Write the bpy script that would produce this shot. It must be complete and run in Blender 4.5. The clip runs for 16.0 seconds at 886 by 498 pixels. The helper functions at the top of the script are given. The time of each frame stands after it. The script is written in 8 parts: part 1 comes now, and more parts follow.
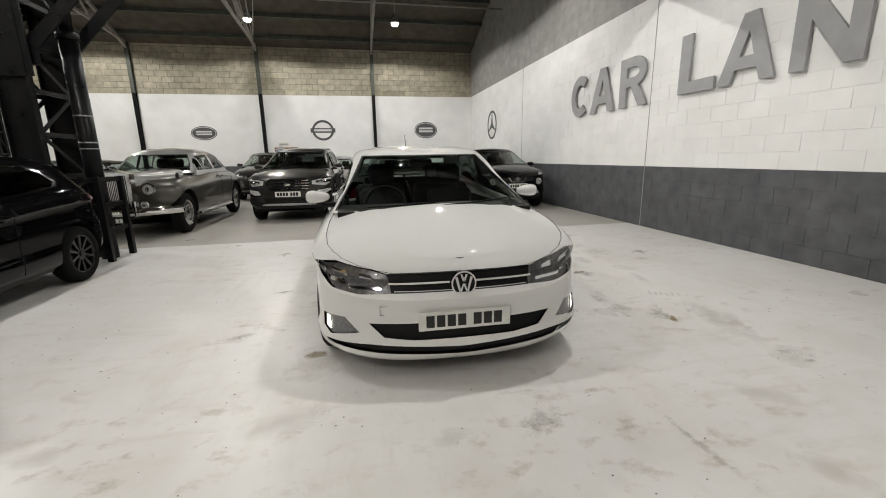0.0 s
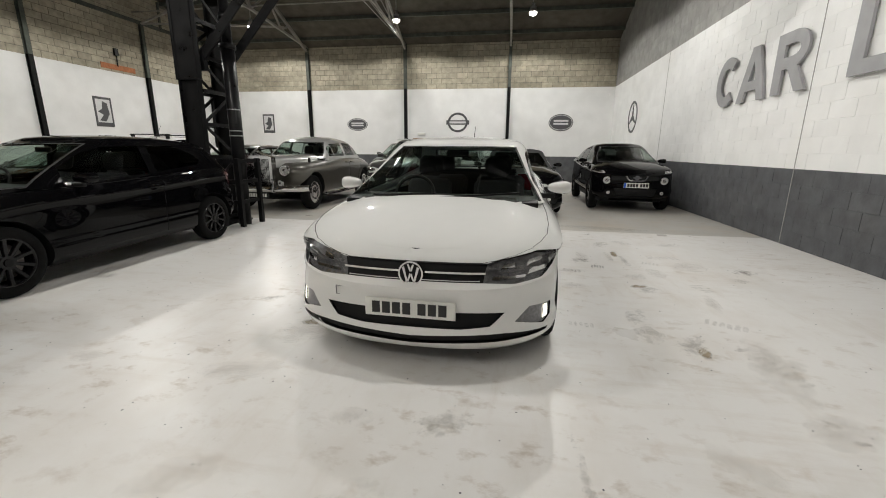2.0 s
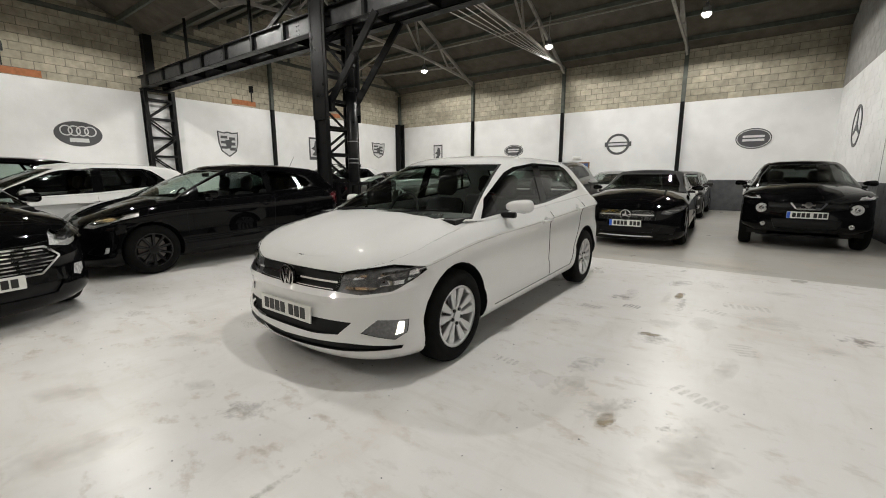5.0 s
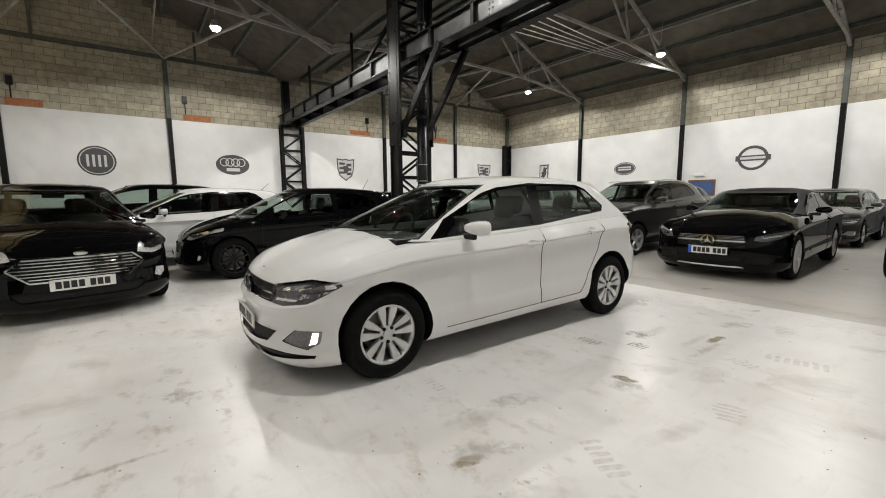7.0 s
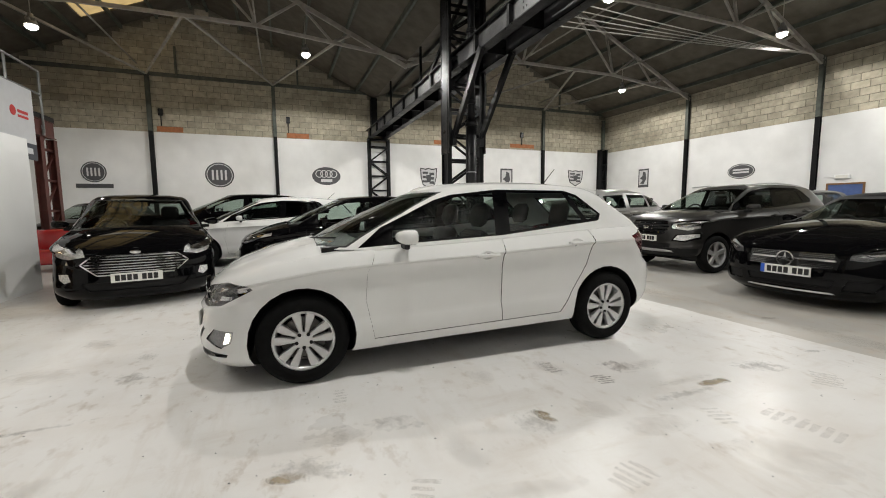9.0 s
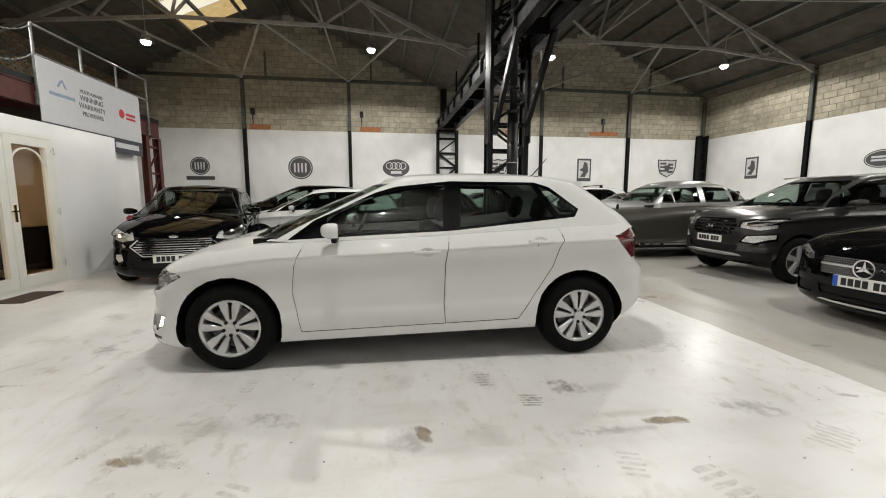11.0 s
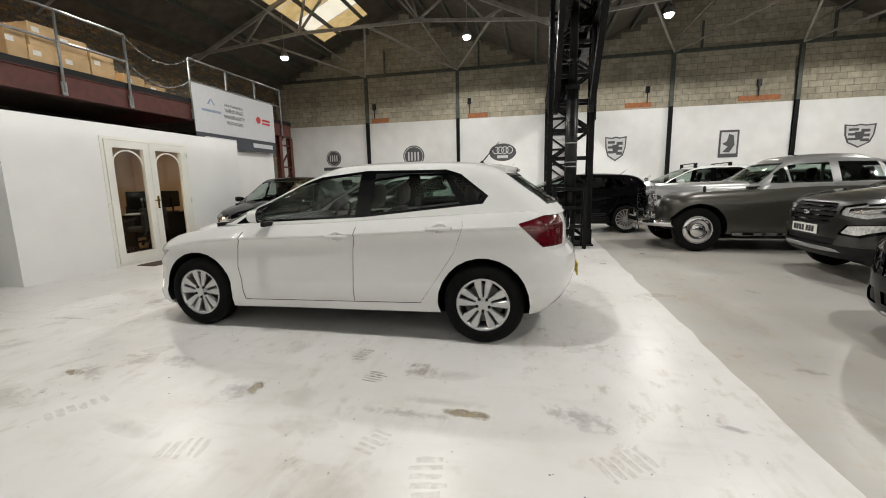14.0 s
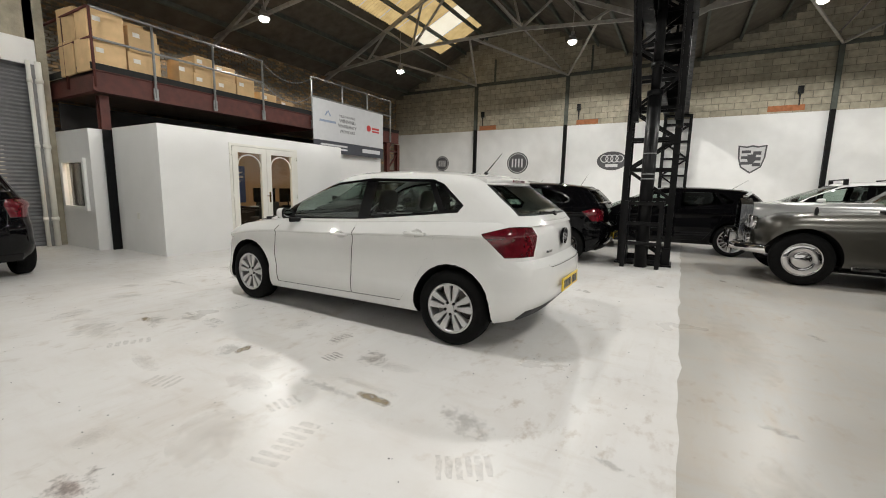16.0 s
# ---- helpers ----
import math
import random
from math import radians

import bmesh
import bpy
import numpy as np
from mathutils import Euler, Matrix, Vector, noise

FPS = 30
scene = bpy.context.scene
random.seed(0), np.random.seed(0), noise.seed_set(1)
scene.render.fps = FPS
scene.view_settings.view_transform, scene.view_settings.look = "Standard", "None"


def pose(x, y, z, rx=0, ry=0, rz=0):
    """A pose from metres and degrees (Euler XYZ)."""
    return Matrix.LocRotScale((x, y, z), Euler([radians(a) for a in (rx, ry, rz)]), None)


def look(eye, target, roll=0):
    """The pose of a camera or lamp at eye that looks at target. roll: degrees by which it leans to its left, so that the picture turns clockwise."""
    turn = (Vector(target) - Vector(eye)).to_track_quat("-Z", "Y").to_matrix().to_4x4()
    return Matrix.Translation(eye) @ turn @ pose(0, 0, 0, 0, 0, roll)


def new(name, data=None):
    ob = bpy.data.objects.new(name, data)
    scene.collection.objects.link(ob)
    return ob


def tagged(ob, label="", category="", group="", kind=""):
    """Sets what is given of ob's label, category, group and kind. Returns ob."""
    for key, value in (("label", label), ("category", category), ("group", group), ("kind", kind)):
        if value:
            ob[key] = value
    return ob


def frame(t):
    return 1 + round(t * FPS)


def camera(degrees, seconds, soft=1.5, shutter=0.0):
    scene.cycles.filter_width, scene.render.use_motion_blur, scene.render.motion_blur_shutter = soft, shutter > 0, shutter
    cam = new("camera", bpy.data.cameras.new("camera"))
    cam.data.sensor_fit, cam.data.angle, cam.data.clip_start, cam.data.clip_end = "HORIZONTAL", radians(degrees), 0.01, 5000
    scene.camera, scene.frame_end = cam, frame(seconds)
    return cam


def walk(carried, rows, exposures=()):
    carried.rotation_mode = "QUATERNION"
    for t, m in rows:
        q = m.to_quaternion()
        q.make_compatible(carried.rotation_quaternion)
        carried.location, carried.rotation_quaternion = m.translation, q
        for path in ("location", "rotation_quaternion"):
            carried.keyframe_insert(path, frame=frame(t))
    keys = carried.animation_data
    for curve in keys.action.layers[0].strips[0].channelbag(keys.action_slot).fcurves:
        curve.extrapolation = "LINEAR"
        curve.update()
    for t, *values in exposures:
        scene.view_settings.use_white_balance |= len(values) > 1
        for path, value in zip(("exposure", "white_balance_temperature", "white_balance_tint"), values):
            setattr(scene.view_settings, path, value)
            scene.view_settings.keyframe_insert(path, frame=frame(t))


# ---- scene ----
cam = camera(94.4, 16.0, 1.0)
# the walk: seconds, eye, target, roll
PATH = [
    (0, (-0.069, -0.016, 1.317), (0.307, 1.899, 0.881), -1.0),
    (0.5, (0.198, -0.031, 1.33), (0.416, 1.913, 0.912), -1.0),
    (1, (0.499, -0.092, 1.322), (0.521, 1.864, 0.906), -1.1),
    (1.5, (0.763, -0.111, 1.311), (0.61, 1.831, 0.859), -0.4),
    (2, (1.042, -0.038, 1.302), (0.723, 1.88, 0.836), 0.6),
    (2.5, (1.361, -0.008, 1.281), (0.862, 1.874, 0.825), 1.2),
    (3, (1.666, 0.07, 1.26), (1.023, 1.904, 0.787), 1.4),
    (3.5, (1.965, 0.235, 1.248), (1.185, 2.01, 0.757), 0.8),
    (4, (2.293, 0.346, 1.241), (1.376, 2.067, 0.799), 0.5),
    (4.5, (2.568, 0.487, 1.223), (1.528, 2.149, 0.827), 0.3),
    (5, (2.819, 0.682, 1.234), (1.665, 2.278, 0.887), -0.1),
    (5.2, (2.926, 0.751, 1.225), (1.724, 2.316, 0.897), -0.3),
    (7.3, (3.836, 1.759, 1.234), (2.196, 2.876, 0.981), -0.4),
    (7.5, (3.888, 1.895, 1.215), (2.222, 2.971, 0.958), -0.4),
    (8, (4.006, 2.211, 1.234), (2.272, 3.18, 1.0), -0.2),
    (8.5, (4.163, 2.49, 1.241), (2.358, 3.326, 1.032), -0.2),
    (9, (4.255, 2.766, 1.223), (2.403, 3.491, 1.017), -0.5),
    (9.2, (4.265, 2.903, 1.23), (2.392, 3.574, 1.03), -0.8),
    (11.3, (4.38, 4.153, 1.227), (2.409, 4.361, 0.96), -0.2),
    (11.5, (4.405, 4.297, 1.247), (2.431, 4.445, 0.966), -0.5),
    (12, (4.464, 4.56, 1.236), (2.485, 4.585, 0.946), -0.3),
    (12.5, (4.438, 4.871, 1.228), (2.467, 4.76, 0.91), -0.4),
    (13, (4.441, 5.161, 1.228), (2.476, 4.945, 0.925), -0.9),
    (13.5, (4.478, 5.494, 1.24), (2.526, 5.176, 0.943), -1.1),
    (14, (4.44, 5.833, 1.241), (2.511, 5.406, 0.928), -1.2),
    (14.5, (4.424, 6.137, 1.255), (2.526, 5.576, 0.964), -1.1),
    (15, (4.437, 6.444, 1.263), (2.594, 5.723, 0.973), -0.9),
    (15.5, (4.334, 6.738, 1.249), (2.551, 5.887, 0.94), 0.1),
    (16, (4.232, 7.008, 1.271), (2.513, 6.027, 0.983), 1.1),
]
walk(cam, [(t, look(eye, target, roll)) for t, eye, target, roll in PATH],
     [(0, -0.2), (2, -0.18), (4, -0.13), (7.5, 0.0), (10, 0.02), (16, 0.02)])

# ---- world, lights, exposure ----
world = bpy.data.worlds.new("world")
scene.world = world
world.use_nodes = True
wn = world.node_tree
sky = wn.nodes.new("ShaderNodeTexSky")
sky.sky_type = "NISHITA"
sky.sun_disc = False
sky.sun_elevation, sky.sun_rotation = radians(45), radians(180)
wn.nodes["Background"].inputs[1].default_value = 0.12
wn.links.new(sky.outputs[0], wn.nodes["Background"].inputs[0])
scene.view_settings.exposure = 0.0
sun = bpy.data.lights.new("sun", "SUN")
sun.energy, sun.angle, sun.color = 2.7, radians(2), (1.0, 0.95, 0.86)
new("sun", sun).matrix_basis = look((0, -30, 30), (0, 0, 0))

LAMP_WATTS = 385.0
# (2.4, -1.2) is an unseen fill lamp, added to brighten the office corner
LAMP_DIM = {(2.4, -1.2): 0.3, (-9.3, -2.75): 0.2}
LAMP_SPOTS = [(-9.3, -2.75, 5.8), (-9.45, 3.68, 5.95), (-9.1, 9.5, 5.9), (-9.35, 16.1, 6.0),
              (-3.4, -2.9, 5.7), (-3.4, 3.65, 5.9), (-3.4, 9.8, 5.9), (-3.45, 16.0, 6.0),
              # first lamp of this row is added and always out of view
              (2.4, -1.2, 5.8), (2.05, 3.7, 5.9), (2.0, 9.8, 5.9), (1.45, 15.8, 6.0)]
for lx, ly, lz in LAMP_SPOTS:
    la = bpy.data.lights.new("high_bay_light", "SPOT")
    la.spot_size, la.spot_blend, la.shadow_soft_size = radians(165), 0.16, 0.045
    la.energy, la.color = LAMP_WATTS * LAMP_DIM.get((lx, ly), 1.0), (0.99, 0.97, 0.92)
    new("high_bay_light", la).matrix_basis = pose(lx, ly, lz - 0.24)
# warm lamp in the glazed office
la = bpy.data.lights.new("office_light", "AREA")
la.shape, la.size, la.size_y, la.energy, la.color = "RECTANGLE", 1.2, 0.6, 22.0, (1.0, 0.82, 0.6)
new("office_light", la).matrix_basis = pose(-1.6, -1.9, 2.2)
la = bpy.data.lights.new("side_office_light", "AREA")
la.shape, la.size, la.energy, la.color = "SQUARE", 0.4, 20.0, (1.0, 0.85, 0.66)
new("side_office_light", la).matrix_basis = pose(0.35, -3.1, 2.15)


# ---- materials ----
def mat(name, color, rough=0.5, metal=0.0, var=0.1, scale=8.0, bump=0.0, bscale=60.0, coat=0.0, tint=None, tscale=1.2,
        tamount=0.5, spec=0.5, rand=0.0, rvar=0.0, cior=1.5):
    """A surface with fine grain, broad blotches of a second colour, relief and wear."""
    m = bpy.data.materials.new(name)
    m.use_nodes = True
    nt = m.node_tree
    N, K = nt.nodes, nt.links
    b = N["Principled BSDF"]
    b.inputs["Roughness"].default_value = rough
    b.inputs["Metallic"].default_value = metal
    b.inputs["Specular IOR Level"].default_value = spec
    b.inputs["Coat Weight"].default_value = coat
    b.inputs["Coat Roughness"].default_value = 0.02
    b.inputs["Coat IOR"].default_value = cior
    tc = N.new("ShaderNodeNewGeometry").outputs["Position"]
    n1 = N.new("ShaderNodeTexNoise")
    n1.inputs["Scale"].default_value, n1.inputs["Detail"].default_value = scale, 6
    K.new(tc, n1.inputs["Vector"])
    mr = N.new("ShaderNodeMapRange")
    mr.inputs[1].default_value, mr.inputs[2].default_value = 0.3, 0.7
    mr.inputs[3].default_value, mr.inputs[4].default_value = 1 - var, 1 + var
    K.new(n1.outputs["Fac"], mr.inputs[0])
    mul = N.new("ShaderNodeVectorMath")
    mul.operation = "SCALE"
    K.new(mr.outputs[0], mul.inputs["Scale"])
    src = None
    if tint:
        n2 = N.new("ShaderNodeTexNoise")
        n2.inputs["Scale"].default_value, n2.inputs["Detail"].default_value = tscale, 5
        K.new(tc, n2.inputs["Vector"])
        r2 = N.new("ShaderNodeMapRange")
        r2.inputs[1].default_value, r2.inputs[2].default_value, r2.inputs[4].default_value = 0.45, 0.75, tamount
        K.new(n2.outputs["Fac"], r2.inputs[0])
        mx = N.new("ShaderNodeMix")
        mx.data_type = "RGBA"
        mx.inputs["A"].default_value, mx.inputs["B"].default_value = (*color, 1), (*tint, 1)
        K.new(r2.outputs[0], mx.inputs["Factor"])
        src = mx.outputs["Result"]
    else:
        rgb = N.new("ShaderNodeRGB")
        rgb.outputs[0].default_value = (*color, 1)
        src = rgb.outputs[0]
    K.new(src, mul.inputs[0])
    out = mul.outputs[0]
    if rand:
        oi, geo = N.new("ShaderNodeObjectInfo"), N.new("ShaderNodeNewGeometry")
        ad = N.new("ShaderNodeMath")
        ad.operation = "ADD"
        K.new(oi.outputs["Random"], ad.inputs[0])
        K.new(geo.outputs["Random Per Island"], ad.inputs[1])
        fr = N.new("ShaderNodeMath")
        fr.operation = "FRACT"
        K.new(ad.outputs[0], fr.inputs[0])
        r3 = N.new("ShaderNodeMapRange")
        r3.inputs[3].default_value, r3.inputs[4].default_value = 1 - rand, 1 + rand
        K.new(fr.outputs[0], r3.inputs[0])
        m3 = N.new("ShaderNodeVectorMath")
        m3.operation = "SCALE"
        K.new(out, m3.inputs[0])
        K.new(r3.outputs[0], m3.inputs["Scale"])
        out = m3.outputs[0]
    K.new(out, b.inputs["Base Color"])
    if rvar:
        r4 = N.new("ShaderNodeMapRange")
        r4.inputs[1].default_value, r4.inputs[2].default_value = 0.3, 0.7
        r4.inputs[3].default_value, r4.inputs[4].default_value = max(0.02, rough - rvar), rough + rvar
        K.new(n1.outputs["Fac"], r4.inputs[0])
        K.new(r4.outputs[0], b.inputs["Roughness"])
    if bump:
        n5 = N.new("ShaderNodeTexNoise")
        n5.inputs["Scale"].default_value, n5.inputs["Detail"].default_value = bscale, 4
        K.new(tc, n5.inputs["Vector"])
        bp = N.new("ShaderNodeBump")
        bp.inputs["Strength"].default_value, bp.inputs["Distance"].default_value = bump, 0.01
        K.new(n5.outputs["Fac"], bp.inputs["Height"])
        K.new(bp.outputs[0], b.inputs["Normal"])
    return m


def glow(name, color, strength):
    m = mat(name, color, 0.4)
    b = m.node_tree.nodes["Principled BSDF"]
    b.inputs["Emission Color"].default_value = (*color, 1)
    b.inputs["Emission Strength"].default_value = strength
    return m


def glass(name, color, rough=0.0):
    """Thin pane: clear with a mirror film that grows at grazing angles."""
    m = bpy.data.materials.new(name)
    m.use_nodes = True
    N, K = m.node_tree.nodes, m.node_tree.links
    N.remove(N["Principled BSDF"])
    tr, gl, mx = N.new("ShaderNodeBsdfTransparent"), N.new("ShaderNodeBsdfGlossy"), N.new("ShaderNodeMixShader")
    lw, pw, fr = N.new("ShaderNodeLayerWeight"), N.new("ShaderNodeMath"), N.new("ShaderNodeMath")
    tr.inputs[0].default_value = (*color, 1)
    gl.inputs["Roughness"].default_value = rough
    lw.inputs[0].default_value = 0.5
    pw.operation, pw.inputs[1].default_value = "POWER", 4.5
    fr.operation, fr.inputs[1].default_value, fr.inputs[2].default_value = "MULTIPLY_ADD", 0.7, 0.045
    K.new(lw.outputs["Facing"], pw.inputs[0])
    K.new(pw.outputs[0], fr.inputs[0])
    K.new(fr.outputs[0], mx.inputs[0])
    K.new(tr.outputs[0], mx.inputs[1])
    K.new(gl.outputs[0], mx.inputs[2])
    K.new(mx.outputs[0], N["Material Output"].inputs[0])
    return m


def floor_mat(name, color, worn, rough, stain, seed):
    """Painted concrete: gloss patches, brown scuffs, fine grit."""
    m = mat(name, color, rough, var=0.02, scale=1.2, bump=0.04, bscale=18.0, rvar=0.07, spec=0.4)
    N, K = m.node_tree.nodes, m.node_tree.links
    b = N["Principled BSDF"]
    pos = N.new("ShaderNodeNewGeometry").outputs["Position"]
    src = b.inputs["Base Color"].links[0].from_socket
    for k, (sc, lo, hi, amt, col) in enumerate([(0.5, 0.25, 0.85, 0.8, worn), (1.6, 0.46, 0.92, stain * 0.8, (0.52, 0.45, 0.37)), (5.0, 0.60, 0.78, stain, (0.52, 0.44, 0.36)), (14.0, 0.66, 0.80, stain, (0.34, 0.28, 0.22)), (42.0, 0.70, 0.78, 0.35, (0.3, 0.26, 0.22))]):
        n = N.new("ShaderNodeTexNoise")
        n.noise_dimensions = "4D"
        n.inputs["W"].default_value = seed + 3.1 * k
        n.inputs["Scale"].default_value, n.inputs["Detail"].default_value = sc, 6
        n.inputs["Roughness"].default_value = 0.6
        K.new(pos, n.inputs["Vector"])
        r = N.new("ShaderNodeMapRange")
        r.inputs[1].default_value, r.inputs[2].default_value, r.inputs[4].default_value = lo, hi, min(0.9, amt)
        K.new(n.outputs["Fac"], r.inputs[0])
        mx = N.new("ShaderNodeMix")
        mx.data_type = "RGBA"
        mx.inputs["B"].default_value = (*col, 1)
        K.new(src, mx.inputs["A"])
        K.new(r.outputs[0], mx.inputs["Factor"])
        src = mx.outputs["Result"]
    # brushed streaks along and across, gathered in broad zones
    for k, (sx, sy, lo, hi, amt) in enumerate([(1.6, 9.0, 0.50, 0.78, 0.34), (8.0, 1.8, 0.52, 0.78, 0.28), (5.0, 8.0, 0.55, 0.74, 0.65)]):
        mp, n, z = N.new("ShaderNodeMapping"), N.new("ShaderNodeTexNoise"), N.new("ShaderNodeTexNoise")
        mp.inputs["Scale"].default_value, mp.inputs["Rotation"].default_value = (sx, sy, 1), (0, 0, 0.2 + 0.25 * k)
        K.new(pos, mp.inputs["Vector"])
        n.inputs["Scale"].default_value, n.inputs["Detail"].default_value, n.inputs["Roughness"].default_value = 1.0, 7, 0.65
        K.new(mp.outputs[0], n.inputs["Vector"])
        z.noise_dimensions, z.inputs["W"].default_value, z.inputs["Scale"].default_value = "4D", seed + 11 + k, 1.1
        K.new(pos, z.inputs["Vector"])
        r, rz, mu, mx = N.new("ShaderNodeMapRange"), N.new("ShaderNodeMapRange"), N.new("ShaderNodeMath"), N.new("ShaderNodeMix")
        r.inputs[1].default_value, r.inputs[2].default_value, r.inputs[4].default_value = lo, hi, min(0.95, amt * (0.5 + stain))
        rz.inputs[1].default_value, rz.inputs[2].default_value = 0.40, 0.62
        K.new(n.outputs["Fac"], r.inputs[0])
        K.new(z.outputs["Fac"], rz.inputs[0])
        mu.operation = "MULTIPLY"
        K.new(r.outputs[0], mu.inputs[0])
        K.new(rz.outputs[0], mu.inputs[1])
        mx.data_type = "RGBA"
        mx.inputs["B"].default_value = (0.47, 0.39, 0.30, 1) if k < 2 else (0.36, 0.28, 0.20, 1)
        K.new(src, mx.inputs["A"])
        K.new(mu.outputs[0], mx.inputs["Factor"])
        src = mx.outputs["Result"]
    K.new(src, b.inputs["Base Color"])
    return m


M_FLOOR = floor_mat("floor_white_paint", (0.80, 0.79, 0.775), (0.74, 0.725, 0.705), 0.34, 0.6, 1.0)
M_FLOOR2 = floor_mat("floor_grey_paint", (0.52, 0.51, 0.485), (0.38, 0.36, 0.325), 0.34, 1.7, 7.0)
M_WHITE = mat("wall_white_paint", (0.84, 0.84, 0.83), 0.6, var=0.04, scale=2.0, bump=0.25, bscale=14, tint=(0.68, 0.67, 0.64), tscale=0.7, rand=0.02)
M_DADO = mat("wall_dark_grey_paint", (0.082, 0.085, 0.092), 0.62, var=0.22, scale=5.0, bump=0.4, bscale=22, tint=(0.12, 0.12, 0.12), rand=0.04)
M_BLOCK = mat("bare_block", (0.44, 0.40, 0.31), 0.9, var=0.18, scale=6.0, bump=0.5, bscale=40, tint=(0.26, 0.23, 0.17), tscale=0.5, tamount=0.75, rand=0.13)
M_BLOCK_GREY = mat("grey_painted_block", (0.33, 0.325, 0.31), 0.8, var=0.12, scale=4.0, bump=0.4, bscale=30, tint=(0.22, 0.215, 0.20), tscale=0.6, rand=0.08)
M_MORTAR = mat("mortar", (0.20, 0.185, 0.155), 0.95, var=0.2, scale=12, bump=0.4)
M_ORANGE = mat("terracotta_patch", (0.42, 0.16, 0.07), 0.85, var=0.2, scale=10, bump=0.3)
M_BRICK = mat("old_brick", (0.34, 0.235, 0.13), 0.9, var=0.25, scale=8, bump=0.5, rand=0.25)
M_ROOF = mat("roof_sheet", (0.10, 0.088, 0.068), 0.85, var=0.25, scale=3, bump=0.3, tint=(0.08, 0.07, 0.055), tscale=0.8)
M_STEEL = mat("dusty_grey_steel", (0.36, 0.345, 0.31), 0.6, var=0.2, scale=6, bump=0.2, tint=(0.24, 0.21, 0.17), tscale=2)
M_GREEN = mat("green_grey_steel", (0.085, 0.095, 0.08), 0.6, var=0.25, scale=6, bump=0.2)
M_BLACKST = mat("black_painted_steel", (0.006, 0.006, 0.0065), 0.38, var=0.3, scale=6, bump=0.25, bscale=20, rvar=0.12, spec=0.17)
M_GIRDER = mat("worn_grey_girder_paint", (0.032, 0.032, 0.034), 0.40, var=0.35, scale=7, bump=0.3, bscale=24, tint=(0.09, 0.09, 0.09), tscale=3.0, tamount=0.7, rvar=0.12)
M_RED = mat("oxide_red_steel", (0.085, 0.020, 0.014), 0.6, var=0.25, scale=6, bump=0.2)
M_GALV = mat("galvanised_rail", (0.26, 0.265, 0.265), 0.5, 0.55, var=0.15, scale=12)
M_CARD = mat("cardboard", (0.62, 0.43, 0.23), 0.85, var=0.1, scale=5, bump=0.15, rand=0.12)
M_DECK = mat("dark_timber", (0.09, 0.06, 0.04), 0.85, var=0.25, scale=6, bump=0.2)
M_TAPE = mat("paper_label", (0.75, 0.73, 0.68), 0.6)
M_OFFICE = mat("office_white_paint", (0.87, 0.87, 0.86), 0.55, var=0.03, scale=1.5, bump=0.1, bscale=30, tint=(0.82, 0.82, 0.80))
M_UPVC = mat("cream_upvc", (0.83, 0.82, 0.76), 0.32, var=0.05, scale=2, bump=0.05, bscale=20)
M_BRASS = mat("brass", (0.55, 0.36, 0.12), 0.25, 1.0)
M_INSIDE = mat("beige_plaster", (0.55, 0.40, 0.26), 0.8, var=0.08, bump=0.1)
M_LOGO = mat("dark_grey_cut_sign", (0.075, 0.075, 0.08), 0.5, var=0.06)
M_LOGO2 = mat("pale_grey_sign", (0.62, 0.62, 0.62), 0.5, var=0.05)
M_LETTER = mat("grey_sign_shape", (0.32, 0.32, 0.325), 0.55, var=0.08, scale=4)
M_BANNER = mat("banner_vinyl", (0.66, 0.67, 0.69), 0.45, var=0.03)
M_INK = mat("dark_ink", (0.06, 0.065, 0.08), 0.6)
M_BLUE = mat("blue_ink", (0.07, 0.12, 0.30), 0.6)
M_PALEBLUE = mat("faded_blue_ink", (0.30, 0.37, 0.50), 0.6)
M_GREYINK = mat("faded_grey_ink", (0.17, 0.17, 0.18), 0.6)
M_REDINK = mat("red_ink", (0.6, 0.05, 0.05), 0.5)
M_SHUT = mat("grey_shutter_slats", (0.20, 0.205, 0.215), 0.45, 0.2, var=0.1)
M_LAMPON = glow("lit_lamp_lens", (1.0, 0.95, 0.85), 14.0)
M_LAMPBODY = mat("lamp_housing", (0.35, 0.35, 0.35), 0.4, 0.6)
M_PLASTIC = mat("black_plastic", (0.010, 0.010, 0.0105), 0.5, var=0.15, bump=0.1, spec=0.2)
M_RUBBER = mat("tyre_rubber", (0.007, 0.007, 0.007), 0.8, var=0.2, scale=20, bump=0.2, spec=0.1)
M_GAP = mat("shut_line_black", (0.006, 0.006, 0.006), 0.7)
M_GLOSSBLK = mat("gloss_black", (0.003, 0.003, 0.0035), 0.08, var=0.05, spec=0.22)
M_CHROME = mat("chrome", (0.75, 0.75, 0.76), 0.07, 1.0, var=0.02)
M_ALLOY = mat("silver_alloy", (0.62, 0.62, 0.62), 0.28, 0.75, var=0.04)
M_ALLOYDARK = mat("dark_alloy", (0.007, 0.007, 0.008), 0.2, 0.2, spec=0.4)
M_REFL = mat("lamp_reflector", (0.72, 0.72, 0.71), 0.32, 0.45, var=0.35, scale=45)
M_DISC = mat("brake_disc", (0.16, 0.15, 0.14), 0.45, 0.7)
M_PLATEW = mat("white_plate", (0.78, 0.78, 0.74), 0.35)
M_PLATEY = mat("yellow_plate", (0.80, 0.56, 0.03), 0.35)
M_PLATEB = mat("black_plate", (0.015, 0.015, 0.015), 0.35)
M_EUBLUE = mat("plate_blue", (0.02, 0.10, 0.55), 0.4)
M_TAIL = mat("red_lamp_lens", (0.10, 0.004, 0.009), 0.12, coat=1.0, var=0.25, scale=30)
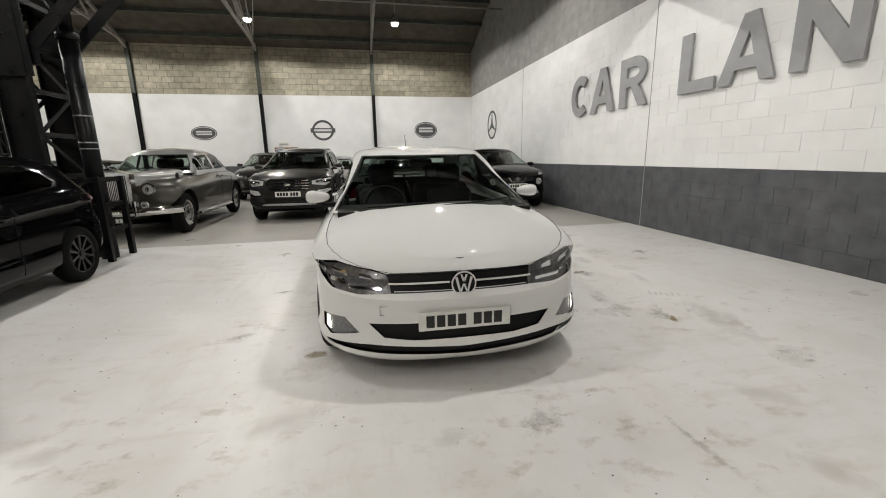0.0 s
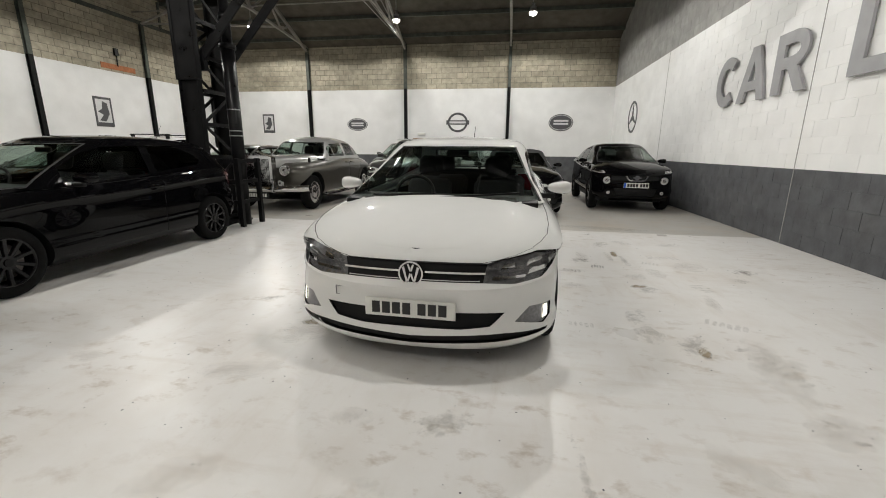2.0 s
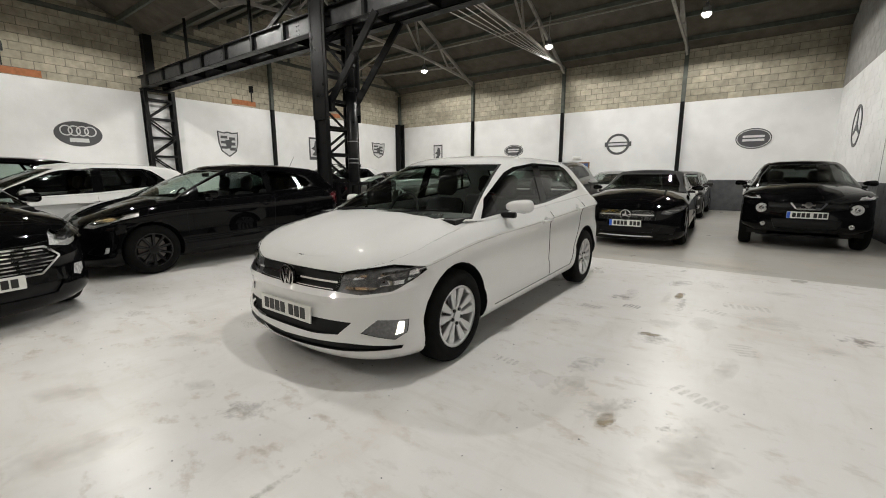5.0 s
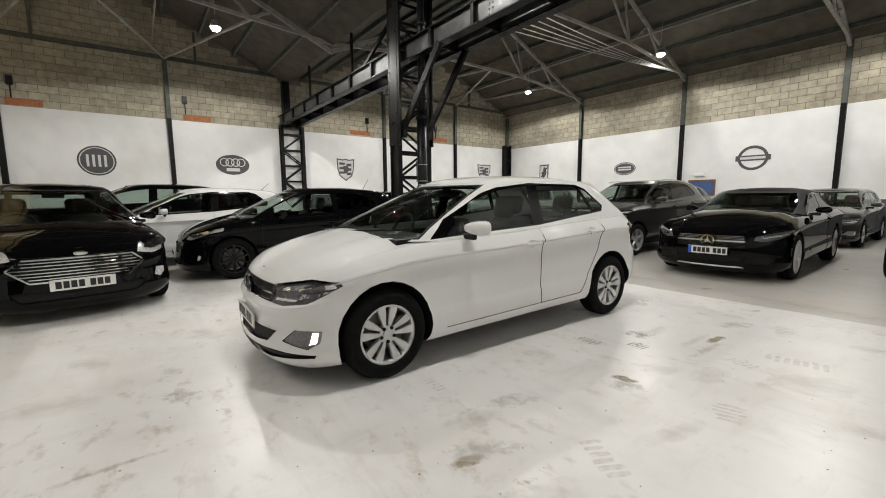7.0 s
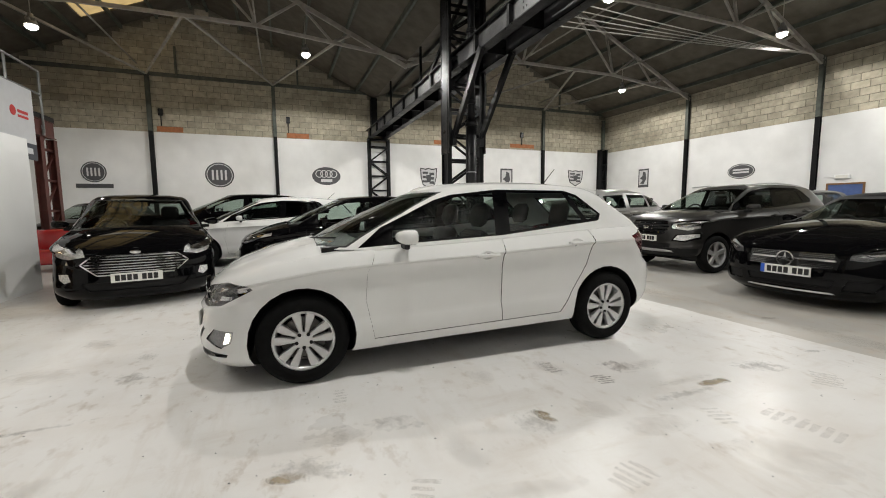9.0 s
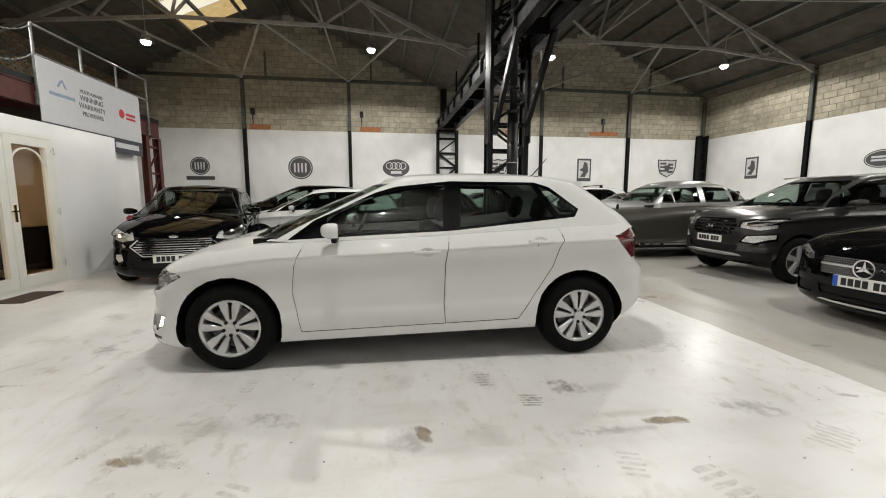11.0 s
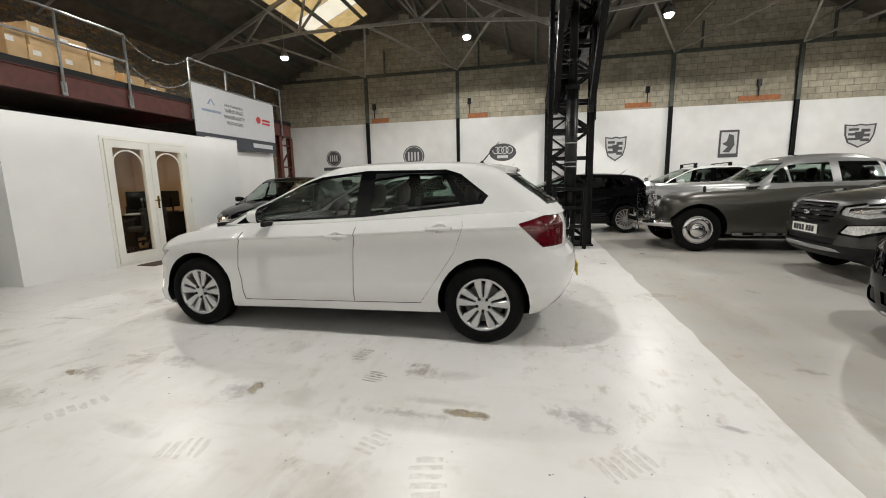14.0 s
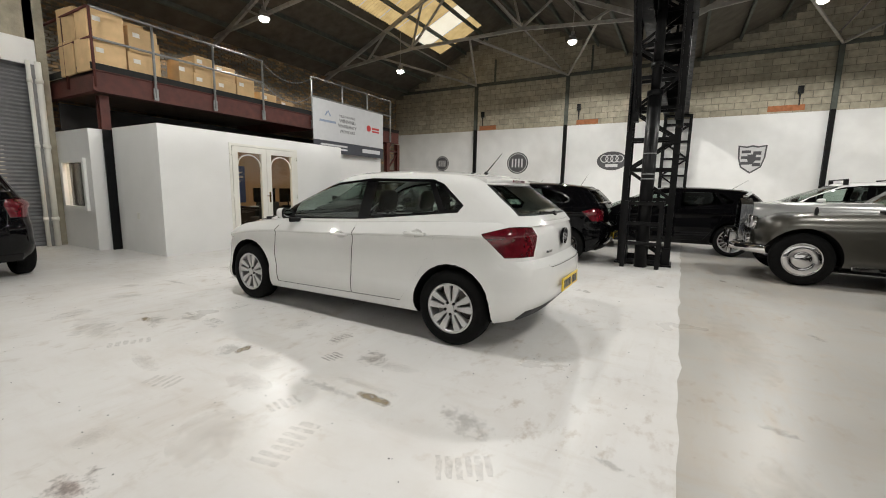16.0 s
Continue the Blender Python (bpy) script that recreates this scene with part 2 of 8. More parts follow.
M_LIGHTCLR = glass("clear_lamp_cover", (0.88, 0.88, 0.88))
M_GLASS = glass("car_glass", (0.62, 0.70, 0.66))
M_PRIV = glass("tinted_glass", (0.10, 0.11, 0.11))
M_PANE = glass("window_pane", (0.92, 0.94, 0.93))
M_SEAT = mat("dark_seat_cloth", (0.016, 0.016, 0.017), 0.9, var=0.2, scale=20, bump=0.3)
M_HEADLIN = mat("light_lining", (0.45, 0.44, 0.41), 0.9)
M_FOG = glow("lit_fog_lamp", (1.0, 0.93, 0.76), 4.0)
M_FOGBOX = mat("fog_lamp_housing", (0.30, 0.30, 0.31), 0.3, 0.6, var=0.2, scale=60)
M_LAMPBOX = mat("lamp_housing_grey", (0.15, 0.15, 0.155), 0.3, 0.35, var=0.4, scale=40)
M_WPAINT = mat("white_car_paint", (0.79, 0.79, 0.775), 0.6, var=0.01, coat=1.0, spec=0.2)
M_KPAINT = mat("black_car_paint", (0.0025, 0.0025, 0.003), 0.45, var=0.1, coat=1.0, spec=0.0, cior=1.30)
M_GPAINT = mat("dark_grey_car_paint", (0.020, 0.019, 0.0175), 0.32, 0.3, var=0.05, coat=1.0, cior=1.5)
M_SPAINT = mat("silver_car_paint", (0.36, 0.36, 0.355), 0.28, 0.5, var=0.04, coat=1.0)
M_SPAINT2 = mat("warm_grey_car_paint", (0.060, 0.056, 0.046), 0.32, 0.3, var=0.04, coat=1.0, cior=1.45)
M_RPAINT = mat("red_car_paint", (0.35, 0.01, 0.012), 0.25, coat=1.0)
def roof_light(name, c0, c1):
    """Yellowed translucent sheet with darker grime."""
    m = bpy.data.materials.new(name)
    m.use_nodes = True
    n, k = m.node_tree.nodes, m.node_tree.links
    n.remove(n["Principled BSDF"])
    t, w, x = n.new("ShaderNodeBsdfTranslucent"), n.new("ShaderNodeTexNoise"), n.new("ShaderNodeMix")
    x.data_type = "RGBA"
    x.inputs["A"].default_value, x.inputs["B"].default_value = (*c0, 1), (*c1, 1)
    w.inputs["Scale"].default_value, w.inputs["Detail"].default_value = 2.5, 6
    k.new(n.new("ShaderNodeNewGeometry").outputs["Position"], w.inputs["Vector"])
    k.new(w.outputs["Fac"], x.inputs["Factor"])
    k.new(x.outputs["Result"], t.inputs[0])
    k.new(t.outputs[0], n["Material Output"].inputs[0])
    return m


M_SKYL = roof_light("yellowed_roof_light", (0.75, 0.55, 0.25), (0.34, 0.22, 0.08))
M_SKYL2 = roof_light("newer_roof_light", (0.95, 0.88, 0.70), (0.8, 0.7, 0.5))
def dirt(name, c0, c1, amount, freq, lo, hi, edge):
    """A film of dirt over the paint, broken up by noise; edge: how much it thins out from its middle."""
    m = mat(name, c0, 0.55, var=0.2, scale=20, tint=c1, tscale=9, tamount=0.9)
    n, k = m.node_tree.nodes, m.node_tree.links
    w, r, v, x = n.new("ShaderNodeTexNoise"), n.new("ShaderNodeMapRange"), n.new("ShaderNodeBsdfTransparent"), n.new("ShaderNodeMixShader")
    w.inputs["Scale"].default_value, w.inputs["Detail"].default_value, w.inputs["Roughness"].default_value = freq, 9, 0.72
    r.inputs[1].default_value, r.inputs[2].default_value, r.inputs[4].default_value = lo, hi, amount
    k.new(n.new("ShaderNodeNewGeometry").outputs["Position"], w.inputs["Vector"])
    src = w.outputs["Fac"]
    if edge:
        ln, mu = n.new("ShaderNodeVectorMath"), n.new("ShaderNodeMath")
        ln.operation = "LENGTH"
        k.new(n.new("ShaderNodeTexCoord").outputs["Object"], ln.inputs[0])
        mu.operation, mu.inputs[1].default_value = "MULTIPLY_ADD", -edge
        k.new(ln.outputs["Value"], mu.inputs[0])
        k.new(src, mu.inputs[2])
        src = mu.outputs[0]
    k.new(src, r.inputs[0])
    k.new(r.outputs[0], x.inputs[0])
    k.new(v.outputs[0], x.inputs[1])
    k.new(n["Principled BSDF"].outputs[0], x.inputs[2])
    k.new(x.outputs[0], n["Material Output"].inputs[0])
    return m


M_STAIN = dirt("print_dirt", (0.50, 0.43, 0.35), (0.34, 0.27, 0.20), 0.20, 22.0, 0.36, 0.62, 0.0)
M_RUSTPRINT = dirt("dark_print_dirt", (0.22, 0.14, 0.10), (0.14, 0.07, 0.05), 0.60, 30.0, 0.38, 0.60, 0.0)
M_TAN = dirt("tan_dirt", (0.42, 0.33, 0.19), (0.24, 0.17, 0.09), 0.55, 9.0, 0.10, 0.26, 0.42)
M_RUST = dirt("rust_dirt", (0.20, 0.11, 0.08), (0.10, 0.06, 0.045), 0.48, 16.0, 0.32, 0.50, 0.25)
M_GREYMARK = dirt("grey_scuff", (0.42, 0.40, 0.38), (0.26, 0.25, 0.24), 0.30, 15.0, 0.28, 0.50, 0.25)
M_SMEAR = dirt("brown_smear", (0.52, 0.45, 0.36), (0.38, 0.30, 0.22), 0.17, 8.0, 0.14, 0.50, 0.33)


# ---- mesh helpers ----
def mesh_of(name, bm, mats):
    me = bpy.data.meshes.new(name)
    bm.normal_update()
    bm.to_mesh(me)
    bm.free()
    for m in (mats if isinstance(mats, (list, tuple)) else [mats]):
        me.materials.append(m)
    return me


def part(name, bm, mats, parent=None, label="", at=None):
    """One mesh object from a bmesh, under a thing or a part."""
    ob = new(name, mesh_of(name, bm, mats))
    if at is not None:
        ob.matrix_basis = at
    if parent is not None:
        ob.parent = parent
    if label:
        ob["label"] = label
    return ob


def thing(name, label, category, group="", m=None):
    ob = new(name)
    ob.empty_display_size = 0.2
    if m is not None:
        ob.matrix_basis = m
    return tagged(ob, label, category, group)


def struct(name, bm, mats, label="", category=""):
    return tagged(part(name, bm, mats), label, category, kind="structure")


def smooth(bm, deg=35):
    bm.normal_update()
    for f in bm.faces:
        f.smooth = True
    for e in bm.edges:
        e.smooth = e.calc_face_angle(0.0) < radians(deg)
    return bm


def box(bm, x0, x1, y0, y1, z0, z1, m=None, bevel=0.0, mi=0):
    """A box between two corners; m moves it."""
    r = bmesh.ops.create_cube(bm, size=1.0)
    mx = Matrix.Translation(((x0 + x1) / 2, (y0 + y1) / 2, (z0 + z1) / 2)) @ Matrix.Diagonal((abs(x1 - x0), abs(y1 - y0), abs(z1 - z0), 1))
    bmesh.ops.transform(bm, matrix=(m @ mx) if m is not None else mx, verts=r["verts"])
    fs = {f for v in r["verts"] for f in v.link_faces}
    for f in fs:
        f.material_index = mi
    if bevel:
        es = list({e for f in fs for e in f.edges})
        bmesh.ops.bevel(bm, geom=es, offset=bevel, segments=1, affect="EDGES", clamp_overlap=True)
    return bm


def bar(bm, a, b, w, h=None, mi=0):
    """A square bar from a to b."""
    a, b = Vector(a), Vector(b)
    d = b - a
    q = d.to_track_quat("Z", "Y").to_matrix().to_4x4()
    box(bm, -w / 2, w / 2, -(h or w) / 2, (h or w) / 2, 0, d.length, Matrix.Translation(a) @ q, mi=mi)
    return bm


def rod(bm, a, b, r, seg=10, mi=0, r2=None):
    a, b = Vector(a), Vector(b)
    d = b - a
    q = d.to_track_quat("Z", "Y").to_matrix().to_4x4()
    res = bmesh.ops.create_cone(bm, cap_ends=True, segments=seg, radius1=r, radius2=r if r2 is None else r2, depth=d.length,
                                matrix=Matrix.Translation(a) @ q @ Matrix.Translation((0, 0, d.length / 2)))
    for v in res["verts"]:
        for f in v.link_faces:
            f.material_index = mi
            f.smooth = len(f.verts) == 4
    return bm


def ball(bm, c, r, sx=1, sy=1, sz=1, u=16, v=10, m=None):
    res = bmesh.ops.create_uvsphere(bm, u_segments=u, v_segments=v, radius=r, matrix=(m if m is not None else Matrix.Identity(4)) @ Matrix.Translation(c) @ Matrix.Diagonal((sx, sy, sz, 1)))
    for w in res["verts"]:
        for f in w.link_faces:
            f.smooth = True
    return bm


def prism(bm, pts, a, b, axis="y", mi=0):
    """A plane outline pulled from a to b along an axis. Outline in the two other axes, in order."""
    def put(p, t):
        return {"x": (t, p[0], p[1]), "y": (p[0], t, p[1]), "z": (p[0], p[1], t)}[axis]
    lo, hi = [bm.verts.new(put(p, a)) for p in pts], [bm.verts.new(put(p, b)) for p in pts]
    fs = [bm.faces.new(lo), bm.faces.new(hi[::-1])]
    n = len(pts)
    for i in range(n):
        fs.append(bm.faces.new((lo[i], hi[i], hi[(i + 1) % n], lo[(i + 1) % n])))
    for f in fs:
        f.material_index = mi
    bmesh.ops.recalc_face_normals(bm, faces=fs)
    return bm


def lerp(pts, t):
    """Smooth value through (t, value) points."""
    if t <= pts[0][0]:
        return pts[0][1]
    if t >= pts[-1][0]:
        return pts[-1][1]
    for i in range(len(pts) - 1):
        if t <= pts[i + 1][0]:
            (x0, y0), (x1, y1) = pts[i], pts[i + 1]
            h = x1 - x0
            m0 = (y1 - pts[i - 1][1]) / (x1 - pts[i - 1][0]) if i else (y1 - y0) / h
            m1 = (pts[i + 2][1] - y0) / (pts[i + 2][0] - x0) if i + 2 < len(pts) else (y1 - y0) / h
            u = (t - x0) / h
            return (2 * u**3 - 3 * u**2 + 1) * y0 + (u**3 - 2 * u**2 + u) * h * m0 + (-2 * u**3 + 3 * u**2) * y1 + (u**3 - u**2) * h * m1


# ---- the hall ----
LX, RX, FY, SY, DY = -13.31, 5.04, 18.88, -5.9, -3.85   # left, right, far, back and shutter walls
WHITE_TOP, DADO = 3.94, 1.10
RIDGES, VALLEY = (0.35, 12.75), 6.6
POST_X, POST_Y = (-8.45, -3.86, 0.7), (-1.38, 2.68, 10.88, 15.0)


def roof_z(y):
    """Underside of the two ridged roofs."""
    r = RIDGES[0] if y < VALLEY else RIDGES[1]
    return 8.5 - 0.445 * abs(y - r)


# floor: white paint up to a ragged edge, grey paint beyond
rng = random.Random(4)
bm = bmesh.new()
edge = []
nseg = 70
for i in range(nseg + 1):
    x = LX + (RX - LX) * i / nseg
    edge.append((x, 7.11 + rng.uniform(-0.018, 0.018)))
prism(bm, [(LX - 0.25, -6.2), (RX + 0.25, -6.2), (RX + 0.25, edge[-1][1])] + edge[::-1] + [(LX - 0.25, edge[0][1])], -0.12, 0.0, "z")
struct("floor", bm, M_FLOOR, "white painted concrete floor, glossy with brown scuffs", "floor")
bm = bmesh.new()
prism(bm, [(LX - 0.25, edge[0][1])] + edge + [(RX + 0.25, edge[-1][1]), (RX + 0.25, FY + 0.3), (LX - 0.25, FY + 0.3)], -0.12, -0.003, "z")
struct("floor_far", bm, M_FLOOR2, "worn grey painted concrete floor", "floor")

# far wall: dado, white band, bare block above (base sheet behind the blocks)
bm = bmesh.new()
box(bm, LX - 0.25, RX + 0.25, FY, FY + 0.22, DADO, WHITE_TOP)
struct("wall_north", bm, M_WHITE, "white painted block wall behind the parked cars", "wall")
bm = bmesh.new()
box(bm, LX - 0.25, RX + 0.25, FY - 0.004, FY + 0.22, 0, DADO)
struct("wall_north_dado", bm, M_DADO, "dark grey painted lower wall", "wall")
bm = bmesh.new()
box(bm, LX - 0.25, RX + 0.25, FY + 0.012, FY + 0.22, WHITE_TOP, roof_z(FY) + 0.2)
wall_north_upper = struct("wall_north_upper", bm, M_MORTAR, "bare concrete block wall above the white paint", "wall")

# left gable wall
def gable(x0, x1, z0, y0, y1):
    ys = [y0, RIDGES[0], VALLEY, RIDGES[1], y1]
    return [(y0, z0), (y1, z0)] + [(y, roof_z(y) + 0.15) for y in reversed(ys)]


bm = bmesh.new()
box(bm, LX - 0.22, LX, SY, FY, 0, WHITE_TOP)
struct("wall_west", bm, M_WHITE, "white painted long wall with emblem signs", "wall")
bm = bmesh.new()
prism(bm, gable(0, 0, WHITE_TOP, SY, FY), LX - 0.22, LX - 0.012, "x")
wall_west_upper = struct("wall_west_upper", bm, M_MORTAR, "bare concrete block gable above the white paint", "wall")
# right gable wall
bm = bmesh.new()
prism(bm, gable(0, 0, WHITE_TOP, SY, FY), RX + 0.003, RX + 0.24, "x", mi=2)
box(bm, RX + 0.003, RX + 0.24, SY, FY, DADO, WHITE_TOP, mi=1)
box(bm, RX + 0.003, RX + 0.24, SY, FY, 0, DADO, mi=0)
wall_east = struct("wall_east", bm, [M_DADO, M_WHITE, M_BLOCK_GREY], "painted block wall, dark grey below and white above", "wall")
# back walls
bm = bmesh.new()
box(bm, LX - 0.2, 1.0, SY - 0.22, SY - 0.0, 0, 6.4)
wall_south = struct("wall_south", bm, M_MORTAR, "old brown brick wall behind the mezzanine", "wall")
bm = bmesh.new()
box(bm, 4.6, RX + 0.2, DY - 0.25, DY, 0, 6.9)
box(bm, 0.95, 4.6, DY - 0.25, DY, 3.5, 6.9)
box(bm, 0.80, 1.08, DY - 0.25, DY, 0, 6.9)
box(bm, 0.80, 1.0, SY, DY - 0.25, 2.3, 6.4)
struct("wall_shutter", bm, M_BLOCK, "bare block wall round the roller shutter", "wall")

# roller shutter
bm = bmesh.new()
z = 0.0
while z < 3.44:
    prism(bm, [(DY - 0.10, z), (DY - 0.085, z + 0.035), (DY - 0.10, z + 0.07), (DY - 0.13, z + 0.07), (DY - 0.13, z)], 1.08, 4.6, "x")
    z += 0.074
shut = struct("door_shutter", bm, M_SHUT, "closed grey steel roller shutter", "door")
bm = bmesh.new()
box(bm, 0.98, 4.7, DY, DY + 0.06, 3.44, 3.9)
part("header", bm, M_OFFICE, shut, "white shutter header box")
bm = bmesh.new()
box(bm, 1.0, 1.1, DY, DY + 0.09, 0, 3.44)
part("guide_rail", bm, M_GALV, shut)

# white waste pipes and a brick pier beside the shutter
for x, r in ((0.98, 0.05), (1.12, 0.035)):
    bm = bmesh.new()
    rod(bm, (x, DY + 0.10, 0.0), (x, DY + 0.10, 3.5), r, 12)
    for zz in (0.5, 1.9, 3.1):
        rod(bm, (x, DY + 0.10, zz), (x, DY + 0.10, zz + 0.08), r * 1.25, 12)
    tagged(part("waste_pipe", bm, M_UPVC), "white plastic pipe beside the roller shutter", "pipe", "waste pipes")

# roofs: four slopes, one with a long roof light
def slope(y0, y1, x0, x1, t=0.07):
    b = bmesh.new()
    prism(b, [(y0, roof_z(y0)), (y1, roof_z(y1)), (y1, roof_z(y1) + t), (y0, roof_z(y0) + t)], x0, x1, "x")
    return b


X0, X1 = LX - 0.3, RX + 0.3
SKY = (-12.3, -2.6, -2.75, -0.75)   # roof light: x from, to, y from, to
E1 = 1e-4
for k, (ya, yb, xa, xb) in enumerate([(SY - 0.3, SKY[2], X0, X1), (SKY[3], RIDGES[0], X0, X1), (SKY[2], SKY[3], X0, SKY[0]), (SKY[2], SKY[3], SKY[1], X1),
                                      (RIDGES[0], VALLEY - E1, X0, X1), (VALLEY + E1, RIDGES[1], X0, X1), (RIDGES[1], FY + 0.3, X0, X1)]):
    struct("ceiling_slope_%d" % (k + 1), slope(ya, yb, xa, xb), M_ROOF, "dark weathered roof sheeting", "ceiling")
# corrugated translucent sheets in the roof light
nsh = 9
for i in range(nsh):
    xa, xb = SKY[0] + (SKY[1] - SKY[0]) * i / nsh, SKY[0] + (SKY[1] - SKY[0]) * (i + 1) / nsh - 0.02
    bm = bmesh.new()
    rows = []
    for j in range(33):
        x = xa + (xb - xa) * j / 32
        dz = 0.02 * math.sin(j * math.pi / 2.0)
        rows.append([bm.verts.new((x, y, roof_z(y) + 0.05 + dz)) for y in (SKY[2], SKY[3])])
    for a, b in zip(rows, rows[1:]):
        bm.faces.new((a[0], b[0], b[1], a[1]))
    ob = struct("skylight_sheet_%d" % (i + 1), bm, M_SKYL2 if i == 1 else M_SKYL, "yellowed corrugated translucent roof sheet", "roof light")
# purlins
bm = bmesh.new()
for r in RIDGES:
    for s in (-1, 1):
        for d in (0.25, 1.3, 2.35, 3.4, 4.45, 5.5):
            y = r + s * d
            if SY < y < FY:
                box(bm, X0 + 0.3, X1 - 0.3, y - 0.035, y + 0.035, roof_z(y) - 0.14, roof_z(y) - 0.01)
struct("ceiling_purlins", bm, M_GREEN, "dark steel purlins under the roof", "ceiling")


def truss(x, y0, y1, yr):
    t = thing("roof_truss", "light grey dusty steel roof truss with thin struts", "roof truss", "roof trusses", pose(x, 0, 0))
    tie = 6.02
    zt = lambda y: 8.5 - 0.445 * abs(y - yr) - 0.2
    b = bmesh.new()
    bar(b, (0, y0, tie - 0.25), (0, yr - 2.0, tie + 0.12), 0.07, 0.09)
    bar(b, (0, yr - 2.0, tie + 0.12), (0, yr + 2.0, tie + 0.12), 0.07, 0.09)
    bar(b, (0, yr + 2.0, tie + 0.12), (0, y1, tie - 0.25), 0.07, 0.09)
    part("bottom_tie", b, M_STEEL, t)
    for a in (y0, y1):
        b = bmesh.new()
        bar(b, (0, a, zt(a)), (0, yr, zt(yr)), 0.08, 0.12)
        part("rafter", b, M_STEEL, t)
    for s in (-1, 1):
        for (da, za), (db, zb) in [((2.0, None), (0.02, 1)), ((2.0, None), (1.6, 1)), ((2.0, None), (3.1, 1)), ((4.0, None), (3.1, 1)), ((4.0, None), (4.6, 1))]:
            ya, yb = yr + s * da, yr + s * db
            ta = tie + 0.12 if da <= 2 else tie - 0.04
            b = bmesh.new()
            bar(b, (0, ya, ta), (0, yb, zt(yb)), 0.06, 0.06)
            part("strut", b, M_STEEL, t)
    return t


for x in POST_X:
    truss(x, SY, VALLEY, RIDGES[0])
    truss(x, VALLEY, FY, RIDGES[1])
# thin longitudinal ties between the trusses
bm = bmesh.new()
for y in (RIDGES[0] - 2.0, RIDGES[0] + 2.0, RIDGES[1] - 2.0, RIDGES[1] + 2.0):
    rod(bm, (LX, y, 6.22), (RX, y, 6.22), 0.025, 6)
struct("ceiling_tie_rods", bm, M_STEEL, "thin steel tie rods between trusses", "ceiling")


def wall_post(m, h, label):
    t = thing("wall_post", label, "wall post", "steel wall posts", m)
    for nm, z0, z1, mt in (("lower_post", 0, WHITE_TOP + 0.02, M_BLACKST), ("upper_post", WHITE_TOP + 0.02, h, M_GREEN)):
        b = bmesh.new()
        box(b, -0.065, 0.065, -0.02, 0.0, z0, z1)
        box(b, -0.012, 0.012, 0.0, 0.09, z0, z1)
        box(b, -0.065, 0.065, 0.09, 0.105, z0, z1)
        part(nm, b, mt, t)
    return t


for x in POST_X:
    wall_post(pose(x, FY - 0.106, 0), roof_z(FY) + 0.05, "steel post on the far wall, black below, green above")
for y in POST_Y:
    wall_post(pose(LX + 0.106, y, 0, 0, 0, 90), 5.86, "steel post on the long wall, black below, green above")
for ya, yb in ((SY, VALLEY - 0.2), (VALLEY + 0.5, FY)):
    b = bmesh.new()
    box(b, LX + 0.01, LX + 0.09, ya, yb, 5.86, 5.98)
    struct("trim_wall_rail", b, M_GREEN, "thin dark steel rail across the block gable", "rail")
for y in POST_Y:
    t = thing("wind_brace", "pair of dusty steel struts from a wall post to the truss", "brace", "wind braces", pose(LX + 0.1, y, 5.9))
    for dy in (-2.0, 2.0):
        part("strut", bar(bmesh.new(), (0, 0, 0), (POST_X[0] - LX - 0.1, dy, 0.24), 0.06, 0.06), M_STEEL, t)
    part("stub", bar(bmesh.new(), (0.0, 0.9, 0.0), (0.0, 0.9, 1.0), 0.07, 0.07), M_GREEN, t)


def lattice(t, x0, x1, ya, yb, z0, z1, step, mt):
    """Two flanged chords with rungs and diagonals between."""
    for y in (ya, yb):
        b = bmesh.new()
        xm = (x0 + x1) / 2
        s = 0.05
        box(b, x0, x1, y - 0.008, y + 0.008, z0, z1)
        box(b, x0, x0 + 0.014, y - s, y + s, z0, z1)
        box(b, x1 - 0.014, x1, y - s, y + s, z0, z1)
        part("chord", b, mt, t)
    n = int((z1 - z0 - 0.2) / step)
    for i in range(n + 1):
        z = z0 + 0.12 + i * step
        for x in (x0 + 0.02, x1 - 0.02):
            b = bmesh.new()
            bar(b, (x, ya, z), (x, yb, z), 0.02, 0.06)
            if i < n:
                p, q = (ya, yb) if i % 2 else (yb, ya)
                bar(b, (x, p, z), (x, q, z + step), 0.015, 0.05)
            part("lattice_bar", b, mt, t)


# lattice column in the middle of the hall
col = thing("lattice_column", "black painted steel lattice column with knee braces", "column", m=pose(0.38, 0, 0))
lattice(col, -4.62, -4.28, 6.13, 6.88, 0.0, 5.6, 0.52, M_BLACKST)
b = bmesh.new()
box(b, -4.72, -4.17, 6.05, 6.97, 0, 0.03)
for y in (6.16, 6.87):
    box(b, -4.64, -4.23, y - 0.07, y + 0.07, 0.03, 0.32)
part("base_plate", b, M_BLACKST, col)
for y in (6.10, 6.93):
    b = bmesh.new()
    box(b, -4.66, -4.21, y - 0.012, y + 0.012, 2.35, 5.6)
    part("side_plate", b, M_BLACKST, col)
b = bmesh.new()
rod(b, (-4.0, 6.5, 0.0), (-4.0, 6.5, 2.9), 0.105, 20)
rod(b, (-4.0, 6.5, 2.9), (-4.0, 6.5, 5.9), 0.075, 20)
for z, r in ((1.05, 0.118), (2.86, 0.125), (3.3, 0.1), (4.7, 0.1)):
    rod(b, (-4.0, 6.5, z), (-4.0, 6.5, z + 0.08), r, 20)
part("downpipe", b, M_BLACKST, col, "thick black downpipe with collars")
for z in (1.5, 1.58, 1.92):
    b = bmesh.new()
    rod(b, (-4.0, 6.5, z), (-4.0, 6.5, z + 0.018), 0.108, 20)
    part("band", b, M_GALV, col, "thin silver band")
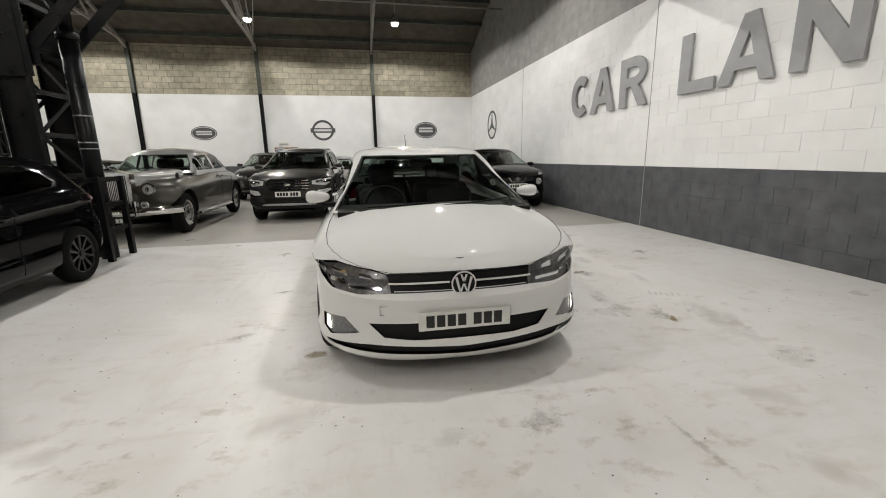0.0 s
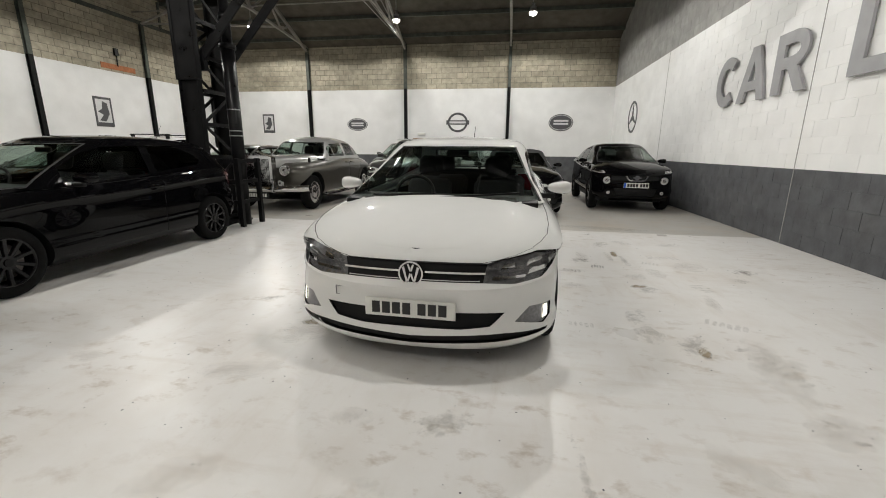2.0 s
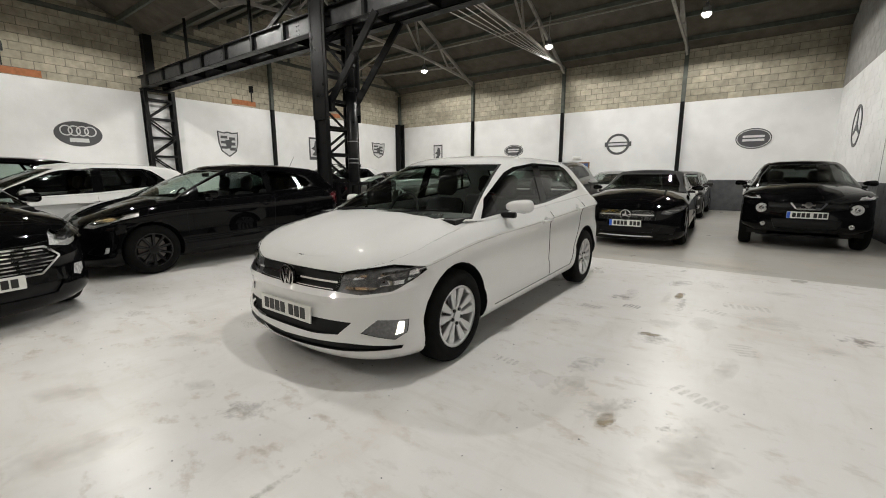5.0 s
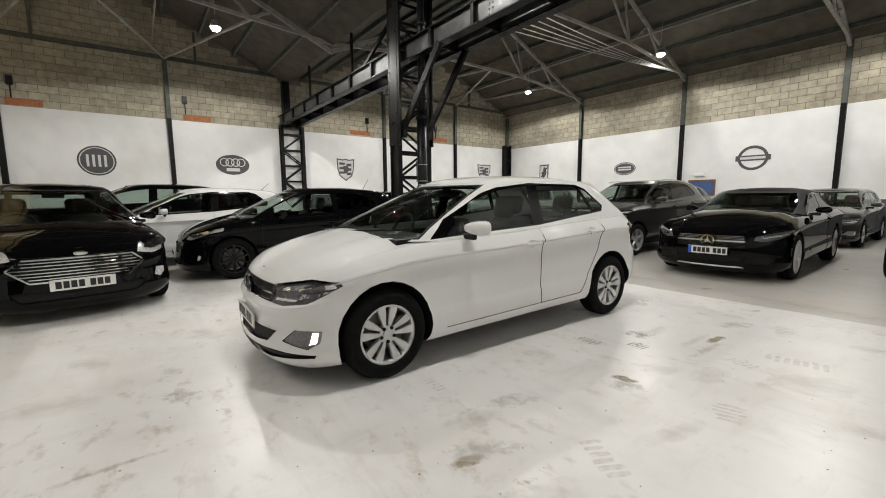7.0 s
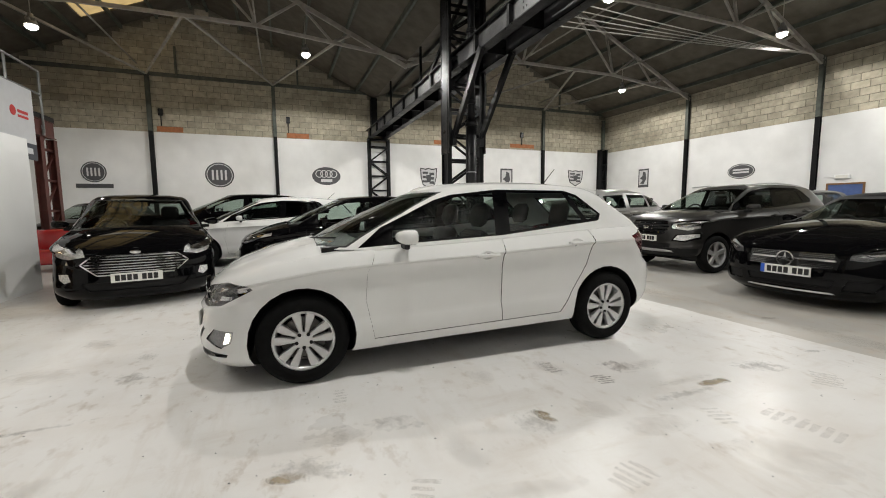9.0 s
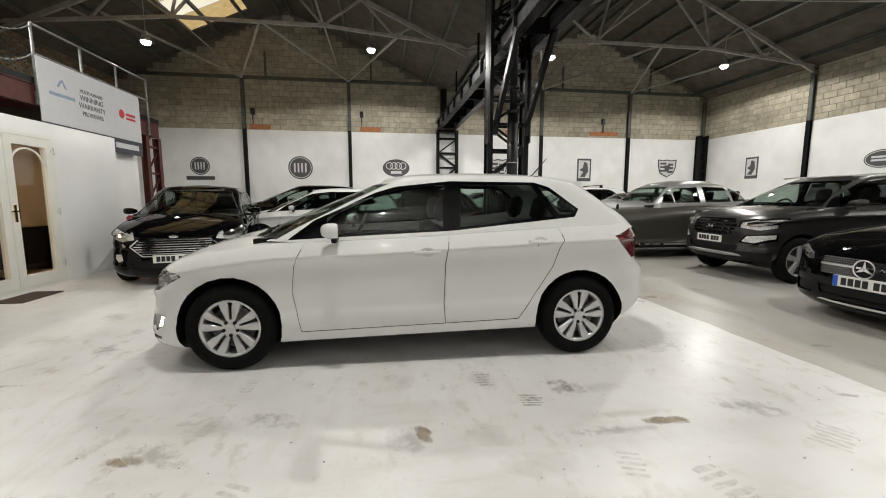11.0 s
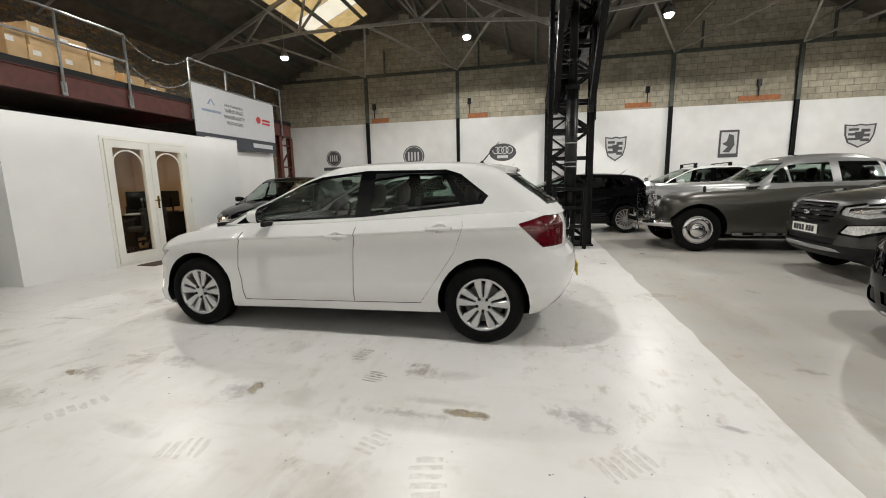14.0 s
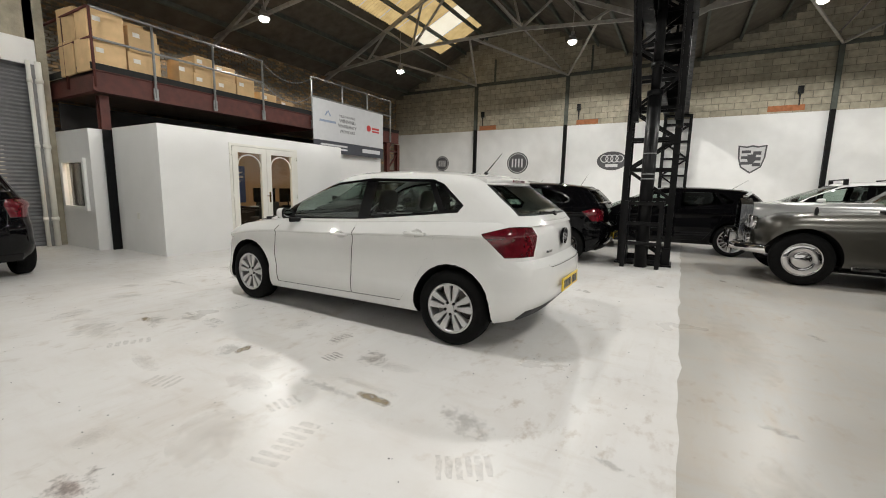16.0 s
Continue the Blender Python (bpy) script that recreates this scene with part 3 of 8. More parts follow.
for x in (-3.84, -4.16):
    for y in (6.22, 6.76):
        b = bmesh.new()
        box(b, x - 0.035, x + 0.035, y - 0.035, y + 0.035, 0, 1.14)
        part("guard_post", b, M_BLACKST, col)
for z in (0.42, 0.76, 1.10):
    b = bmesh.new()
    bar(b, (-3.84, 6.22, z), (-3.84, 6.76, z), 0.03, 0.06)
    bar(b, (-4.16, 6.22, z), (-3.84, 6.22, z), 0.03, 0.06)
    bar(b, (-4.16, 6.76, z), (-3.84, 6.76, z), 0.03, 0.06)
    part("guard_rail", b, M_BLACKST, col)
for y in (6.20, 6.84):
    b = bmesh.new()
    bar(b, (-4.28, y, 2.66), (-2.98, y, 4.04), 0.03, 0.14)
    bar(b, (-4.28, y + 0.04, 2.66), (-2.98, y + 0.04, 4.04), 0.10, 0.02)
    box(b, -4.34, -4.20, y - 0.03, y + 0.06, 2.50, 2.78)
    part("knee_brace", b, M_BLACKST, col)
b = bmesh.new()
box(b, -4.62, -4.28, 6.16, 6.19, 5.6, 6.0)
box(b, -4.62, -4.28, 6.85, 6.88, 5.6, 6.0)
box(b, -4.66, -4.24, 6.12, 6.92, 5.58, 5.62)
part("head_plate", b, M_BLACKST, col)
b = bmesh.new()
bar(b, (-4.45, 6.5, 5.55), (-6.9, 6.5, 4.42), 0.06, 0.09)
part("stay", b, M_BLACKST, col)
# tall lattice pier on the left wall and plain corner column
pier = thing("wall_pier", "black lattice pier carrying the girder end", "column", m=pose(0, 0, 0))
lattice(pier, LX + 0.02, LX + 0.32, 6.3, 7.1, 0.0, 4.0, 0.6, M_BLACKST)
b = bmesh.new()
box(b, LX + 0.02, LX + 0.34, 6.25, 7.15, 4.0, 4.05)
box(b, LX + 0.05, LX + 0.3, 6.4, 6.65, 4.5, 5.7)
part("cap", b, M_BLACKST, pier)
corner = thing("corner_column", "black steel column in the wall corner", "column", m=pose(0, 0, 0))
lattice(corner, LX + 0.03, LX + 0.33, FY - 0.42, FY - 0.1, 0.0, 4.1, 0.8, M_BLACKST)
part("upper_post", box(bmesh.new(), LX + 0.10, LX + 0.24, FY - 0.30, FY - 0.18, 4.1, 5.6), M_GREEN, corner)
# girder along the hall
gird = thing("crane_girder", "black riveted steel girder spanning the hall", "girder", m=pose(0, 0, 0))
for yg in (6.32, 6.92):
    b = bmesh.new()
    box(b, LX + 0.02, RX, yg - 0.01, yg + 0.01, 4.065, 4.40)
    part("web", b, M_GIRDER, gird)
    for z in (4.045, 4.40):
        b = bmesh.new()
        box(b, LX + 0.02, RX, yg - 0.09, yg + 0.09, z, z + 0.02)
        part("flange", b, M_BLACKST, gird)
rivet = bmesh.new()
ball(rivet, (0, 0, 0), 0.018, 1, 0.6, 1, 8, 5)
rivet = mesh_of("rivet", rivet, M_GIRDER)
for xs in (-4.6, -1.0, -8.4):
    b = bmesh.new()
    box(b, xs - 0.42, xs + 0.42, 6.298, 6.308, 4.075, 4.392)
    part("splice_plate", b, M_GIRDER, gird, "riveted grey splice plate")
    for ix in (-0.36, -0.28, 0.28, 0.36):
        for iz in range(4):
            o = new("rivet", rivet)
            o.matrix_basis = pose(xs + ix, 6.298, 4.11 + 0.082 * iz)
            o.parent = gird
for i in range(15):
    x = LX + 0.6 + i * 1.22
    b = bmesh.new()
    box(b, x, x + 0.02, 6.33, 6.91, 4.10, 4.38)
    box(b, x - 0.03, x + 0.05, 6.24, 6.31, 4.07, 4.395)
    part("stiffener", b, M_BLACKST, gird)
b = bmesh.new()
box(b, LX + 0.02, RX, 6.44, 6.48, 4.42, 4.52)
box(b, LX + 0.02, RX, 6.74, 6.78, 4.42, 4.52)
part("cable_tray", b, M_BLACKST, gird)
for x in (-10.6, -7.2, -1.2, 2.0):
    b = bmesh.new()
    bar(b, (x, 6.62, 4.42), (x, 6.62, 5.7), 0.06, 0.06)
    part("hanger", b, M_BLACKST, gird)

# high bay lamps
def high_bay(m):
    t = thing("high_bay_lamp", "round bright high bay lamp hung from the roof", "lamp", "high bay lamps", m)
    b = bmesh.new()
    rod(b, (0, 0, -0.06), (0, 0, 0.03), 0.145, 24, r2=0.115)
    for k in range(10):
        box(b, 0.05, 0.105, -0.004, 0.004, 0.03, 0.12, pose(0, 0, 0, 0, 0, 36 * k))
    rod(b, (0, 0, 0.03), (0, 0, 0.22), 0.055, 16)
    part("housing", b, M_LAMPBODY, t)
    b = bmesh.new()
    ball(b, (0, 0, -0.07), 0.13, 1, 1, 0.75, 20, 12)
    part("lens", b, M_LAMPON, t, "glowing white lens")
    b = bmesh.new()
    rod(b, (0, 0, 0.22), (0, 0, roof_z(m.translation.y) - m.translation.z), 0.012, 6)
    part("hanger", b, M_STEEL, t)


# also hangs a lamp body at the added, unseen spot (2.4, -1.2)
for p in LAMP_SPOTS:
    high_bay(pose(*p))

# sagging cables under the far roof
for k in range(5):
    c = bpy.data.curves.new("hanging_cable", "CURVE")
    c.dimensions, c.bevel_depth = "3D", 0.010
    s = c.splines.new("POLY")
    s.points.add(16)
    for i, p in enumerate(s.points):
        u = i / 16
        p.co = (-2.25 + 0.22 * k - (1.65 + 0.22 * k) * u, 6.98 + 11.7 * u, 4.44 + 1.42 * u - (0.05 + 0.07 * k) * 4 * u * (1 - u) + (0.12 * k) * (1 - u) * u * 2, 1)
    c.materials.append(M_STEEL if k % 2 else M_HEADLIN)
    tagged(new("hanging_cable", c), "slack pale electric cable strung under the roof", "cable", "roof cables")

# ---- office under the mezzanine ----
OY, OX0, OX1, OZ = -0.76, -3.92, 0.45, 2.29
for k, dims in enumerate([(-0.84, OX1, OY - 0.1, OY, 0, OZ), (OX0, -2.46, OY - 0.1, OY, 0, OZ), (-2.46, -0.84, OY - 0.1, OY, 2.07, OZ), (OX1 - 0.1, OX1, -2.42, OY - 0.1, 0, OZ),
                          (OX0, OX0 + 0.1, -3.6, OY - 0.1, 0, OZ), (-7.5, OX0 - 0.001, -2.42, -2.3, 0, 2.4)]):
    struct("wall_office_%d" % (k + 1), box(bmesh.new(), *dims), M_OFFICE, "white painted office partition under the mezzanine", "wall")
bm = bmesh.new()
box(bm, OX0 + 0.1, OX1 - 0.1, -3.6, OY - 0.1, OZ - 0.06, OZ - 0.005)
struct("ceiling_office", bm, M_OFFICE, "white office ceiling board", "ceiling")
bm = bmesh.new()
box(bm, OX0 + 0.1, OX1 - 0.1, -3.7, -3.6, 0, OZ)
struct("wall_office_back", bm, M_INSIDE, "beige plastered office wall", "wall")
bm = bmesh.new()
box(bm, -7.4, OX1 + 0.3, -3.72, -3.701, 0, 2.8)
struct("wall_under_mezzanine", bm, M_PLASTIC, "dark wall below the mezzanine", "wall")
for k, xa in enumerate((OX0 + 0.102, OX1 - 0.114)):
    struct("wall_office_lining_%d" % (k + 1), box(bmesh.new(), xa, xa + 0.012, -3.598, OY - 0.102, 0.013, OZ - 0.062), M_INSIDE, "beige plaster inside the office", "wall")
t = thing("poster", "blue printed poster on the office back wall", "poster", m=pose(-2.8, -3.598, 1.3))
part("sheet", box(bmesh.new(), -0.30, 0.30, 0, 0.004, -0.5, 0.5), M_BLUE, t)
for z0, z1, hw in ((0.30, 0.34, 0.2), (0.18, 0.22, 0.24), (0.06, 0.10, 0.16)):
    part("print_bar", box(bmesh.new(), -hw, hw, 0.004, 0.007, z0, z1), M_BANNER, t, "pale bar of print")
bm = bmesh.new()
box(bm, OX0 + 0.12, OX1 - 0.12, -3.58, OY - 0.12, 0.002, 0.012)
struct("floor_office", bm, M_CARD, "brown office floor", "floor")
# side wall with a small window
bm = bmesh.new()
wx0, wx1 = 0.72, 0.80
box(bm, wx0, wx1, -3.85, -3.62, 0, 2.25)
box(bm, wx0, wx1, -2.66, -2.5, 0, 2.25)
box(bm, wx0, wx1, -3.62, -2.66, 0, 0.78)
box(bm, wx0, wx1, -3.62, -2.66, 1.68, 2.25)
box(bm, OX1 - 0.02, wx1, -2.5, -2.42, 0, 2.25)
struct("wall_side_office", bm, M_OFFICE, "white partition with a small window", "wall")
w = thing("window_1", "small white framed window in a partition", "window", m=pose(0, 0, 0))
w["kind"] = "structure"
bm = bmesh.new()
for y0, y1, z0, z1 in ((-3.66, -3.58, 0.74, 1.72), (-2.70, -2.62, 0.74, 1.72), (-3.58, -2.70, 0.74, 0.82), (-3.58, -2.70, 1.64, 1.72)):
    box(bm, wx1 + 0.002, wx1 + 0.05, y0, y1, z0, z1)
part("window_frame", bm, M_OFFICE, w)
bm = bmesh.new()
box(bm, wx1 - 0.03, wx1 - 0.024, -3.6, -2.68, 0.8, 1.66)
ob = part("pane", bm, M_PANE, w)
ob.visible_shadow = False
bm = bmesh.new()
box(bm, -0.1, -0.05, -3.7, -2.55, 0.3, 2.2)
struct("wall_side_room", bm, M_INSIDE, "beige wall inside the side office", "wall")


# glazed double doors with arched heads
def arch_leaf(parent, x0, x1, z0, z1):
    """One leaf: cream frame with an arched glass panel."""
    b = bmesh.new()
    y0, y1 = OY - 0.05, OY + 0.02
    gw0, gw1, gz0, gz1 = x0 + 0.115, x1 - 0.115, z0 + 0.15, z1 - 0.115
    box(b, x0, gw0, y0, y1, z0, z1)
    box(b, gw1, x1, y0, y1, z0, z1)
    box(b, gw0, gw1, y0, y1, z0, gz0)
    box(b, gw0, gw1, y0, y1, gz1, z1)
    n = 16
    xm, r, zc = (gw0 + gw1) / 2, (gw1 - gw0) / 2, gz1 - 0.26
    for i in range(n):
        a0, a1 = math.pi * i / n, math.pi * (i + 1) / n
        prism(b, [(xm + r * math.cos(a0), zc + 0.235 * math.sin(a0)), (xm + r * math.cos(a1), zc + 0.235 * math.sin(a1)),
                  (xm + (r - 0.022) * math.cos(a1), zc + 0.213 * math.sin(a1)), (xm + (r - 0.022) * math.cos(a0), zc + 0.213 * math.sin(a0))], OY - 0.03, OY - 0.008, "y")
    leaf = part("door_leaf", b, M_UPVC, parent)
    b = bmesh.new()
    box(b, gw0 - 0.01, gw1 + 0.01, OY - 0.02, OY - 0.014, gz0 - 0.01, gz1)
    g = part("pane", b, M_PANE, leaf)
    g.visible_shadow = False
    return leaf


dr = thing("door_1", "closed cream glazed double doors with arched panes", "door", m=pose(0, 0, 0))
dr["kind"] = "structure"
bm = bmesh.new()
for x0, x1, z0, z1 in ((-0.87, -0.82, 0, 2.1), (-2.48, -2.43, 0, 2.1), (-2.43, -0.87, 2.052, 2.1), (-2.43, -0.87, 0, 0.045)):
    box(bm, x0, x1, OY - 0.06, OY + 0.008, z0, z1)
part("door_frame", bm, M_UPVC, dr)
arch_leaf(dr, -1.647, -0.877, 0.051, 2.046)
lb_ = arch_leaf(dr, -2.423, -1.653, 0.051, 2.046)
x = -1.71
bm = bmesh.new()
box(bm, x - 0.018, x + 0.018, OY + 0.02, OY + 0.03, 0.92, 1.14)
bar(bm, (x, OY + 0.06, 1.06), (x + 0.1, OY + 0.06, 1.06), 0.018)
rod(bm, (x, OY + 0.03, 1.06), (x, OY + 0.065, 1.06), 0.01, 8)
part("door_handle", bm, M_BRASS, lb_, "brass lever handle")
for x in (-0.86, -2.44):
    for z in (0.25, 1.0, 1.85):
        bm = bmesh.new()
        box(bm, x - 0.045, x + 0.045, OY + 0.021, OY + 0.03, z + 0.02, z + 0.06, bevel=0.003)
        rod(bm, (x, OY + 0.034, z - 0.01), (x, OY + 0.034, z + 0.09), 0.011, 8)
        part("hinge", bm, M_UPVC, dr)
bm = bmesh.new()
box(bm, -1.66, -1.02, -0.60, -0.25, 0.001, 0.012, bevel=0.004)
tagged(part("door_mat", bm, mat("mat_fibre", (0.06, 0.04, 0.03), 0.95, bump=0.6, bscale=120)), "dark brown door mat before glazed doors", "door mat")
bm = bmesh.new()
box(bm, OX1, OX1 + 0.012, -1.66, -1.58, 0.62, 0.74, bevel=0.004)
tagged(part("wall_socket", bm, M_UPVC), "small white wall socket on the office partition", "socket")


# office furniture behind the glass
def office_chair(m):
    t = thing("office_chair", "black padded office chair behind glass doors", "chair", m=m)
    b = bmesh.new()
    box(b, -0.25, 0.25, -0.25, 0.25, 0.44, 0.54, bevel=0.03)
    part("seat", smooth(b), M_SEAT, t)
    b = bmesh.new()
    box(b, -0.24, 0.24, 0.2, 0.28, 0.5, 0.9, bevel=0.03)
    part("backrest", smooth(b), M_SEAT, t)
    b = bmesh.new()
    rod(b, (0, 0, 0.08), (0, 0, 0.44), 0.03)
    part("column", b, M_PLASTIC, t)
    for i in range(5):
        a = i * 2 * math.pi / 5
        b = bmesh.new()
        bar(b, (0, 0, 0.1), (0.28 * math.cos(a), 0.28 * math.sin(a), 0.06), 0.04)
        ball(b, (0.28 * math.cos(a), 0.28 * math.sin(a), 0.045), 0.03, u=8, v=6)
        part("leg", b, M_PLASTIC, t)


office_chair(pose(-2.12, -1.5, 0.012, 0, 0, -12))
office_chair(pose(-3.2, -2.75, 0.012, 0, 0, 170))
dk = thing("desk", "dark wooden desk inside the office", "desk", m=pose(-2.85, -2.05, 0.012))
part("desktop", box(bmesh.new(), -0.88, 0.85, -0.35, 0.35, 0.72, 0.755, bevel=0.004), M_GLOSSBLK, dk, "polished dark desktop")
for sx in (-0.80, 0.80):
    part("leg", box(bmesh.new(), sx - 0.02, sx + 0.02, -0.33, 0.33, 0, 0.719), M_PLASTIC, dk)
part("modesty_panel", box(bmesh.new(), -0.778, 0.778, 0.24, 0.258, 0.3, 0.719), M_PLASTIC, dk)
dw = part("drawer_unit", box(bmesh.new(), -0.77, -0.37, -0.3, 0.236, 0.05, 0.718, bevel=0.004), M_PLASTIC, dk)
for k in range(3):
    z = 0.09 + 0.21 * k
    part("drawer_front", box(bmesh.new(), -0.76, -0.38, -0.318, -0.302, z, z + 0.195, bevel=0.003), M_SEAT, dw)
for x, y, rz in ((-3.15, -1.95, 14), (-2.62, -2.15, -6)):
    mo = thing("monitor", "black computer monitor on the office desk", "monitor", "desk monitors", m=pose(x, y, 0.768, 0, 0, rz))
    part("screen", box(bmesh.new(), -0.29, 0.29, -0.02, 0.02, 0.10, 0.45, bevel=0.006), M_GLOSSBLK, mo)
    part("stand", rod(box(bmesh.new(), -0.11, 0.11, -0.08, 0.08, 0, 0.012), (0, 0.03, 0.012), (0, 0.03, 0.3), 0.018, 10), M_PLASTIC, mo)
bm = bmesh.new()
for k, (dx, dz) in enumerate(((0, 0), (0.012, 0.006), (-0.008, 0.012))):
    box(bm, -0.105 + dx, 0.105 + dx, -0.148, 0.148, dz, dz + 0.0055)
tagged(part("paper_stack", bm, M_BANNER, at=pose(-2.25, -1.9, 0.768, 0, 0, 20)), "loose stack of white papers on a dark desk", "paper")
bm = bmesh.new()
box(bm, -0.25, 0.25, -0.22, -0.2, 0, 1.7)
tagged(part("roller_banner", bm, M_BLUE, at=pose(-0.55, -2.9, 0.012)), "dark blue upright banner inside the office", "banner")

# mezzanine deck, beams and post
MZ = 3.24
bm = bmesh.new()
box(bm, -8.4, 0.72, SY, -2.19, MZ - 0.05, MZ)
struct("mezzanine_deck", bm, M_DECK, "timber mezzanine deck", "mezzanine")
mz = thing("mezzanine", "oxide red steel mezzanine beams and posts", "mezzanine", m=pose(0, 0, 0))
bm = bmesh.new()
box(bm, -8.4, 0.72, -2.19, -2.175, 2.895, MZ)
box(bm, -8.4, 0.72, -2.26, -2.14, 2.88, 2.895)
box(bm, -8.4, 0.72, -2.26, -2.14, MZ, MZ + 0.015)
part("edge_beam", bm, M_RED, mz)
bm = bmesh.new()
box(bm, 0.705, 0.72, SY, -2.19, 2.895, MZ)
box(bm, 0.64, 0.76, SY, -2.19, 2.88, 2.895)
part("edge_beam", bm, M_RED, mz)
bm = bmesh.new()
box(bm, -8.4, 0.76, -2.17, -2.155, MZ + 0.016, MZ + 0.13)
box(bm, 0.722, 0.736, SY, -2.17, MZ + 0.016, MZ + 0.13)
part("toe_board", bm, M_PLASTIC, mz)
for x in (-4.6, -8.4):
    bm = bmesh.new()
    box(bm, x, x + 0.1, SY, -2.2, 2.9, MZ - 0.05)
    part("joist", bm, M_RED, mz)
for x, y in ((0.53, -2.42), (-7.75, -2.22), (-8.35, -2.22)):
    for z0, z1, mt in ((0, 2.25, M_BLACKST if x > 0 else M_RED), (2.25, 2.86, M_RED)):
        bm = bmesh.new()
        box(bm, x - 0.075, x + 0.075, y - 0.075, y - 0.06, z0, z1)
        box(bm, x - 0.075, x + 0.075, y + 0.06, y + 0.075, z0, z1)
        box(bm, x - 0.006, x + 0.006, y - 0.06, y + 0.06, z0, z1)
        part("post", bm, mt, mz)
bm = bmesh.new()
for zz in (0.5, 1.2, 1.9, 2.6):
    bar(bm, (-7.75, -2.22, zz), (-8.35, -2.22, zz), 0.05)
    bar(bm, (-7.75, -2.22, zz), (-8.35, -2.22, zz + 0.6), 0.04)
part("brace", bm, M_RED, mz)

rail = thing("mezzanine_railing", "galvanised tube guard rail along the mezzanine", "railing", m=pose(0, 0, 0))
RPX = (0.72, -0.26, -1.46, -2.69, -4.26, -5.46, -6.6, -7.84)
for x in RPX:
    bm = bmesh.new()
    rod(bm, (x, -2.13, 2.95), (x, -2.13, 4.285), 0.024, 10)
    box(bm, x - 0.04, x + 0.04, -2.152, -2.12, 2.9, 3.12)
    part("post", bm, M_RED if x == 0.72 else M_GALV, rail)
for z in (3.78, 4.285):
    for xa, xb, mt in ((0.72, -2.69, M_GALV), (-4.26, -7.84, M_GALV)):
        bm = bmesh.new()
        rod(bm, (xa, -2.13, z), (xb, -2.13, z), 0.022, 10)
        part("rail", bm, mt, rail)
    bm = bmesh.new()
    rod(bm, (0.74, -2.15, z), (0.74, SY, z), 0.022, 10)
    part("rail", bm, M_RED, rail)
    for y in (-3.2, -4.5):
        bm = bmesh.new()
        rod(bm, (0.74, y, 3.0), (0.74, y, 4.285), 0.022, 10)
        part("post", bm, M_RED, rail)
for z, sag in ((4.25, 0.28), (3.78, 0.3)):
    bm = bmesh.new()
    for i in range(26):
        u, v = i / 26, (i + 1.15) / 26
        f = lambda q: (-2.69 - 1.57 * q, -2.13, z - sag * 4 * q * (1 - q))
        bar(bm, f(u), f(v), 0.022 if i % 2 else 0.008, 0.008 if i % 2 else 0.022)
    part("chain", bm, M_GALV, rail, "sagging steel chain across the loading gap")


def carton(m, sx, sy, sz):
    t = thing("cardboard_box", "brown taped cardboard box on the mezzanine", "box", "cardboard boxes", m)
    b = bmesh.new()
    box(b, -sx / 2, sx / 2, -sy / 2, sy / 2, 0, sz, bevel=0.006)
    part("carton", b, M_CARD, t)
    b = bmesh.new()
    box(b, -sx / 2 - 0.001, sx / 2 + 0.001, -0.03, 0.03, sz, sz + 0.002)
    part("tape", b, M_UPVC, t)
    b = bmesh.new()
    box(b, sx * 0.12, sx * 0.12 + 0.12, sy / 2, sy / 2 + 0.003, sz * 0.6, sz * 0.6 + 0.08)
    part("label", b, M_TAPE, t, "white paper label")


MZ1 = MZ + 0.001
for x, y, z, sx, sy, sz, a in [(0.47, -2.45, 0, 0.58, 0.5, 0.55, 3), (0.45, -2.46, 0.55, 0.56, 0.48, 0.52, -2), (-0.14, -2.5, 0, 0.56, 0.5, 0.5, 2), (-0.14, -2.5, 0.5, 0.52, 0.48, 0.46, 5),
                            (0.45, -3.1, 0, 0.62, 0.6, 0.6, 0), (0.45, -3.1, 0.6, 0.58, 0.55, 0.58, 6), (-0.2, -3.1, 0, 0.6, 0.6, 0.6, 3), (-0.2, -3.1, 0.6, 0.55, 0.5, 0.6, -6), (-0.52, -2.9, 0, 0.28, 0.4, 0.9, 4),
                            (-0.92, -2.45, 0, 0.30, 0.4, 0.62, 5), (-1.32, -2.45, 0, 0.46, 0.45, 0.4, -3), (-1.32, -2.45, 0.4, 0.44, 0.42, 0.36, 3), (-1.82, -2.5, 0, 0.5, 0.45, 0.4, 2), (-1.82, -2.5, 0.4, 0.5, 0.42, 0.3, -2),
                            (-2.35, -2.55, 0, 0.48, 0.45, 0.62, 4), (-3.0, -2.6, 0, 0.55, 0.45, 0.36, 10), (-3.7, -2.7, 0, 0.4, 0.4, 0.3, 0)]:
    carton(pose(x, y, MZ1 + z, 0, 0, a), sx, sy, sz)

# banner on the railing
bn = thing("banner_sign", "pale grey printed vinyl banner tied to the railing", "banner", m=pose(0, -2.10, 0))
bm = bmesh.new()
box(bm, -7.37, -4.24, 0, 0.012, 2.62, 3.75)
part("sheet", bm, M_BANNER, bn)
bm = bmesh.new()
box(bm, -7.37, -4.24, 0, 0.012, 2.28, 2.616)
part("strip", bm, M_INK, bn, "black lower strip")


def words(text, size, m, mt, parent, name="lettering"):
    c = bpy.data.curves.new(name, "FONT")
    c.body, c.size, c.extrude, c.align_x = text, size, 0.002, "CENTER"
    c.materials.append(mt)
    o = new(name, c)
    o.matrix_basis = m
    o.parent = parent
    return o


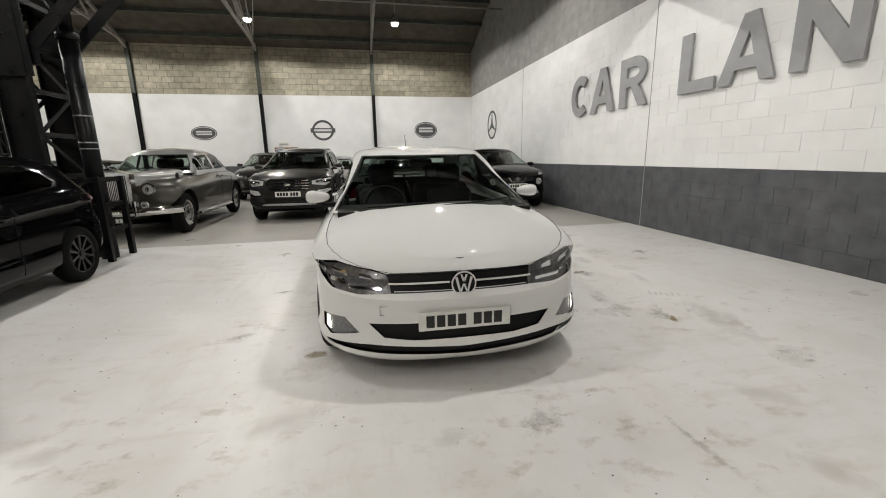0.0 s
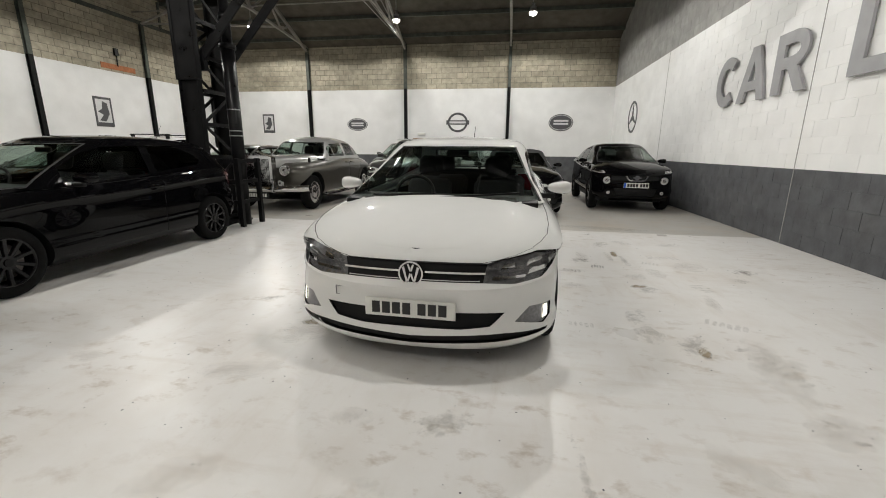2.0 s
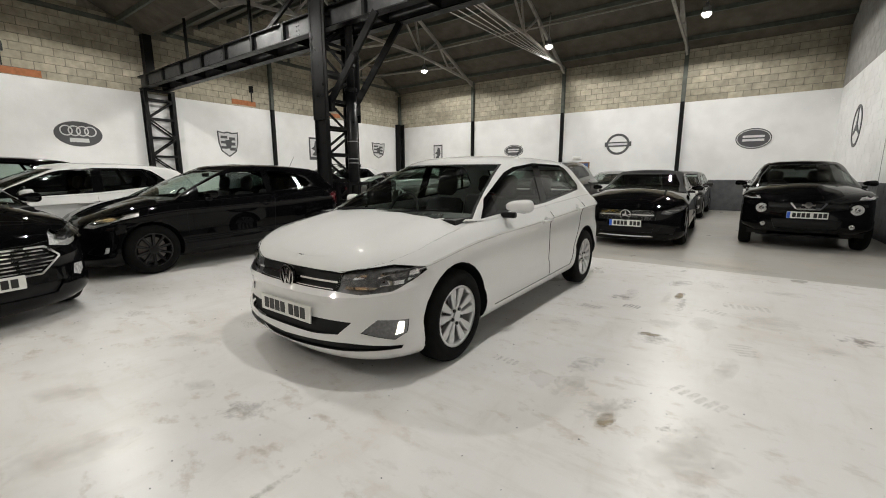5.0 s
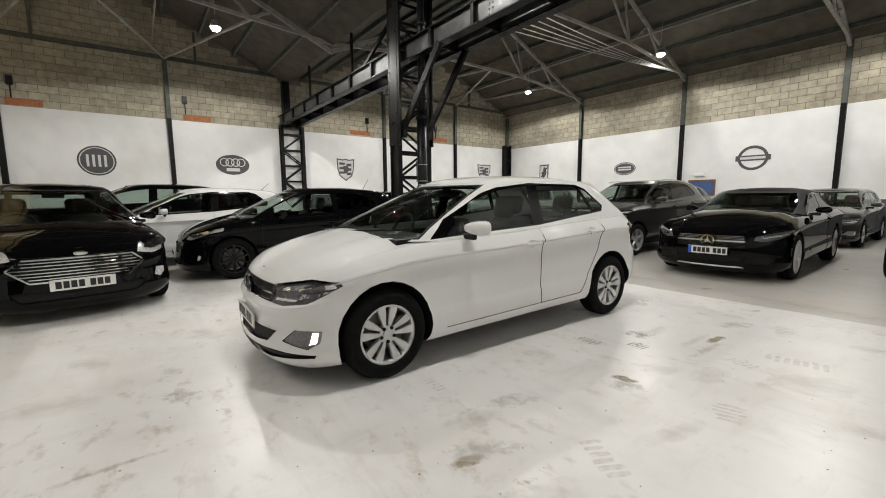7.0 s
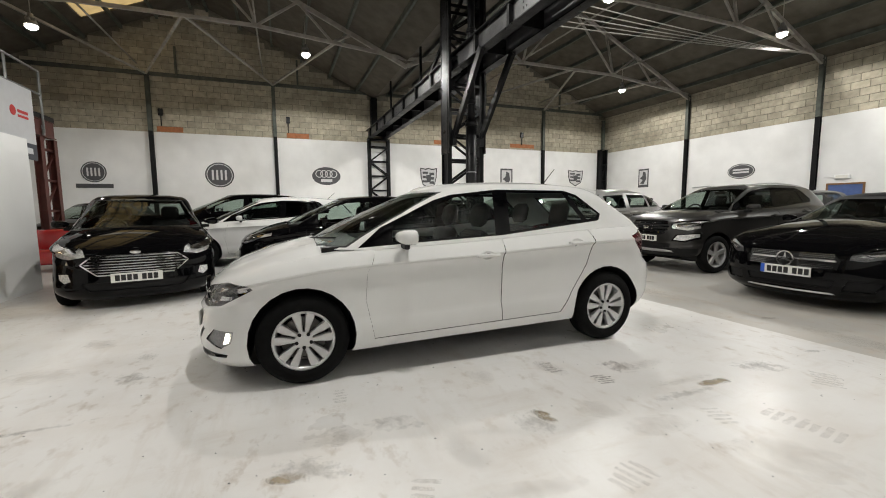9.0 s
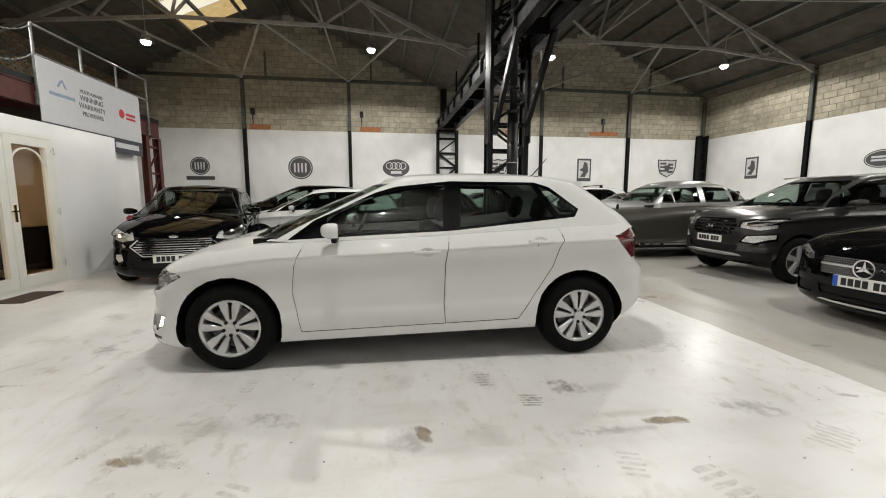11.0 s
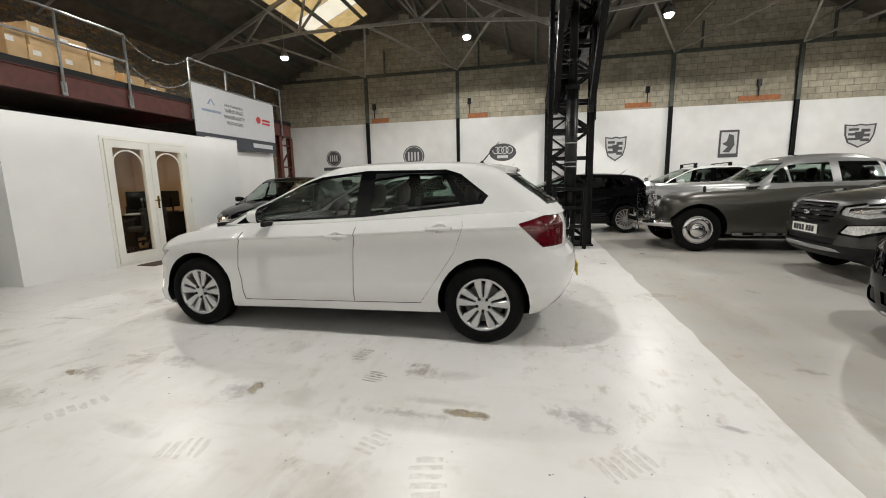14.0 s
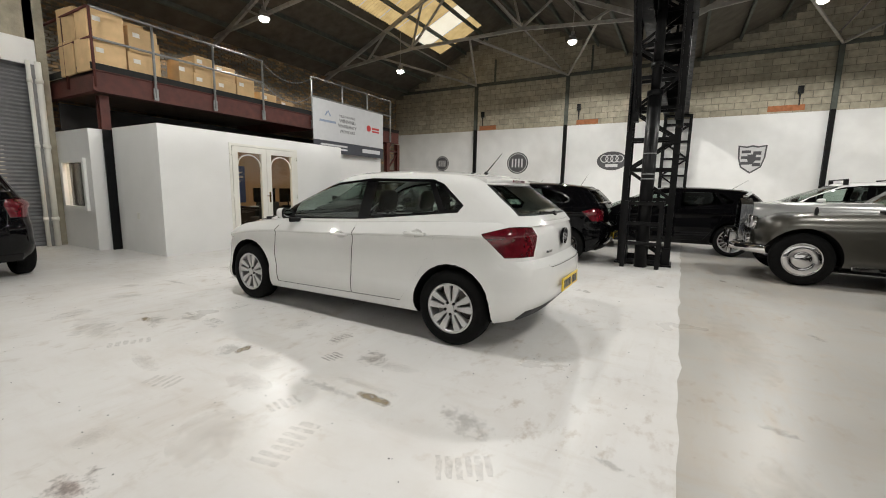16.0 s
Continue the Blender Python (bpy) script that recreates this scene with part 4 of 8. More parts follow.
for i, (s, sz) in enumerate([("MULTI-AWARD", 0.10), ("WINNING", 0.155), ("WARRANTY", 0.145), ("PROVIDERS", 0.125)]):
    words(s, sz, pose(-5.62, 0.016, 3.36 - 0.15 * i, 90, 0, 180), M_GREYINK, bn)
bm = bmesh.new()
box(bm, -5.12, -4.48, 0.012, 0.016, 3.14, 3.20)
part("mark", bm, M_PALEBLUE, bn, "pale blue bar mark")
for pts in ([(-4.72, 3.32), (-4.67, 3.32), (-4.77, 3.46), (-4.81, 3.43)], [(-4.93, 3.32), (-4.88, 3.32), (-4.80, 3.46), (-4.83, 3.48)]):
    part("mark", prism(bmesh.new(), pts, 0.012, 0.016, "y"), M_PALEBLUE, bn, "pale blue slanted mark")
bm = bmesh.new()
rod(bm, (-6.62, 0.012, 3.2), (-6.62, 0.017, 3.2), 0.10, 24)
part("mark", bm, M_REDINK, bn, "red disc mark")
for z0, z1 in ((3.19, 3.25), (3.10, 3.15)):
    part("mark", box(bmesh.new(), -7.15, -6.78, 0.012, 0.016, z0, z1), M_REDINK, bn, "red bar mark")
for dims in ((-5.6, -4.5, 0.012, 0.016, 2.48, 2.53), (-5.6, -4.5, 0.012, 0.016, 2.38, 2.43), (-7.2, -6.3, 0.012, 0.016, 2.4, 2.52)):
    part("mark", box(bmesh.new(), *dims), M_BANNER, bn, "pale bar of small print")


# ---- emblems and sign shapes on the walls ----
def ellipse(rx, rz, n=40):
    return [(rx * math.cos(2 * math.pi * i / n), rz * math.sin(2 * math.pi * i / n)) for i in range(n)]


SHIELD = [(-0.5, 0.5), (-0.2, 0.46), (0, 0.5), (0.2, 0.46), (0.5, 0.5), (0.47, 0.05), (0.36, -0.28), (0, -0.5), (-0.36, -0.28), (-0.47, 0.05)]


def emblem(m, kind, w, h):
    """Flat cut sign: dark plate, pale inlay, dark inner bars. Local x along the wall, y out of it towards -y."""
    t = thing("wall_emblem", {"oval": "dark oval emblem sign on a white wall", "ring": "dark ring emblem with a crossbar on a white wall", "plate": "tall dark rectangular emblem sign on a white wall",
                              "shield": "dark shield-shaped emblem sign on a white wall", "disc": "round dark emblem sign on a white wall", "rings": "dark oval emblem with linked rings on a white wall",
                              "star": "round three-spoke emblem sign on a white wall"}[kind], "emblem sign", "wall emblems", m)
    D = -0.015

    def add(nm, pts, d0, d1, mt):
        b = bmesh.new()
        prism(b, pts, d0, d1, "y")
        part(nm, b, mt, t)

    def ring(nm, rx, rz, k, d0, d1, mt, cx=0.0, cz=0.0):
        b = bmesh.new()
        o, q = ellipse(rx, rz), ellipse(rx * (1 - k), rz * (1 - k * rx / rz))
        n = len(o)
        for i in range(n):
            j = (i + 1) % n
            prism(b, [(o[i][0] + cx, o[i][1] + cz), (o[j][0] + cx, o[j][1] + cz), (q[j][0] + cx, q[j][1] + cz), (q[i][0] + cx, q[i][1] + cz)], d0, d1, "y")
        bmesh.ops.remove_doubles(b, verts=b.verts, dist=1e-5)
        part(nm, b, mt, t)
    rect = lambda a, c, p, q: [(a, p), (c, p), (c, q), (a, q)]
    if kind == "oval":
        add("plate", ellipse(w / 2, h / 2), D, 0, M_LOGO)
        ring("rim", w * 0.47, h * 0.45, 0.05, D - 0.003, D, M_LOGO2)
        for z in (0.10, -0.08):
            add("bar", rect(-w * 0.3, w * 0.3, h * (z - 0.05), h * (z + 0.06)), D - 0.003, D, M_LOGO2)
    elif kind == "ring":
        ring("rim", w * 0.44, h / 2, 0.2, D, 0, M_LOGO)
        add("crossbar", rect(-w / 2, w / 2, -h * 0.11, h * 0.11), D - 0.006, -0.001, M_LOGO)
        add("bar", rect(-w * 0.36, w * 0.36, -h * 0.05, h * 0.05), D - 0.009, D - 0.006, M_LOGO2)
    elif kind == "plate":
        add("plate", rect(-w / 2, w / 2, -h / 2, h / 2), D, 0, M_LOGO)
        add("inlay", rect(-w * 0.4, w * 0.4, -h * 0.36, h * 0.42), D - 0.003, D, M_LOGO2)
        add("figure", [(-w * 0.3, -h * 0.3), (w * 0.05, -h * 0.32), (w * 0.3, -h * 0.05), (w * 0.22, h * 0.3), (-w * 0.02, h * 0.36), (-w * 0.1, h * 0.1), (-w * 0.34, 0.0), (-w * 0.05, -h * 0.1)], D - 0.006, D - 0.003, M_LOGO)
    elif kind == "shield":
        add("plate", [(x * w, z * h) for x, z in SHIELD], D, 0, M_LOGO)
        add("inlay", [(x * w * 0.88, z * h * 0.88) for x, z in SHIELD], D - 0.003, D, M_LOGO2)
        for z in (0.22, 0.02, -0.18):
            add("bar", rect(-w * 0.36, -w * 0.04, h * z, h * (z + 0.1)), D - 0.006, D - 0.003, M_LOGO)
            add("bar", rect(w * 0.04, w * 0.32, h * (z - 0.06), h * (z + 0.06)), D - 0.006, D - 0.003, M_LOGO)
        add("figure", [(x * w * 0.3, z * h * 0.36) for x, z in SHIELD], D - 0.009, D - 0.003, M_LOGO)
    elif kind == "disc":
        add("plate", ellipse(w / 2, h / 2), D, 0, M_LOGO)
        ring("rim", w * 0.45, h * 0.45, 0.06, D - 0.003, D, M_LOGO2)
        for i in range(4):
            add("bar", rect(w * (-0.27 + 0.15 * i), w * (-0.2 + 0.15 * i), -h * 0.2, h * 0.2), D - 0.003, D, M_LOGO2)
    elif kind == "rings":
        add("plate", ellipse(w / 2, h / 2), D, 0, M_LOGO)
        for i in range(4):
            ring("rim", h * 0.21, h * 0.21, 0.22, D - 0.004, D, M_LOGO2, w * (-0.25 + i * 0.166), h * 0.12)
        add("bar", rect(-w * 0.2, w * 0.2, -h * 0.33, -h * 0.17), D - 0.003, D, M_LOGO2)
    elif kind == "star":
        ring("rim", w / 2, h / 2, 0.14, D, 0, M_LOGO)
        for i in range(3):
            a = math.pi / 2 + i * 2 * math.pi / 3
            c, s = math.cos(a), math.sin(a)
            add("spoke", [(c * w * 0.47, s * h * 0.47), (-s * w * 0.08, c * h * 0.08), (s * w * 0.08, -c * h * 0.08)], D, -0.001, M_LOGO)
    return t


FW = lambda x, z: pose(x, FY - 0.002, z)
LW = lambda y, z: pose(LX + 0.002, y, z, 0, 0, 90)
for m, k, w, h in [(FW(-10.65, 2.48), "plate", 0.58, 0.86), (FW(-6.18, 2.44), "oval", 0.98, 0.55), (FW(-1.5, 2.53), "ring", 1.02, 0.84), (FW(2.95, 2.52), "oval", 1.02, 0.7),
                   (LW(0.68, 2.47), "disc", 0.96, 0.92), (LW(4.55, 2.5), "rings", 1.12, 0.72), (LW(8.98, 2.47), "shield", 0.8, 0.95),
                   (LW(12.96, 2.51), "plate", 0.66, 1.0), (LW(17.05, 2.62), "shield", 0.95, 0.82), (pose(RX - 0.002, 15.75, 2.5, 0, 0, -90), "star", 1.08, 1.06)]:
    emblem(m, k, w, h)
t = emblem(LW(-3.13, 2.5), "disc", 0.72, 0.7)
bm = bmesh.new()
box(bm, -0.52, 0.52, -0.015, 0, -0.54, -0.4)
part("bar", bm, M_LOGO, t)

# raised grey sign shapes on the right wall, each a cut-out board standing off the paint
def sign_shape(y0, y1, z0, z1, outline, label):
    t = thing("sign_letter", label, "sign", "raised wall sign", pose(RX - 0.002, 0, 0))
    b = bmesh.new()
    prism(b, [(y0 + (y1 - y0) * u, z0 + (z1 - z0) * v) for u, v in outline], -0.06, -0.02, "x")
    if outline is WEDGE:
        prism(b, [(y1 + (y0 - y1) * u, z0 + (z1 - z0) * v) for u, v in outline], -0.06, -0.02, "x")
        bmesh.ops.remove_doubles(b, verts=b.verts, dist=0.0005)
    part("board", b, M_LETTER, t)
    b = bmesh.new()
    for u, v in ((0.2, 0.1), (0.8, 0.1)):
        rod(b, (-0.025, y1 + (y0 - y1) * u, z0 + (z1 - z0) * v), (0, y1 + (y0 - y1) * u, z0 + (z1 - z0) * v), 0.012, 6)
    part("stand_off", b, M_GALV, t)


def arc(cx, cz, rx, rz, a0, a1, n=14):
    return [(cx + rx * math.cos(radians(a0 + (a1 - a0) * i / n)), cz + rz * math.sin(radians(a0 + (a1 - a0) * i / n))) for i in range(n + 1)]


WEDGE = [(0, 0), (0.24, 0), (0.31, 0.2), (0.5, 0.2), (0.5, 0.38), (0.375, 0.38), (0.5, 0.74), (0.5, 1), (0.38, 1)]
SIGN = "raised dark grey cut-out sign shape on the wall"
sign_shape(9.49, 8.72, 2.17, 3.06, arc(0.5, 0.5, 0.5, 0.5, 48, 312) + arc(0.5, 0.5, 0.27, 0.28, 312, 48), SIGN)
sign_shape(8.65, 7.78, 2.18, 3.06, WEDGE, SIGN)
sign_shape(7.60, 6.80, 2.19, 3.06, [(0, 0), (0.25, 0), (0.25, 0.4), (0.42, 0.4), (0.72, 0), (1, 0), (0.68, 0.43)] + arc(0.5, 0.7, 0.42, 0.3, -55, 90, 9) + [(0, 1), (0, 0.7), (0.25, 0.7), (0.25, 0.8), (0.5, 0.8)] + arc(0.5, 0.695, 0.2, 0.105, 80, -80, 7) + [(0.5, 0.59), (0.25, 0.59), (0.25, 0.7), (0, 0.7)], SIGN)
sign_shape(6.05, 5.36, 2.22, 3.08, [(0, 0), (1, 0), (1, 0.2), (0.3, 0.2), (0.3, 1), (0, 1)], SIGN)
sign_shape(5.30, 4.45, 2.22, 3.08, WEDGE, SIGN)
sign_shape(4.28, 3.52, 2.22, 3.08, [(0, 0), (0.24, 0), (0.24, 0.62), (0.76, 0), (1, 0), (1, 1), (0.76, 1), (0.76, 0.38), (0.24, 1), (0, 1)], SIGN)
# thin conduits on the right wall, camera and stray fittings
bm = bmesh.new()
box(bm, RX - 0.006, RX + 0.01, 6.745, 6.757, 0.0, 6.0)
box(bm, RX - 0.006, RX + 0.01, 12.695, 12.707, 0.0, 5.6)
struct("trim_joint", bm, M_BLOCK_GREY, "grey movement joint in the block wall", "joint")
for y0, y1, z0, z1 in ((3.1, 3.93, 3.96, 4.14), (9.25, 10.2, 4.0, 4.18), (13.15, 14.5, 4.02, 4.2), (-1.2, -0.4, 3.96, 4.14)):
    bm = bmesh.new()
    box(bm, LX, LX + 0.02, y0, y1, z0, z1)
    struct("trim_lintel", bm, M_ORANGE, "terracotta coloured lintel patch", "lintel")
for y in (3.17, 10.04, 13.78, -1.05):
    t = thing("wall_bracket", "dark old bracket on the block wall", "bracket", "wall brackets", pose(LX, y, 4.15))
    bm = bmesh.new()
    bar(bm, (0.04, 0, 0), (0.04, 0, 0.42), 0.03)
    part("stem", bm, M_BLACKST, t)
    bm = bmesh.new()
    box(bm, 0.0, 0.08, -0.07, 0.07, 0.36, 0.6)
    part("plate", bm, M_BLACKST, t)
t = thing("security_camera", "small white security camera in the wall corner", "camera", m=pose(4.85, FY - 0.02, 3.62))
bm = bmesh.new()
rod(bm, (0, 0, 0), (0, -0.1, -0.02), 0.03, 10)
part("body", bm, M_OFFICE, t)
bm = bmesh.new()
box(bm, -0.04, 0.04, -0.005, 0.02, -0.05, 0.05)
part("bracket", bm, M_OFFICE, t)

# small lamp fitting and framed board on the far wall
t = thing("wall_light", "small white bulkhead light fixed to the far wall", "wall light", m=pose(-3.14, FY, 2.03))
bm = bmesh.new()
box(bm, -0.19, 0.19, -0.07, -0.002, -0.07, 0.07, bevel=0.015)
part("body", bm, M_OFFICE, t)
bm = bmesh.new()
box(bm, -0.15, 0.15, -0.085, -0.07, -0.045, 0.045, bevel=0.006)
part("cover", bm, M_UPVC, t)
bm = bmesh.new()
bar(bm, (-0.19, -0.02, 0.0), (-0.55, -0.012, 0.02), 0.02)
part("conduit", bm, M_OFFICE, t)
t = thing("notice_board", "blue notice board in a brown wooden frame", "notice board", m=pose(-3.06, FY, 1.54))
bm = bmesh.new()
box(bm, -0.42, 0.42, -0.012, -0.002, -0.25, 0.25)
part("panel", bm, M_BLUE, t)
for x0, x1, z0, z1 in ((-0.47, 0.47, 0.25, 0.30), (-0.47, 0.47, -0.30, -0.25), (-0.47, -0.42, -0.25, 0.25), (0.42, 0.47, -0.25, 0.25)):
    bm = bmesh.new()
    box(bm, x0, x1, -0.03, -0.002, z0, z1)
    part("frame", bm, mat("brown_frame_wood", (0.22, 0.11, 0.045), 0.5, var=0.25, scale=20), t)


# ---- cars ----
# A car is built about the middle of its wheelbase: nose towards -y, left side towards +x, ground at z = 0.
def sup(th, n):
    c, s = max(0.0, math.cos(th)), max(0.0, math.sin(th))
    return s ** (2 / n), c ** (2 / n)


def ring_pts(w, yf, yr, lf, nf, lr, nr, na=18, ns=26):
    """Half outline in plan from the front middle round one side to the rear middle."""
    out = []
    for i in range(na + 1):
        s, c = sup(math.pi / 2 * (i / na) ** 1.5, nf)
        out.append((w * s, yf + lf * (1 - c)))
    for i in range(1, ns):
        out.append((w, yf + lf + (yr - lr - yf - lf) * i / ns))
    for i in range(na + 1):
        s, c = sup(math.pi / 2 * (1 - i / na) ** 1.5, nr)
        out.append((w * s, yr - lr * (1 - c)))
    return out


def skin(bm, rings):
    """Faces between neighbouring half rings, and their mirror image."""
    for sg in (1, -1):
        vs = [[bm.verts.new((sg * x, y, z)) for x, y, z in r] for r in rings]
        for a, b in zip(vs, vs[1:]):
            for i in range(len(a) - 1):
                q = (a[i], a[i + 1], b[i + 1], b[i])
                if len({v.co.to_tuple(5) for v in q}) >= 3:
                    bm.faces.new(q if sg > 0 else q[::-1])


def cap(bm, ring, crown, n=8):
    """Closes a half ring across to its mirror image with a crowned surface."""
    rows = []
    for x, y, z in ring:
        rows.append([(x * (1 - k / n), y, z + crown(y) * min(1.0, x / 0.32) ** 1.5 * ((1 - (1 - k / n) ** 2) + (0.11 if k in (2, 3) else 0.0))) for k in range(n + 1)])
    for sg in (1, -1):
        vs = [[bm.verts.new((sg * x, y, z)) for x, y, z in r] for r in rows]
        for a, b in zip(vs, vs[1:]):
            for i in range(n):
                q = (a[i], a[i + 1], b[i + 1], b[i])
                if len({v.co.to_tuple(5) for v in q}) >= 3:
                    bm.faces.new(q if sg > 0 else q[::-1])


def weld(bm):
    bmesh.ops.remove_doubles(bm, verts=bm.verts, dist=0.0006)
    bmesh.ops.dissolve_degenerate(bm, edges=bm.edges, dist=0.0003)
    bmesh.ops.recalc_face_normals(bm, faces=bm.faces)
    bm.normal_update()


def inside(p, poly):
    r = False
    j = len(poly) - 1
    for i in range(len(poly)):
        (xi, yi), (xj, yj) = poly[i], poly[j]
        if (yi > p[1]) != (yj > p[1]) and p[0] < (xj - xi) * (p[1] - yi) / (yj - yi) + xi:
            r = not r
        j = i
    return r


AX = {"x": (1, 2), "y": (0, 2), "z": (0, 1)}


def region(bm, poly, axis, cond):
    """Cuts the outline, seen along an axis, into the surface and returns the faces inside it."""
    a, b = AX[axis]
    us, vs = [p[0] for p in poly], [p[1] for p in poly]
    lo, hi = (min(us) - 0.01, min(vs) - 0.01), (max(us) + 0.01, max(vs) + 0.01)

    def near(f):
        c = [(v.co[a], v.co[b]) for v in f.verts]
        return max(p[0] for p in c) > lo[0] and min(p[0] for p in c) < hi[0] and max(p[1] for p in c) > lo[1] and min(p[1] for p in c) < hi[1]
    bm.normal_update()
    for i in range(len(poly)):
        p, q = poly[i], poly[(i + 1) % len(poly)]
        n2 = (q[1] - p[1], p[0] - q[0])
        no, co = [0, 0, 0], [0, 0, 0]
        no[a], no[b], co[a], co[b] = n2[0], n2[1], p[0], p[1]
        fs = [f for f in bm.faces if cond(f.normal, f.calc_center_median()) and near(f)]
        ge = set(fs)
        for f in fs:
            ge.update(f.edges)
            ge.update(f.verts)
        if fs:
            bmesh.ops.bisect_plane(bm, geom=list(ge), dist=2e-4, plane_co=co, plane_no=Vector(no).normalized())
    return pick(bm, poly, axis, cond)


def pick(bm, poly, axis, cond):
    """The faces inside an outline that is cut already."""
    a, b = AX[axis]
    bm.normal_update()
    out = []
    for f in bm.faces:
        c = f.calc_center_median()
        if cond(f.normal, c) and inside((c[a], c[b]), poly):
            out.append(f)
    return out


def take(bm, faces, off=0.0, keep=False):
    """Moves faces into a mesh of their own, shifted along their normals."""
    nb, idx = bmesh.new(), {}
    for f in faces:
        for v in f.verts:
            if v not in idx:
                n = Vector((0, 0, 0))
                for g in v.link_faces:
                    n += g.normal
                idx[v] = nb.verts.new(v.co + n.normalized() * off)
    for f in faces:
        try:
            nf = nb.faces.new([idx[v] for v in f.verts])
            nf.smooth = True
        except ValueError:
            pass
    if not keep:
        bmesh.ops.delete(bm, geom=faces, context="FACES")
    nb.normal_update()
    return nb


def rim_of(bm, faces, t, mi=1, depth=0.0, where=lambda c: True):
    """A dark line of width t round a group of faces."""
    if not faces:
        return []
    r = bmesh.ops.inset_region(bm, faces=faces, thickness=t, depth=depth, use_even_offset=False, use_boundary=True)
    for f in r["faces"]:
        if where(f.calc_center_median()):
            f.material_index = mi
    ring = set(r["faces"])
    return [f for f in faces if f.is_valid and f not in ring]


def lathe(bm, prof, seg=40, mi=0):
    """Turns (radius, x) points round the x axis."""
    rows = []
    for r, x in prof:
        rows.append([bm.verts.new((x, r * math.cos(2 * math.pi * i / seg), r * math.sin(2 * math.pi * i / seg))) for i in range(seg)])
    for a, b in zip(rows, rows[1:]):
        for i in range(seg):
            j = (i + 1) % seg
            f = bm.faces.new((a[i], a[j], b[j], b[i]))
            f.smooth, f.material_index = True, mi
    return bm


SPOKES = {}


def spoke_mesh(style, rr, w, sd, mrim):
    """One blade of a wheel, pointing along y; shared by all wheels of its kind."""
    key = (style, round(rr, 3), sd, mrim.name)
    if key in SPOKES:
        return SPOKES[key]
    b = bmesh.new()
    hw0, hw1 = {"twin": (0.013, 0.031), "five": (0.030, 0.042), "ten": (0.014, 0.02), "multi": (0.007, 0.010)}[style]
    a0, a1 = sd * 0.34, sd * 0.25
    p0, p1 = Vector((math.cos(a0), math.sin(a0))) * 0.045, Vector((math.cos(a1), math.sin(a1))) * (rr - 0.012)
    t = (p1 - p0).normalized()
    q = Vector((-t.y, t.x))
    x0, x1 = w - 0.05, w - 0.008
    # stations along the blade: place, half width, drop of its face; paired blades widen outwards
    st = [(0.0, hw0, 0.013), (1.0, hw1, 0.0)] if style != "twin" else [(0.0, hw0, 0.013), (0.35, 0.019, 0.006), (0.7, 0.028, 0.001), (1.0, hw1, 0.0)]
    rings = []
    for f, h, dx in st:
        c = p0.lerp(p1, f)
        e = min(0.006, h * 0.3)
        rings.append([b.verts.new((x, v.x, v.y)) for x, v in ((x0, c - q * h), (x1 - dx - 0.007, c - q * h), (x1 - dx, c - q * (h - e)), (x1 - dx, c + q * (h - e)), (x1 - dx - 0.007, c + q * h), (x0, c + q * h))])
    for u, v in zip(rings, rings[1:]):
        for i in range(5):
            b.faces.new((u[i], u[i + 1], v[i + 1], v[i]))
    b.faces.new(rings[0])
    b.faces.new(rings[-1])
    bmesh.ops.recalc_face_normals(b, faces=b.faces)
    SPOKES[key] = mesh_of("spoke", b, mrim)
    return SPOKES[key]


def wheel(parent, m, R, rr, style, mrim):
    """One wheel, outer face towards +x: rim, tyre, disc, hub cap."""
    w = 0.095
    b = bmesh.new()
    lathe(b, [(rr - 0.03, -0.06), (rr - 0.022, w - 0.03), (rr - 0.012, w - 0.004), (rr + 0.004, w), (rr + 0.004, w - 0.02)])
    rod(b, (w - 0.06, 0, 0), (w - 0.016, 0, 0), 0.062, 20)
    if style == "steel":
        rod(b, (0.0, 0, 0), (w - 0.03, 0, 0), rr - 0.02, 28)
    bmesh.ops.recalc_face_normals(b, faces=b.faces)
    wh = part("wheel", b, mrim, parent, at=m)
    n = {"twin": 5, "five": 5, "ten": 10, "multi": 16, "steel": 0}[style]
    for k in range(n):
        for side_ in ((-1, 1) if style == "twin" else (0,)):
            o = new("spoke", spoke_mesh(style, rr, w, side_, mrim))
            o.matrix_basis = pose(0, 0, 0, 360 * k / n + 17)
            o.parent = wh
    b = bmesh.new()
    lathe(b, [(rr - 0.005, w - 0.01), (rr + 0.012, w + 0.006), (rr + 0.045, w + 0.012), (R - 0.035, w + 0.004), (R - 0.008, w - 0.018), (R, w - 0.04), (R, -w + 0.04), (R - 0.02, -w + 0.01), (rr, -w + 0.02), (rr - 0.02, 0.0)], 48)
    for k in range(-1, 2):
        lathe(b, [(R + 0.001, 0.035 * k - 0.006), (R + 0.001, 0.035 * k + 0.006)], 48)
    part("tyre", b, M_RUBBER, wh)
    b = bmesh.new()
    rod(b, (0.0, 0, 0), (0.02, 0, 0), rr * 0.74, 28)
    part("brake_disc", b, M_DISC, wh)
    b = bmesh.new()
    rod(b, (w - 0.016, 0, 0), (w - 0.008, 0, 0), 0.034, 18)
    part("hub_cap", b, M_GLOSSBLK if mrim is M_ALLOYDARK else M_ALLOY, wh)
    if style == "twin":
        for k in range(5):
            a = 2 * math.pi * k / 5 + 0.3 + math.pi / 5
            b = bmesh.new()
            rod(b, (w - 0.03, 0.05 * math.cos(a), 0.05 * math.sin(a)), (w - 0.008, 0.05 * math.cos(a), 0.05 * math.sin(a)), 0.0125, 8)
            part("wheel_bolt", b, M_PLASTIC, wh)
    return wh


